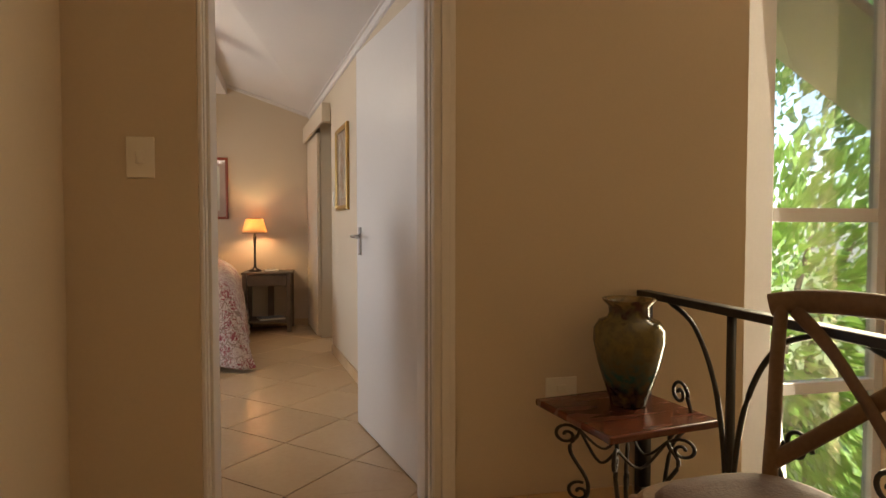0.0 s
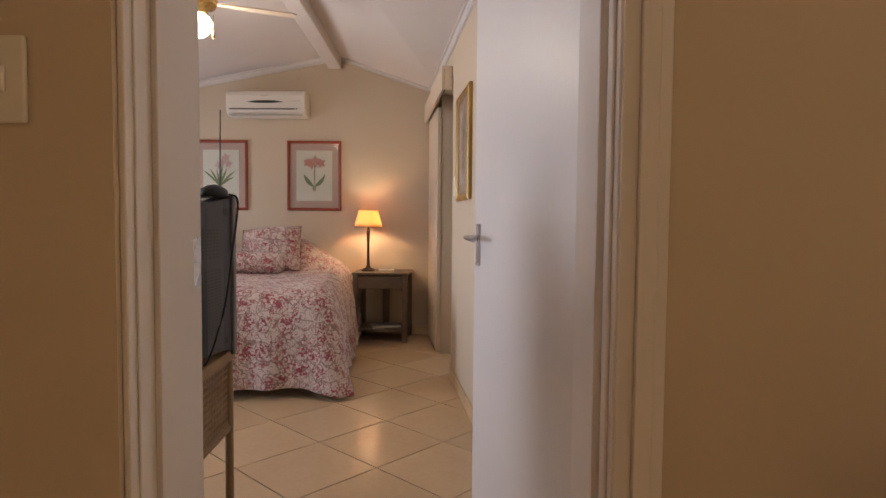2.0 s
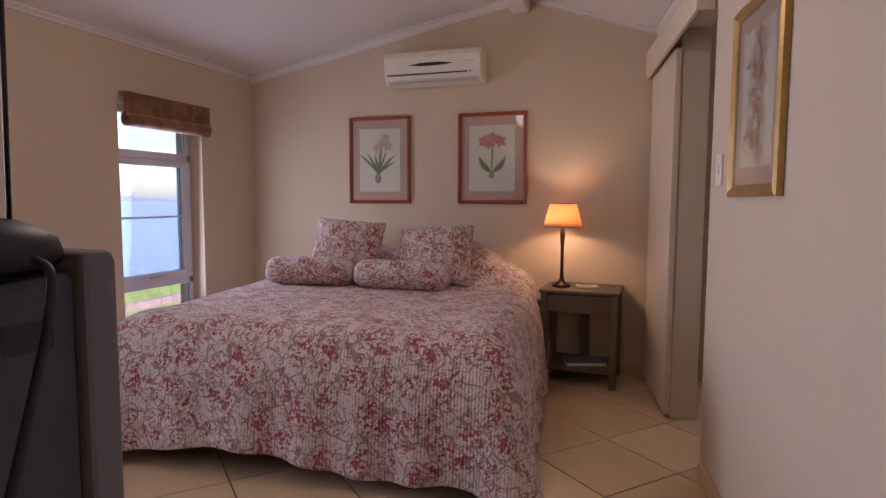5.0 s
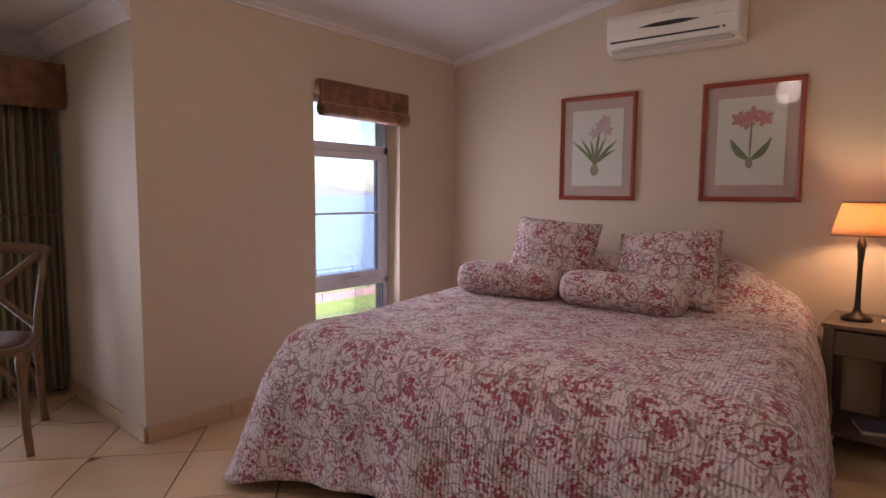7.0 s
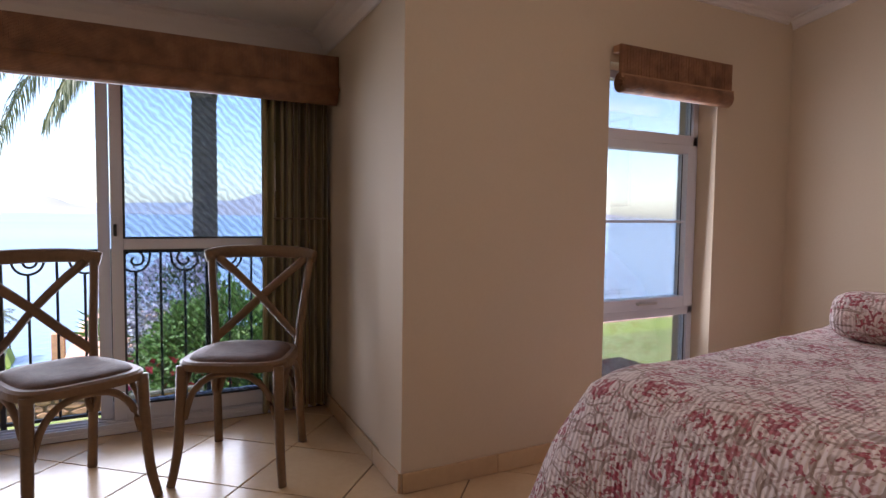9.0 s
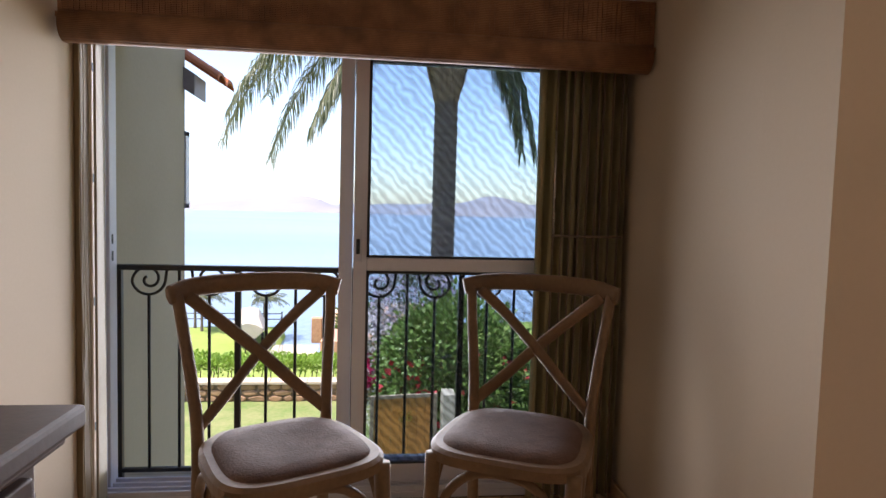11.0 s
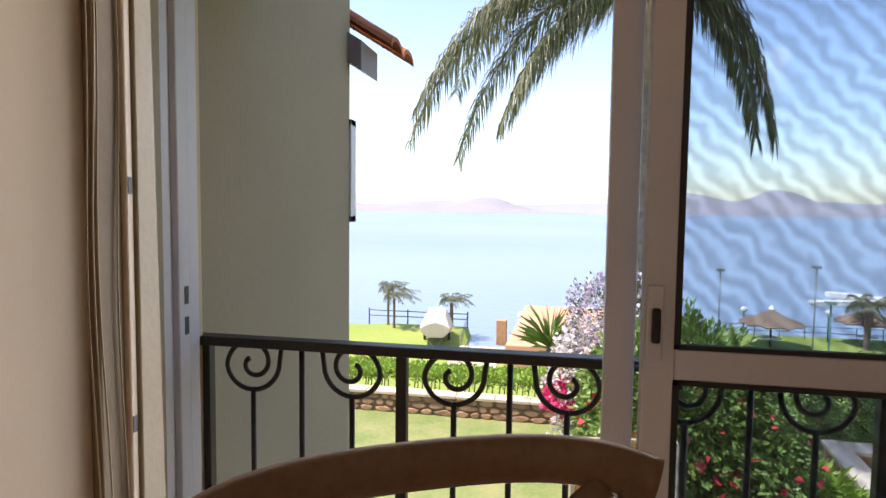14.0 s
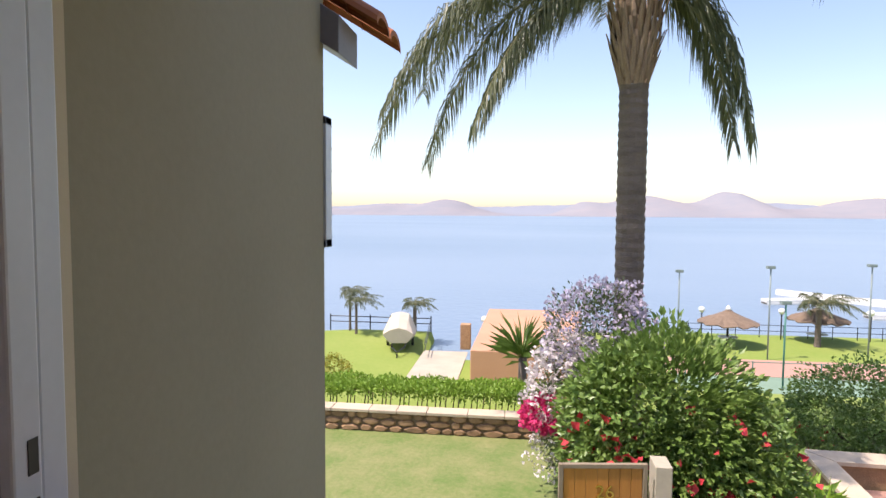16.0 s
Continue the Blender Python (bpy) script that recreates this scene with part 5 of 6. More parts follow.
hr = empty("stair_railing", pose(1.42, -0.187, 0) @ Matrix.Diagonal((1, 1, 0.95, 1)), "black wrought iron stair railing with curved bars", "railing")
bm = bmesh.new()
add_box(bm, -0.022, 0.022, -1.5, 2.275, 0.80, 0.826)
add_box(bm, -0.022, 0.022, -1.5, 2.275, 0.06, 0.09)
obj("rails", bm, BLACKIRON, False, hr, 0.004)
bm = bmesh.new()
add_box(bm, -0.02, 0.02, 2.235, 2.275, 0.0, 0.80)
for k in range(5):
    y = 1.80 - k * 0.72
    add_box(bm, -0.009, 0.009, y - 0.009, y + 0.009, 0.0, 0.81)
    for s in (-1, 1):
        add_tube(bm, [(0, y + s * 0.012, 0.09), (0, y + s * 0.02, 0.35), (0, y + s * 0.07, 0.58), (0, y + s * 0.17, 0.74), (0, y + s * 0.3, 0.80)], 0.008, sides=6, per=6)
        add_tube(bm, [(0, y + s * 0.33, 0.09), (0, y + s * 0.28, 0.3), (0, y + s * 0.18, 0.42), (0, y + s * 0.2, 0.5)], 0.007, sides=6, per=6)
        scroll(bm, Matrix.Translation((0, y + s * 0.24, 0.50)) @ Matrix.Rotation(radians(90), 4, "Z"), 0.045, 1.5)
obj("bars", bm, BLACKIRON, True, hr)

sw = empty("stair_window", pose(0, 0, 0), "tall white framed stairwell window", "window", kind="structure")
bm = bmesh.new()
for a, b, c, d in ((1.855, 2.165, -0.4, 2.4), (2.70, 2.748, -0.4, 2.4), (1.855, 2.75, -0.4, -0.35), (1.855, 2.75, 2.35, 2.4), (2.165, 2.70, 1.03, 1.09), (2.165, 2.70, 0.285, 0.335)):
    add_box(bm, a, b, 2.33, 2.38, c, d)
obj("frame", bm, ALU, False, sw, 0.003)
for c, d in ((-0.35, 0.285), (0.335, 1.03), (1.09, 2.35)):
    p = box("pane", 2.16, 2.705, 2.352, 2.356, c, d, GLASS, sw, 0)
    p.visible_shadow = False

# ---- outdoors: materials ----
GRASS = surface("lawn", (0.10, 0.165, 0.045), 0.9, (0.23, 0.225, 0.105), 1.6, 14, 0.5, 0.03, spec=0.1)
FARGRASS = surface("mown_lawn", (0.17, 0.24, 0.05), 0.9, (0.24, 0.28, 0.08), 0.15, 3, 0.2, 0.05, spec=0.1)
EARTH = surface("pink_paving", (0.42, 0.24, 0.19), 0.9, (0.36, 0.20, 0.16), 0.3, 4, 0.2, 0.01)
COURT = surface("green_court", (0.18, 0.27, 0.20), 0.9, (0.15, 0.23, 0.17), 0.2, 3, 0.1)
CONCRETE = surface("pale_concrete", (0.42, 0.37, 0.30), 0.9, (0.34, 0.30, 0.24), 0.8, 20, 0.3, 0.01)
PINKWALL = surface("terracotta_render", (0.52, 0.27, 0.17), 0.9, (0.46, 0.23, 0.145), 0.6, 12, 0.2, 0.01)
STONE = surface("sandstone", (0.40, 0.24, 0.13), 0.85, (0.24, 0.14, 0.08), 7, 40, 0.6, 0.01, vary=0.25)
MORTAR = surface("mortar", (0.18, 0.12, 0.075), 0.95, None, 8, 50, 0.4, 0.008)
COPING = surface("coping", (0.52, 0.43, 0.33), 0.85, (0.42, 0.34, 0.26), 3, 30, 0.4, 0.006, vary=0.06)
CLAY = surface("clay_roof_tile", (0.42, 0.13, 0.045), 0.75, (0.30, 0.09, 0.03), 5, 40, 0.3, 0.004, vary=0.1)
FASCIA = surface("grey_fascia", (0.23, 0.20, 0.21), 0.5, (0.18, 0.16, 0.165), 3, 50, 0.1)
DARKBEAM = surface("stained_eave_beam", (0.06, 0.045, 0.038), 0.6, None, 3, 50, 0.2)
BARK = surface("palm_trunk", (0.20, 0.155, 0.13), 0.95, (0.11, 0.085, 0.075), 3, 30, 0.8, 0.02, stretch=(1, 1, 3))
BOOT = surface("palm_leaf_base", (0.33, 0.24, 0.17), 0.9, (0.17, 0.11, 0.075), 5, 40, 0.6, 0.01, stretch=(3, 3, 0.6))
FROND = surface("palm_leaflet", (0.085, 0.105, 0.055), 0.42, (0.15, 0.165, 0.085), 2, 20, 0.1, 0.002, trans=0.35)
RACHIS = surface("palm_rib", (0.24, 0.21, 0.10), 0.6, None, 3, 30, 0.1)
GREEN = surface("shrub_leaf", (0.10, 0.19, 0.04), 0.4, (0.21, 0.30, 0.075), 3, 24, 0.1, 0.002, trans=0.25)
LIME = surface("hedge_leaf", (0.17, 0.30, 0.035), 0.5, (0.28, 0.42, 0.06), 3, 24, 0.1, 0.002, trans=0.3)
DULL = surface("bougainvillea_leaf", (0.075, 0.11, 0.045), 0.5, (0.13, 0.17, 0.07), 3, 24, 0.1, 0.002, trans=0.25)
WHITEFL = surface("white_bracts", (0.74, 0.70, 0.69), 0.8, (0.62, 0.54, 0.58), 6, 40, 0, trans=0.3)
LILACFL = surface("lilac_bracts", (0.42, 0.36, 0.50), 0.8, (0.56, 0.50, 0.60), 6, 40, 0, trans=0.3)
MAGENTA = surface("magenta_bracts", (0.52, 0.018, 0.12), 0.7, (0.66, 0.05, 0.20), 6, 40, 0, trans=0.3)
REDFL = surface("red_blooms", (0.46, 0.02, 0.04), 0.7, (0.60, 0.05, 0.06), 6, 40, 0, trans=0.2)
TWIG = surface("shrub_wood", (0.11, 0.075, 0.05), 0.9)
GATEWOOD = surface("varnished_pine", (0.46, 0.20, 0.045), 0.4, (0.36, 0.14, 0.03), 3, 50, 0.15, 0.002, stretch=(1, 8, 0.7), vary=0.12)
GATEFRAME = surface("grey_timber", (0.28, 0.22, 0.16), 0.7, (0.20, 0.155, 0.11), 4, 60, 0.3, 0.002)
CANVAS = surface("boat_cover", (0.50, 0.45, 0.37), 0.9, (0.40, 0.36, 0.30), 1, 15, 0.2, 0.01)
THATCH = surface("thatch", (0.22, 0.155, 0.11), 0.95, (0.13, 0.09, 0.065), 3, 30, 0.7, 0.02)
GALV = surface("painted_pole", (0.22, 0.27, 0.27), 0.5, None, 4, 30, 0.1)
OPAL = surface("opal_globe", (0.8, 0.8, 0.78), 0.3)
DOCK = surface("floating_dock", (0.70, 0.69, 0.66), 0.7, (0.6, 0.59, 0.56), 0.5, 8, 0.1)
# Distance haze is put into both hill colours; the air itself is clear.
HILLMAT = surface("hill_haze_tint", (0.27, 0.255, 0.275), 1.0, (0.22, 0.23, 0.265), 0.0035, 0.02, 0, spec=0.0)
HILLFAR = surface("far_haze_tint", (0.24, 0.26, 0.31), 1.0, (0.22, 0.24, 0.29), 0.003, 0.02, 0, spec=0.0)


def water_material():
    m, t, p, _, link = nodes_of("lake_water")
    v = coords(t)
    link(mixed(t, ramp(t, noise_of(t, coords(t, (0.012, 0.004, 1)), 1.0, 4), 0.3, 0.7), (0.13, 0.19, 0.27), (0.19, 0.25, 0.33)), p.inputs["Base Color"])
    p.inputs["Roughness"].default_value = 0.32
    p.inputs["IOR"].default_value = 1.33
    bn = t.nodes.new("ShaderNodeBump")
    bn.inputs["Strength"].default_value, bn.inputs["Distance"].default_value = 0.5, 0.15
    link(noise_of(t, v, 0.9, 4), bn.inputs["Height"])
    link(bn.outputs[0], p.inputs["Normal"])
    return m


WATER = water_material()

# ---- ground and water ----
LAWN_Z, LOW_Z, LAKE_Z = -2.9, -9.6, -10.7


def ground_z(x, y):
    k = min(max((-15.2 - x) / 24.0, 0), 1)
    z = LAWN_Z + (LOW_Z - LAWN_Z) * k * k * (3 - 2 * k)
    shore = -57.5 - 2.5 * math.sin(y * 0.05)
    if y > -4.5 and y < -0.8:
        shore = -46.5
    if x < shore:
        z = max(z - (shore - x) * 0.8, -14)
    return z


bm = bmesh.new()
xs = sorted(set([60, 20, 5] + list(np.round(np.arange(-5, -16.5, -0.8), 2)) + list(np.round(np.arange(-16.5, -68, -1.1), 2)) + [-75]))
ys = sorted(set([-3000, -800, -200, -80, 3000, 800, 200, 100] + list(np.round(np.arange(-50, 60, 1.25), 2))))
gv = [[bm.verts.new((x, y, ground_z(x, y))) for y in ys] for x in xs]
for i in range(len(xs) - 1):
    for j in range(len(ys) - 1):
        f = bm.faces.new((gv[i][j], gv[i + 1][j], gv[i + 1][j + 1], gv[i][j + 1]))
        f.material_index = 1 if xs[i] < -15.5 else 0
obj("ground", bm, [GRASS, FARGRASS], True, kind="structure", category="ground", label="mown lawn sloping down to a lake")
bm = bmesh.new()
bm.faces.new([bm.verts.new(p) for p in ((-45, -4000, LAKE_Z), (-45, 4000, LAKE_Z), (-4600, 4000, LAKE_Z), (-4600, -4000, LAKE_Z))])
obj("water", bm, WATER, kind="structure", category="lake", label="calm pale blue lake reaching far hills")


def hills(name, x, y0, y1, peaks, mat, label, base=0.0):
    bm = bmesh.new()
    rows = []
    n = 220
    for d in range(5):
        row = []
        for i in range(n + 1):
            y = y0 + (y1 - y0) * i / n
            h = sum(a * math.exp(-((y - c) / w) ** 2) for c, w, a in peaks) + base
            h += (5 * noise.noise(Vector((y * 0.006, x * 0.01, 0))) + 3 * noise.noise(Vector((y * 0.02, 3, 0)))) * min(1, h / 30)
            k = (0, 0.28, 0.62, 0.88, 1.0)[d]
            row.append(bm.verts.new((x - d * 170 + 25 * noise.noise(Vector((y * 0.01, d * 3.1, 1))), y, LAKE_Z - 2 + max(h, 2) * k + (d > 0) * 4 * noise.noise(Vector((y * 0.013, d * 7.7, 4))))))
        rows.append(row)
    for a, b in zip(rows, rows[1:]):
        for i in range(n):
            bm.faces.new((a[i], a[i + 1], b[i + 1], b[i]))
    obj(name, bm, mat, True, kind="structure", category="hills", label=label)


hills("backdrop_hills", -2500, -2600, 3400, ((-680, 200, 48), (-360, 170, 74), (330, 110, 60), (610, 190, 92), (1040, 110, 70), (1000, 330, 55), (1700, 300, 80), (2300, 400, 95), (-1500, 500, 70)), HILLMAT, "far-shore hills, their pinkish colour lightened to stand for haze", 6)
hills("backdrop_hills_far", -3900, -4000, 4600, ((300, 500, 30), (-900, 500, 40), (1600, 800, 60)), HILLFAR, "distant hills, their pale blue colour standing for haze", 45)

# ---- our house outside ----
wall("wall_wing", (-4.0, 2.20), (-5.455, 2.20), 0.25, LAWN_Z, 2.8, mat=OUTWALL, label="sand-coloured plastered wing wall")
wall("wall_facade_low", (-4.02, AY + 0.6), (-4.02, 2.2), -0.12, LAWN_Z, -0.006, mat=OUTWALL, label="sand-coloured plastered facade under the balcony door")
box("wall_facade_side", -4.02, -2.98, AY + 0.15, AY + 0.6, LAWN_Z, 2.8, OUTWALL, kind="structure", category="wall", label="sand-coloured plastered facade")
box("balcony_ledge", -4.10, -4.0, 2.2, AY + 0.6, -0.12, 0.0, CONCRETE, kind="structure", category="ledge", label="narrow concrete ledge under the railing")
bm = bmesh.new()
add_box(bm, -4.62, -4.50, 2.19, 5.2, 1.80, 2.0)
add_box(bm, -4.50, -4.02, 2.19, 5.2, 1.93, 1.98)
obj("eave_beam", bm, DARKBEAM, False, bevel=0.004, kind="structure", category="eave", label="dark eave beam over the balcony")
gb = empty("gable_eave", pose(-0.06, 0, 0), "clay tiled gable eave with a grey fascia board", "eave", kind="structure")
bm = bmesh.new()
add_prism(bm, [(0, 0), (1, 0), (1, 1), (0, 1)], 0, 1)
for v in bm.verts:
    x, y, z = v.co
    yy = 2.265 - 0.9 * (1 - y)
    v.co = (-5.60 + 0.235 * x, yy, 1.71 + (2.265 - yy) * 0.62 + z * (0.13 + 0.0))
obj("fascia", bm, FASCIA, False, gb, 0.004)
for k in range(6):
    bm = bmesh.new()
    y0 = 2.39 - k * 0.16
    z0 = 1.845 + (2.39 - y0) * 0.62
    prof = [(math.cos(a) * 0.10, math.sin(a) * 0.055) for a in np.linspace(0, math.pi, 9)]
    for xoff in (-5.50, -5.71):
        ra = [bm.verts.new((xoff + px, y0, z0 - 0.02 + pz)) for px, pz in prof]
        rb = [bm.verts.new((xoff + px * 0.9, y0 - 0.22, z0 + 0.115 + pz)) for px, pz in prof]
        ra2 = [bm.verts.new((xoff + px * 0.86, y0, z0 - 0.03 + pz * 0.8)) for px, pz in prof]
        for i in range(8):
            bm.faces.new((ra[i], ra[i + 1], rb[i + 1], rb[i]))
            bm.faces.new((ra[i], ra2[i], ra2[i + 1], ra[i + 1]))
    obj("roof_tile", bm, CLAY, False, gb)
ow = empty("outer_window", pose(-5.455, 2.02, 1.045, 0, 0, 0), "small white casement window with a grille on the wing wall", "window", kind="structure")
bm = bmesh.new()
for a, b, c, d in ((-0.4, -0.36, 0, 0.46), (0.165, 0.19, 0, 0.46), (-0.4, 0.19, 0, 0.03), (-0.4, 0.19, 0.43, 0.46)):
    add_box(bm, -0.06, 0.005, a, b, c, d)
obj("frame", bm, ALU, False, ow, 0.003)
bm = bmesh.new()
for k in range(8):
    add_box(bm, -0.075, -0.06, -0.38 + k * 0.075, -0.372 + k * 0.075, 0.0, 0.46)
for k in range(6):
    add_box(bm, -0.078, -0.066, -0.4, 0.185, 0.03 + k * 0.08, 0.036 + k * 0.08)
obj("grille", bm, GALV, False, ow)
# soffit outside the stair window
bm = bmesh.new()
slope(bm, (1.6, 2.41, 2.62), (4.6, 2.41, 0.82), (4.6, 3.0, 0.82), (1.6, 3.0, 2.62))
obj("soffit", bm, CEIL, kind="structure", category="eave", label="pale sloping soffit outside the stair window")

# ---- plants ----


def leaf_cloud(name, pts, normals, size, mat, parent=None, seed=1, aspect=0.5, droop=0.2, **kw):
    """Many small two-piece leaves, one mesh."""
    rng = np.random.default_rng(seed)
    n = len(pts)
    d = normals + rng.normal(0, 0.75, (n, 3))
    d[:, 2] -= droop
    d /= np.linalg.norm(d, axis=1)[:, None]
    r = rng.normal(0, 1, (n, 3))
    s = np.cross(d, r)
    s /= np.linalg.norm(s, axis=1)[:, None]
    u = np.cross(s, d)
    L = size * rng.uniform(0.6, 1.3, n)[:, None]
    W = L * aspect
    a = pts
    b = pts + d * L * 0.5 + s * W * 0.5 + u * W * 0.18
    c = pts + d * L + u * L * -0.12
    e = pts + d * L * 0.5 - s * W * 0.5 + u * W * 0.18
    mid = pts + d * L * 0.5
    V = np.stack([a, b, c, e, mid], 1).reshape(-1, 3)
    base = np.arange(n)[:, None] * 5
    F = np.concatenate([base + [0, 1, 4], base + [1, 2, 4], base + [2, 3, 4], base + [3, 0, 4]], 0)
    me = bpy.data.meshes.new(name)
    me.from_pydata(V.tolist(), [], F.tolist())
    me.materials.append(mat)
    ob = new(name, me)
    if parent:
        ob.parent = parent
    return tagged(ob, **kw)


def shell(center, radii, n, seed, rough=0.28, inner=0.55, freq=1.6):
    """Points scattered in the outer part of a lumpy ellipsoid, with outward directions."""
    rng = np.random.default_rng(seed)
    d = rng.normal(0, 1, (n, 3))
    d /= np.linalg.norm(d, axis=1)[:, None]
    lump = np.array([1 + rough * (noise.noise(Vector(q) * freq + Vector((seed, 0, 0))) + 0.6 * noise.noise(Vector(q) * freq * 2.7 + Vector((seed, 4, 0)))) for q in d])
    k = rng.uniform(inner, 1.0, n) ** 0.6 * lump
    return np.array(center) + d * np.array(radii) * k[:, None], d


def stems(root, base, tips, r, mat=TWIG):
    bm = bmesh.new()
    for i, t in enumerate(tips):
        b = Vector(base) + Vector((0.12 * math.cos(i * 2.4), 0.12 * math.sin(i * 2.4), 0))
        t = Vector(t)
        add_tube(bm, [b, b.lerp(t, 0.5) + Vector((0.1 * math.sin(i * 3), 0.1 * math.cos(i * 5), 0.15)), t], r, sides=6, per=4, taper=0.35)
    obj("stems", bm, mat, True, root)


def shrub(name, m, blobs, size, mat, label, seed, flowers=(), aspect=0.55):
    """blobs: (centre, radii, leaves); flowers: (centre, radii, count, size, material)."""
    root = empty(name, pose(*m), label, "shrub")
    P, D = [], []
    for k, (c, r, n) in enumerate(blobs):
        p, d = shell(c, r, n, seed + k * 7)
        P.append(p)
        D.append(d)
    P, D = np.concatenate(P), np.concatenate(D)
    keep = P[:, 2] > 0.02
    leaf_cloud("leaves", P[keep], D[keep], size, mat, root, seed, aspect, kind="stuff")
    stems(root, (0, 0, 0), [c for c, r, n in blobs], 0.035)
    for k, (c, r, n, s, fm) in enumerate(flowers):
        p, d = shell(c, r, n, seed + 100 + k, inner=0.75)
        leaf_cloud("flowers", p, d, s, fm, root, seed + 50 + k, 0.9, 0.0, kind="stuff")
    return root


# in each, local z is measured from the lawn
shrub("hibiscus_bush", (-10.9, 4.72, LAWN_Z), (((0, 0, 1.35), (0.95, 1.15, 1.35), 9000), ((0.1, 0.75, 1.0), (0.7, 0.75, 1.0), 4200), ((0.15, -0.55, 1.5), (0.7, 0.75, 1.05), 4200), ((0.2, 0.2, 0.75), (0.95, 1.35, 0.8), 4200)), 0.105, GREEN, "large leafy green bush with red flowers", 11,
      (((0.45, 0.2, 0.95), (0.95, 1.35, 0.8), 70, 0.13, REDFL), ((0.8, 0.6, 0.6), (0.5, 0.7, 0.4), 60, 0.13, REDFL), ((0.55, -0.8, 1.2), (0.6, 0.45, 0.55), 60, 0.11, REDFL)))
shrub("bougainvillea", (-12.3, 3.75, LAWN_Z), (((0, 0.15, 1.9), (0.7, 0.75, 1.0), 3600), ((0.1, 0.0, 1.0), (0.6, 0.6, 0.9), 2600), ((0, 0.5, 2.5), (0.5, 0.5, 0.55), 1500)), 0.06, DULL, "bougainvillea covered in white, lilac and magenta bracts", 23,
      (((0.05, 0.35, 2.35), (0.72, 0.80, 0.75), 2600, 0.06, LILACFL), ((0.35, -0.1, 1.55), (0.55, 0.62, 0.75), 2100, 0.07, WHITEFL), ((0.55, -0.42, 1.25), (0.26, 0.36, 0.24), 850, 0.075, MAGENTA), ((0.3, -0.2, 0.75), (0.5, 0.5, 0.5), 380, 0.06, WHITEFL)))
shrub("bush", (-14.6, 8.9, LAWN_Z), (((0, 0, 0.55), (0.95, 1.25, 0.95), 7000), ((0.1, 1.0, 0.5), (0.8, 0.9, 0.85), 4000), ((0.2, -0.7, 0.35), (0.7, 0.8, 0.6), 3000)), 0.075, GREEN, "dense dark green garden bush", 37, (((0.3, -1.0, 0.15), (0.4, 0.5, 0.2), 30, 0.09, REDFL),))
shrub("variegated_shrub", (-11.0, 6.35, LAWN_Z), (((0, 0, 0.35), (0.4, 0.45, 0.5), 700), ((0.15, 0.3, 0.25), (0.35, 0.4, 0.35), 500)), 0.24, LIME, "yellow-green strappy shrub beside the wall", 41, aspect=0.2)
shrub("golden_shrub", (-30.2, -5.7, ground_z(-30.2, -5.7)), (((0, 0, 0.9), (0.9, 0.9, 1.0), 2500),), 0.12, surface("golden_leaf", (0.36, 0.30, 0.03), 0.6, (0.22, 0.24, 0.04), 2, 14, 0, trans=0.2), "golden yellow shrub on the slope", 47)

# hedge behind the stone wall
rng = np.random.default_rng(3)
n = 16000
hp = np.stack([rng.uniform(-15.35, -14.45, n), rng.uniform(-3.5, 3.9, n), np.zeros(n)], 1)
hp[:, 2] = -2.55 + rng.uniform(0.0, 1.0, n) ** 0.35 * (0.33 + 0.10 * np.array([noise.noise(Vector((p[0] * 2.2, p[1] * 2.2, 0))) for p in hp]))
hd = np.tile(np.array([[0.15, 0, 0.9]]), (n, 1))
hedge = empty("hedge", pose(0, 0, 0), "low bright green clipped hedge behind the stone wall", "hedge", kind="stuff")
leaf_cloud("leaves", hp, hd, 0.075, LIME, hedge, 9, 0.6, 0.0, kind="stuff")
bm = bmesh.new()
for k in range(60):
    y = -3.4 + k * 0.122
    add_tube(bm, [(-14.9 + 0.2 * math.sin(k * 2.1), y, -2.9), (-14.9 + 0.25 * math.sin(k * 2.1), y + 0.05, -2.3)], 0.012, sides=5)
obj("stems", bm, TWIG, True, hedge)

# yucca-like palm clump beside the far wall
yu = empty("spiky_palm", pose(-16.2, 3.0, ground_z(-16.2, 3.0)), "spiky green fan palm clump", "palm")
bm = bmesh.new()
rng = np.random.default_rng(8)
for k in range(90):
    az, el = rng.uniform(0, 6.28), rng.uniform(0.1, 1.4)
    L = rng.uniform(0.7, 1.15)
    d = Vector((math.cos(az) * math.cos(el), math.sin(az) * math.cos(el), math.sin(el)))
    sdir = d.cross(Vector((0, 0, 1))).normalized() * 0.018
    o = Vector((0, 0, 0.9 + 0.3 * rng.uniform()))
    a, b = o + d * L * 0.55 + Vector((0, 0, 0.02)), o + d * L - Vector((0, 0, 0.12 * L))
    vs = [bm.verts.new(p) for p in (o - sdir * 0.5, o + sdir * 0.5, a + sdir, b, a - sdir)]
    bm.faces.new(vs)
obj("leaves", bm, GREEN, False, yu)
tube("trunk", [(0, 0, 0), (0.03, 0, 0.5), (0, 0, 1.0)], 0.09, BARK, parent=yu, sides=8)

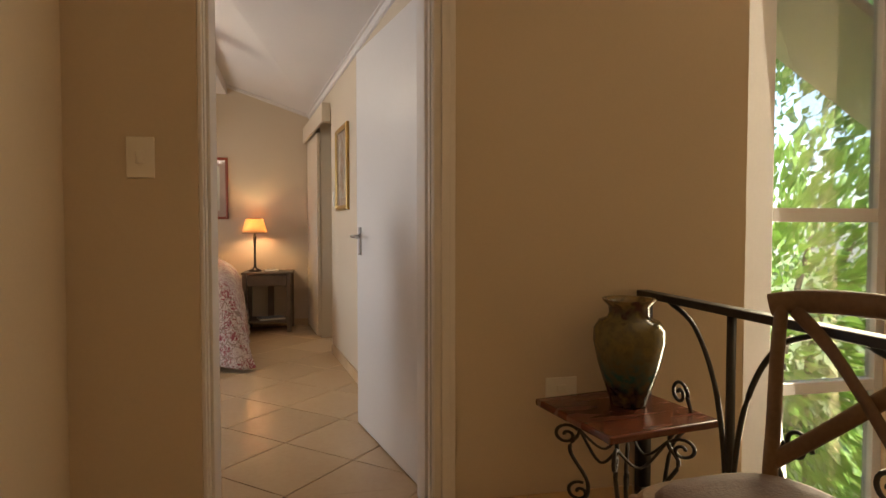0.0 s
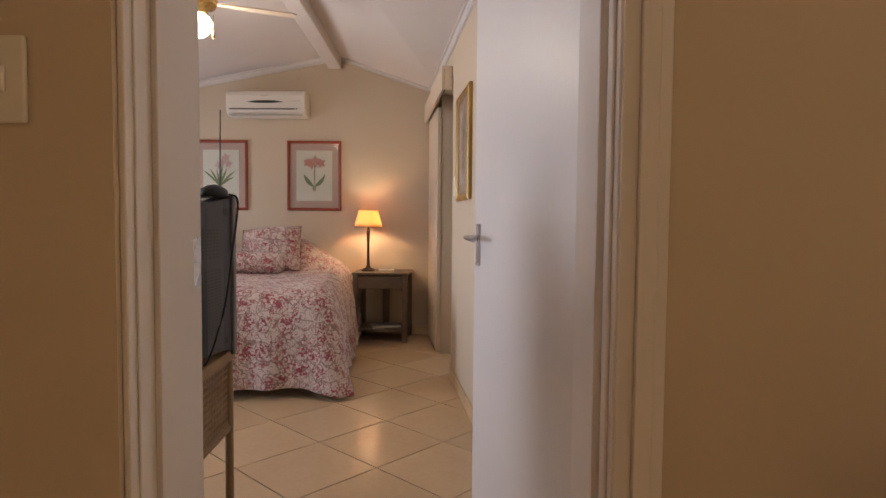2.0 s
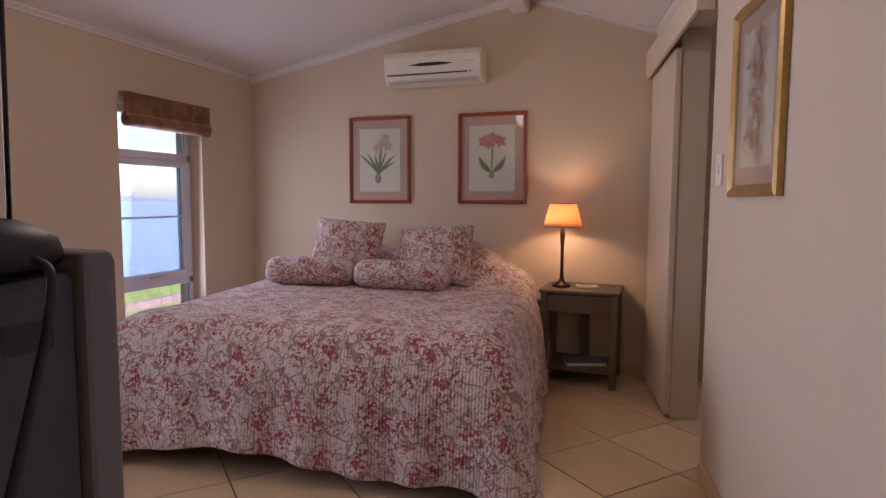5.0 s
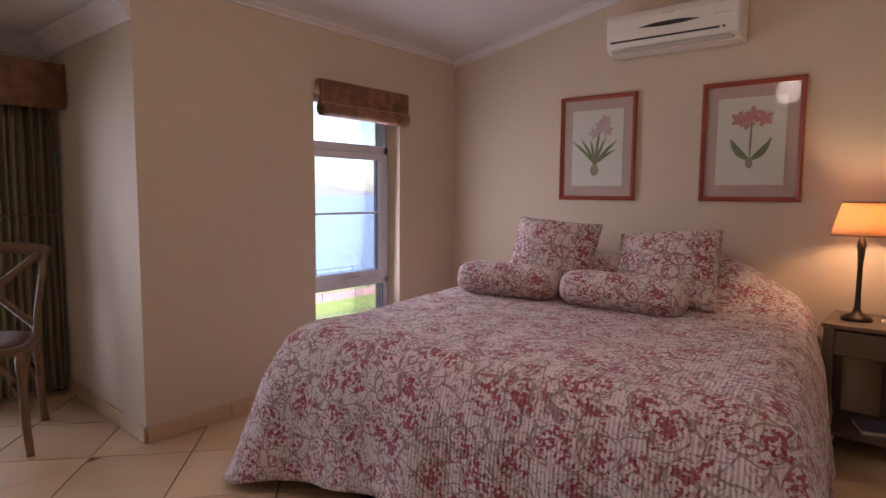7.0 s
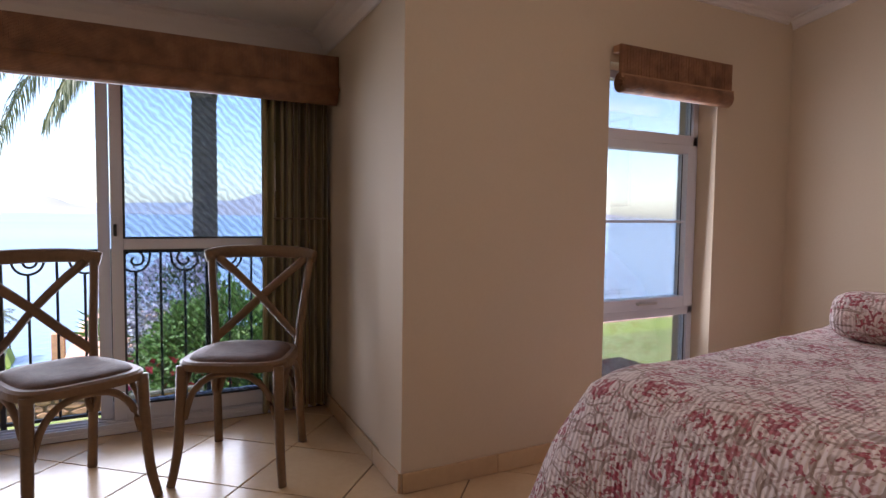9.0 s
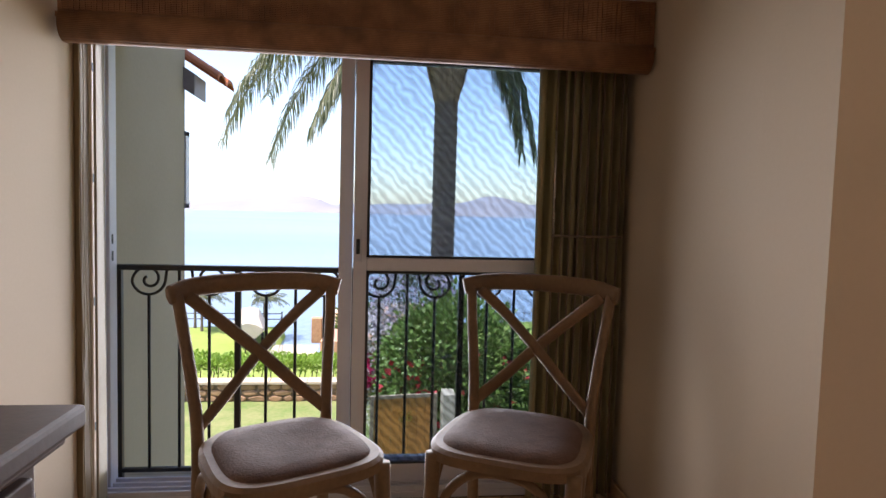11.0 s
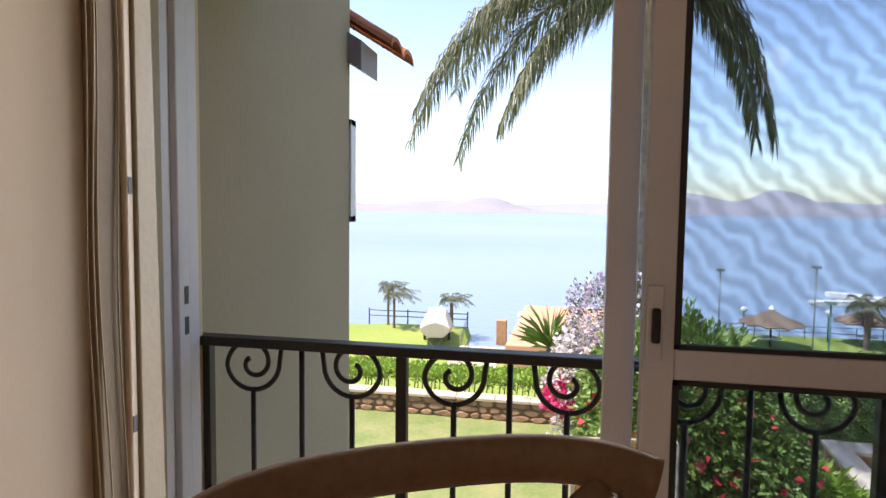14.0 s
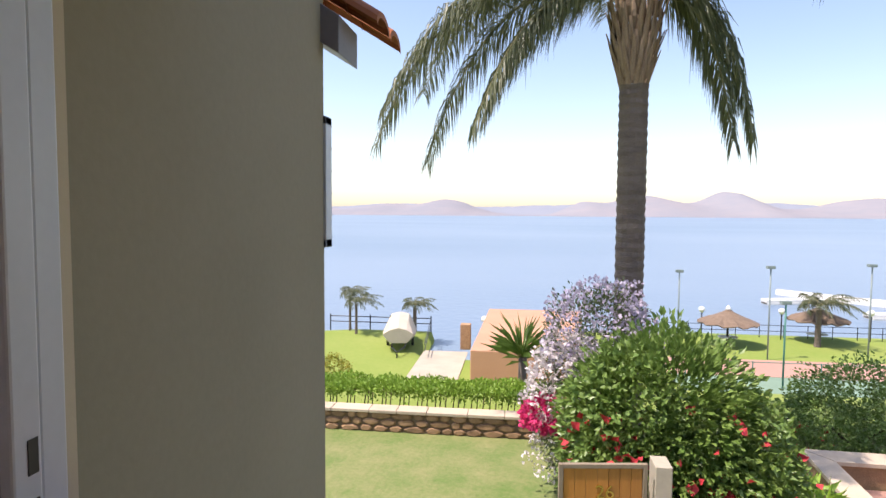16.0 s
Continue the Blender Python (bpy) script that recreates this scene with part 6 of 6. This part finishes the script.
# bank of green outside the stair window
p1, d1 = shell((4.6, 5.3, -0.3), (2.6, 1.3, 2.2), 5200, 61, inner=0.4)
bk1 = empty("garden_trees", pose(0, 0, 0), "sunlit green foliage outside the stair window", "tree")
leaf_cloud("leaves", p1, d1, 0.20, LIME, bk1, 61, 0.45, 0.3, kind="stuff")
p2, d2 = shell((7.0, 8.0, 1.0), (4.5, 1.8, 4.2), 6200, 71, inner=0.4)
leaf_cloud("leaves", p2, d2, 0.26, GREEN, bk1, 71, 0.45, 0.3, kind="stuff")
bm = bmesh.new()
for k in range(7):
    add_tube(bm, [(3.2 + k * 0.6, 6.0 + 0.2 * (k % 3), LAWN_Z), (3.3 + k * 0.55, 5.8 + 0.2 * (k % 3), -0.5), (3.2 + k * 0.6, 5.7, 1.0)], 0.06, sides=6, per=3, taper=0.4)
obj("trunks", bm, TWIG, True, bk1)


def palm(name, m, height, r, crown_z, fronds, leaflets, seed, label, leaf_len=0.5, boots=True, wind=(0, 0)):
    """fronds: (azimuth, length, rise, droop)."""
    root = empty(name, pose(*m), label, "palm tree", group="palm trees")
    bm = bmesh.new()
    n = max(int(height / 0.075), 20)
    rings = []
    for i in range(n + 1):
        z = height * i / n
        k = 1 + 0.22 * math.exp(-z / 0.5) + (0.045 if i % 2 else -0.02) + 0.03 * noise.noise(Vector((z * 5, seed, 0)))
        rings.append([bm.verts.new((r * k * math.cos(a) + 0.05 * math.sin(z * 0.5) * r, r * k * math.sin(a), z + 0.012 * math.sin(a * 3 + i))) for a in np.linspace(0, 2 * math.pi, 17)[:-1]])
    for a, b in zip(rings, rings[1:]):
        for j in range(16):
            bm.faces.new((a[j], a[(j + 1) % 16], b[(j + 1) % 16], b[j]))
    bm.faces.new(rings[-1])
    obj("trunk", bm, BARK, False, root)
    rng = random.Random(seed)
    if boots:
        bm = bmesh.new()
        for k in range(96):
            az = k * 2.399
            h = height - 0.12 + 1.25 * (k / 96)
            w = r * (1.0 + 0.5 * math.sin(min((k / 96) * 1.5, 1) * math.pi / 2))
            p0 = Vector((math.cos(az) * w * 0.8, math.sin(az) * w * 0.8, h))
            p1 = Vector((math.cos(az) * w * 1.12, math.sin(az) * w * 1.12, h + 0.22))
            p2 = Vector((math.cos(az) * (w * 1.1 + 0.16 * rng.random()), math.sin(az) * (w * 1.1 + 0.16 * rng.random()), h + 0.45 + 0.25 * rng.random()))
            add_tube(bm, [p0, p1, p2], 0.07, 0.022, sides=6, per=3, taper=0.3, up=(math.cos(az), math.sin(az), 0.1))
        obj("leaf_bases", bm, BOOT, False, root)
    rb, V, F = bmesh.new(), [], []
    for az, L, rise, droop in fronds:
        a = radians(az)
        out = Vector((math.cos(a), math.sin(a), 0))
        pts = []
        for i in range(25):
            u = i / 24
            pts.append(Vector((0, 0, crown_z)) + out * (r * 0.5 + L * (u - 0.18 * u * u * droop)) + Vector((wind[0] * u * u * L, wind[1] * u * u * L, L * (rise * u - droop * u * u))))
        add_tube(rb, pts, 0.035 * (r / 0.2), sides=5, taper=0.12)
        for i in range(leaflets):
            u = 0.16 + 0.84 * i / leaflets
            q = u * 24
            i0 = min(int(q), 23)
            p = pts[i0].lerp(pts[i0 + 1], q - i0)
            d = (pts[i0 + 1] - pts[i0]).normalized()
            sd_ = d.cross(Vector((0, 0, 1))).normalized()
            ll = leaf_len * (0.45 + 0.55 * math.sin(math.pi * min(u * 0.9 + 0.12, 1))) * rng.uniform(0.8, 1.15)
            for s in (-1, 1):
                dr_ = (d * rng.uniform(0.2, 0.6) + sd_ * s * rng.uniform(0.6, 1.0) + Vector((wind[0] * 0.8, wind[1] * 0.8, rng.uniform(-0.35, 0.25)))).normalized()
                wv_ = dr_.cross(Vector((rng.uniform(-1, 1), rng.uniform(-1, 1), 1))).normalized() * (0.0065 if boots else 0.02) * (leaf_len / 0.5)
                m1 = p + dr_ * ll * 0.5 - Vector((0, 0, ll * 0.10))
                m2 = p + dr_ * ll * 0.85 - Vector((0, 0, ll * rng.uniform(0.35, 0.7)))
                k0 = len(V)
                V += [tuple(p - wv_ * 0.6), tuple(p + wv_ * 0.6), tuple(m1 + wv_), tuple(m1 - wv_), tuple(m2)]
                F += [(k0, k0 + 1, k0 + 2, k0 + 3), (k0 + 3, k0 + 2, k0 + 4)]
    obj("ribs", rb, RACHIS, True, root)
    me = bpy.data.meshes.new("leaflets")
    me.from_pydata(V, [], F)
    me.materials.append(FROND)
    new("leaflets", me).parent = root
    return root


rngp = random.Random(4)
big = [(-92, 5.1, 0.62, 1.06), (-84, 4.8, 0.65, 1.02), (-99, 4.2, 0.55, 1.14), (-74, 3.1, 0.40, 1.08), (-80, 2.8, 0.35, 1.02), (90, 2.0, 0.5, 1.62), (82, 2.3, 0.62, 1.60), (-110, 4.6, 0.8, 1.05),
       (35, 3.0, 1.0, 0.9), (-20, 3.2, 1.1, 0.8), (60, 4.0, 1.1, 0.9), (110, 4.2, 1.0, 0.85), (150, 3.6, 1.1, 0.8), (180, 3.6, 1.0, 0.8), (-150, 3.8, 1.1, 0.8), (-60, 4.4, 1.1, 0.85), (75, 4.4, 0.9, 0.95), (95, 4.6, 1.0, 0.9)]
palm("palm_tree", (-13.3, 4.66, LAWN_Z), 6.1, 0.225, 7.45, big, 190, 2, "tall palm with a ringed grey trunk and drooping fronds", 0.85)
sm = [(k * 40 + 10, 2.0, 0.7, 0.9) for k in range(9)] + [(k * 60, 1.8, 1.0, 0.7) for k in range(6)]
palm("palm_tree", (-55.0, 27.3, LOW_Z), 3.1, 0.22, 3.4, [(a, L * 1.35, b, c) for a, L, b, c in sm], 34, 3, "wind-blown palm on the lakeside lawn", 0.75, False, (0.0, 0.45))
palm("palm_tree", (-55.5, -12.3, LOW_Z), 3.3, 0.11, 3.45, [(a, L * 0.8, b, c) for a, L, b, c in sm], 24, 5, "slender wind-blown palm by the shore", 0.6, False, (0.0, 0.5))
palm("palm_tree", (-54.0, -11.3, LOW_Z), 2.7, 0.11, 2.85, [(a, L * 0.95, b, c) for a, L, b, c in sm], 24, 6, "slender wind-blown palm by the shore", 0.6, False, (0.0, 0.5))
palm("palm_tree", (-56.0, -6.4, LOW_Z), 2.2, 0.16, 2.4, [(a, L * 0.9, b, c) for a, L, b, c in sm], 24, 7, "short wind-blown palm by the shore", 0.6, False, (0.0, 0.3))

# ---- garden walls and gate ----
gw = empty("garden_wall", pose(-14.25, 0, LAWN_Z), "low sandstone garden wall with a pale coping", "wall", kind="structure")
box("core", 0.0, 0.24, -4.2, 4.0, 0, 0.36, MORTAR, gw, 0)
sm_rng = random.Random(12)
for row in range(3):
    y = -4.2 + sm_rng.uniform(0, 0.2)
    while y < 3.95:
        w = sm_rng.uniform(0.16, 0.42)
        h = 0.118 * sm_rng.uniform(0.9, 1.06)
        zc, yc = 0.06 + row * 0.122, y + w / 2
        bm = bmesh.new()
        nn = 7
        pts = [(math.cos(2 * math.pi * i / nn + 0.3) * w * 0.5 * sm_rng.uniform(0.85, 1.12), math.sin(2 * math.pi * i / nn + 0.3) * h * 0.55 * sm_rng.uniform(0.85, 1.15)) for i in range(nn)]
        back = [bm.verts.new((0.235, yc + a, max(zc + b, 0.0))) for a, b in pts]
        mid = [bm.verts.new((0.262, yc + a * 0.97, max(zc + b * 0.97, 0.003))) for a, b in pts]
        top = [bm.verts.new((0.275 + 0.008 * sm_rng.random(), yc + a * 0.72, max(zc + b * 0.72, 0.006))) for a, b in pts]
        for r0, r1 in ((back, mid), (mid, top)):
            for i in range(nn):
                bm.faces.new((r0[i], r0[(i + 1) % nn], r1[(i + 1) % nn], r1[i]))
        bm.faces.new(top)
        obj("stone", bm, STONE, False, gw)
        y += w + 0.012
y = -4.2
while y < 4.0:
    w = sm_rng.uniform(0.5, 0.8)
    box("coping_slab", -0.03, 0.31, y + 0.004, min(y + w, 4.05) - 0.004, 0.361, 0.42 + sm_rng.uniform(0, 0.006), COPING, gw, 0.01)
    y += w
gw2 = empty("planter_wall", pose(0, 0, LAWN_Z), "low planter wall with a broad pale coping", "wall", kind="structure")
bm = bmesh.new()
add_prism(bm, [(-9.6, 6.95), (-9.6, 7.25), (-12.75, 7.55), (-13.1, 7.35)], 0, 0.36)
add_prism(bm, [(-12.75, 7.56), (-13.1, 7.36), (-12.95, 12.0), (-12.6, 12.0)], 0, 0.36)
obj("core", bm, STONE, False, gw2)
bm = bmesh.new()
add_prism(bm, [(-9.6, 6.90), (-9.6, 7.30), (-12.70, 7.60), (-13.15, 7.32)], 0.362, 0.42, 0.008)
add_prism(bm, [(-12.70, 7.61), (-13.15, 7.33), (-13.0, 12.0), (-12.55, 12.0)], 0.362, 0.42, 0.008)
obj("coping_slab", bm, COPING, False, gw2)
bm = bmesh.new()
add_prism(bm, [(-9.0, 7.31), (-9.0, 12.0), (-12.54, 12.0), (-12.69, 7.62)], 0.004, 0.03)
obj("paving", bm, EARTH, kind="structure", category="paving", label="reddish paved yard below the house", at=pose(0, 0, LAWN_Z))

GT = pose(-9.52, 3.77, LAWN_Z, 0, 0, 7.6)
gt = empty("garden_gate", GT, "varnished pine board gate numbered 26 in a grey frame", "gate")
box("frame", -0.02, 0.03, -0.455, -0.41, 0, 1.52, GATEFRAME, gt, 0.004)
box("frame", -0.02, 0.03, 0.41, 0.455, 0, 1.52, GATEFRAME, gt, 0.004)
box("frame", -0.02, 0.03, -0.409, 0.409, 1.475, 1.52, GATEFRAME, gt, 0.004)
for k in range(7):
    y0 = -0.405 + k * 0.1157
    box("plank", -0.012, 0.014, y0 + 0.002, y0 + 0.114, 0.05, 1.472, GATEWOOD, gt, 0.003)
fc = bpy.data.curves.new("house_number", "FONT")
fc.body, fc.size, fc.extrude, fc.align_x = "26", 0.20, 0.006, "CENTER"
tmp = new("house_number", fc)
bpy.context.view_layer.update()
me = bpy.data.meshes.new_from_object(tmp.evaluated_get(bpy.context.evaluated_depsgraph_get()))
bpy.data.objects.remove(tmp)
me.materials.clear()
me.materials.append(BRASS)
num = new("house_number", me)
num.parent = gt
num.matrix_basis = pose(0.018, 0.02, 1.16, 90, 0, 90)
gp = box("gate_pillar", -9.85, -9.55, 4.30, 4.47, LAWN_Z, -1.40, CONCRETE, bevel=0.01, label="pale concrete gate pillar", category="pillar")
box("yard_slab", -9.4, -8.2, 4.35, 6.2, LAWN_Z + 0.002, LAWN_Z + 0.5, CONCRETE, bevel=0.01, label="pale concrete block beside the gate", category="block")

# ---- lakeside ----
bt = empty("covered_boat", pose(-50.5, -6.6, LOW_Z, 0, 0, 8), "motor boat under a grey canvas cover on its trailer", "boat")
bm = bmesh.new()
secs = [(3.0, 1.15, 0.75, 1.95), (1.5, 1.3, 0.6, 2.45), (0.0, 1.3, 0.6, 2.7), (-1.5, 1.05, 0.75, 2.35), (-3.0, 0.25, 1.1, 1.9)]
rows = []
for x, w, z0, z1 in secs:
    rows.append([bm.verts.new((x, y * w, z)) for y, z in ((-0.55, z0), (0.55, z0), (1.0, z0 + 0.55), (1.0, z0 + 0.75), (0.55, z1 - 0.15), (0.0, z1), (-0.55, z1 - 0.15), (-1.0, z0 + 0.75), (-1.0, z0 + 0.55))])
for a, b in zip(rows, rows[1:]):
    for i in range(9):
        f = bm.faces.new((a[i], a[(i + 1) % 9], b[(i + 1) % 9], b[i]))
        f.material_index = 0 if 2 <= i <= 7 else 1
bm.faces.new(rows[0])
bm.faces.new(rows[-1][::-1])
obj("hull", bm, [CANVAS, surface("white_hull", (0.6, 0.57, 0.53), 0.3)], False, bt, 0.04)
bm = bmesh.new()
for y in (-0.8, 0.8):
    add_tube(bm, [(3.2, y * 0.6, 0.55), (-2.5, y, 0.55)], 0.06, sides=6)
    add_lathe(bm, [(0.1, -0.1), (0.33, -0.1), (0.33, 0.1), (0.1, 0.1)], 16, Matrix.Translation((0.3, y * 1.25, 0.33)) @ Matrix.Rotation(radians(90), 4, "X"))
add_tube(bm, [(3.2, 0.48, 0.5), (4.6, 0, 0.45)], 0.05, sides=6)
add_tube(bm, [(3.2, -0.48, 0.5), (4.6, 0, 0.45), (4.6, 0, 0.0)], 0.05, sides=6)
obj("trailer", bm, DARK, False, bt)
bm = bmesh.new()
add_prism(bm, [(-37.5, -3.6), (-37.5, -0.9), (-48.5, -0.9), (-48.5, -4.3), (-40, -4.3)], LOW_Z + 0.02, LOW_Z + 0.06)
obj("slipway", bm, CONCRETE, kind="structure", category="slipway", label="pale concrete boat slipway into the lake")
bm = bmesh.new()
for a, b in (((-37.0, 0.2), (-52.0, 0.55)),):
    add_prism(bm, [(a[0], a[1]), (b[0], b[1]), (b[0], b[1] + 7.5), (a[0], a[1] + 5.5)], LOW_Z - 0.2, LOW_Z + 2.9)
obj("boat_house", bm, PINKWALL, bevel=0.05, label="low terracotta rendered boat house by the slipway", category="building")
pl = box("stone_pillar", -50.2, -49.4, -1.6, -0.8, LOW_Z, LOW_Z + 2.0, STONE, bevel=0.04, label="rough stone gate pillar by the slipway", category="pillar")
strip = bmesh.new()
add_prism(strip, [(-44.6, 13.0), (-44.6, 60.0), (-49.4, 60.0), (-49.4, 13.0)], LOW_Z + 0.02, LOW_Z + 0.05)
obj("court_apron", strip, EARTH, kind="structure", category="paving", label="pink paved apron of a tennis court")
strip = bmesh.new()
add_prism(strip, [(-34.0, 13.0), (-34.0, 60.0), (-44.5, 60.0), (-44.5, 13.0)], LOW_Z + 0.03, LOW_Z + 0.06)
obj("court", strip, COURT, kind="structure", category="paving", label="grey-green tennis court surface")


def thatch_umbrella(x, y):
    r_ = empty("thatched_umbrella", pose(x, y, LOW_Z), "round thatched lapa umbrella on a pole", "umbrella", group="thatched umbrellas")
    bm = bmesh.new()
    S = 40
    prof = [(0.06, 3.05), (0.5, 2.75), (1.2, 2.42), (2.0, 2.15), (2.35, 1.98), (2.3, 1.9), (1.2, 2.2), (0.1, 2.55)]
    rings = [[bm.verts.new((rr * math.cos(2 * math.pi * j / S) * (1 + 0.02 * ((j * 7) % 5 - 2) * (rr > 2)), rr * math.sin(2 * math.pi * j / S), zz - 0.05 * ((j * 3) % 4) * (1.9 < rr))) for j in range(S)] for rr, zz in prof]
    for a, b in zip(rings, rings[1:]):
        for j in range(S):
            bm.faces.new((a[j], a[(j + 1) % S], b[(j + 1) % S], b[j]))
    obj("thatch", bm, THATCH, False, r_)
    lathe("cap", [(0.25, 2.95), (0.2, 3.1), (0.02, 3.35)], OPAL, r_, 12)
    tube("pole", [(0, 0, 0), (0, 0, 2.9)], 0.09, DARK, parent=r_)
    lathe("table", [(0.05, 0.65), (0.8, 0.66), (0.8, 0.72), (0.05, 0.73)], DOCK, r_, 20)
    return r_


thatch_umbrella(-54.5, 20.1)
thatch_umbrella(-57.0, 28.2)


def lamp_post(x, y):
    r_ = empty("lamp_post", pose(x, y, LOW_Z), "black garden lamp post with a white globe", "lamp post", group="shore lamp posts")
    tube("post", [(0, 0, 0), (0, 0, 2.2)], 0.06, DARK, parent=r_, sides=8)
    lathe("globe", [(0.08, 2.2), (0.25, 2.35), (0.28, 2.5), (0.2, 2.68), (0.02, 2.74)], OPAL, r_, 14)


for x, y in ((-57.5, 18.9), (-57.5, 25.5), (-57.8, 32.8), (-49.5, 0.3)):
    lamp_post(x, y)


def flood_pole(x, y, h, mat=GALV):
    r_ = empty("flood_light", pose(x, y, LOW_Z), "tall thin flood light pole by the court", "light pole", group="court light poles")
    tube("pole", [(0, 0, 0), (0, 0, h)], 0.06, mat, parent=r_, sides=8)
    box("head", -0.25, 0.15, -0.28, 0.28, h - 0.1, h + 0.12, GALV, r_, 0.02)


TEAL = surface("teal_pole_paint", (0.06, 0.20, 0.17), 0.5, None, 3, 20, 0.05)
flood_pole(-52.0, 15.5, 6.3)
flood_pole(-49.8, 21.4, 6.9)
flood_pole(-50.5, 28.7, 7.1)
flood_pole(-41.9, 19.2, 5.4, TEAL)
fn = empty("shore_fence", pose(0, 0, 0), "thin black post and rail fence along the shore", "fence")
bm = bmesh.new()
for k in range(26):
    add_tube(bm, [(-58.2, 10 + k * 2.0, LOW_Z - 0.3), (-58.2, 10 + k * 2.0, LOW_Z + 1.15)], 0.035, sides=5)
for z in (0.6, 1.1):
    add_tube(bm, [(-58.2, 9, LOW_Z + z), (-58.2, 62, LOW_Z + z)], 0.025, sides=5)
    add_tube(bm, [(-56.6, -14.5, LOW_Z + z), (-56.6, -5.0, LOW_Z + z)], 0.045, sides=5)
    add_tube(bm, [(-56.6, -5.0, LOW_Z + z), (-46.0, -3.9, LOW_Z + z)], 0.035, sides=5)
for k in range(6):
    add_tube(bm, [(-56.6, -14.5 + k * 1.9, LOW_Z - 0.3), (-56.6, -14.5 + k * 1.9, LOW_Z + 1.3)], 0.06, sides=5)
obj("rails", bm, DARK, False, fn)
bm = bmesh.new()
for k in range(10):
    add_tube(bm, [(-44.0, 14 + k * 4.2, LOW_Z), (-44.0, 14 + k * 4.2, LOW_Z + 1.2)], 0.04, sides=5)
add_tube(bm, [(-44.0, 14, LOW_Z + 1.15), (-44.0, 52, LOW_Z + 1.15)], 0.025, sides=5)
obj("court_fence", bm, TEAL, False, label="low green posts round the tennis court", category="fence")


def dock(pts, label):
    bm = bmesh.new()
    add_prism(bm, pts, LAKE_Z + 0.05, LAKE_Z + 0.6)
    add_prism(bm, [(x + 0.2, y) for x, y in pts], LAKE_Z - 0.1, LAKE_Z + 0.25)
    obj("jetty", bm, DOCK, label=label, category="jetty", group="floating jetties")


dock([(-86, 35.5), (-88.5, 45.5), (-90.5, 45.5), (-88, 35.5)], "white floating jetty on the lake")
dock([(-97, 41), (-86, 50), (-88.5, 52), (-99, 42)], "white floating jetty on the lake")
dock([(-76, 43), (-77, 56), (-79, 56), (-78, 43)], "white floating jetty on the lake")
dock([(-100, 62), (-84, 57), (-86, 60), (-102, 65)], "white floating jetty on the lake")

# ---- floor tiles, last ----
TS, TA, T0 = 0.405, radians(48), (-0.205, 3.834)
ux, uy = (math.cos(TA), math.sin(TA)), (-math.sin(TA), math.cos(TA))
GAP = 0.003
shared = {}
areas = ((-3.845, WX, SY, AY + 0.07), (WX, 0.745, SY, NY), (-0.07, 0.70, HY, SY), (-0.39, 1.403, -1.55, HY), (0.745, 1.9, 5.0, 6.8))
full = None
for i in range(-22, 23):
    for j in range(-22, 23):
        o = (T0[0] + (ux[0] * i + uy[0] * j) * TS, T0[1] + (ux[1] * i + uy[1] * j) * TS)
        quad = [(o[0] + ux[0] * (a * TS + da * GAP) + uy[0] * (b * TS + db * GAP), o[1] + ux[1] * (a * TS + da * GAP) + uy[1] * (b * TS + db * GAP)) for a, b, da, db in ((0, 0, 1, 1), (1, 0, -1, 1), (1, 1, -1, -1), (0, 1, 1, -1))]
        whole = area_of(quad)
        for rect in areas:
            p = clip(quad, *rect)
            if not p or area_of(p) < 0.002:
                continue
            if area_of(p) > whole * 0.999:
                if full is None:
                    bm = bmesh.new()
                    add_prism(bm, [(x - o[0], y - o[1]) for x, y in quad], -0.012, 0.0, 0.0015)
                    ob = obj("tile", bm, TILE, False, floor)
                    full = ob.data
                else:
                    ob = new("tile", full)
                    ob.parent = floor
                ob.location = (o[0], o[1], 0)
            else:
                bm = bmesh.new()
                add_prism(bm, p, -0.012, 0.0, 0.0012)
                obj("tile", bm, TILE, False, floor)
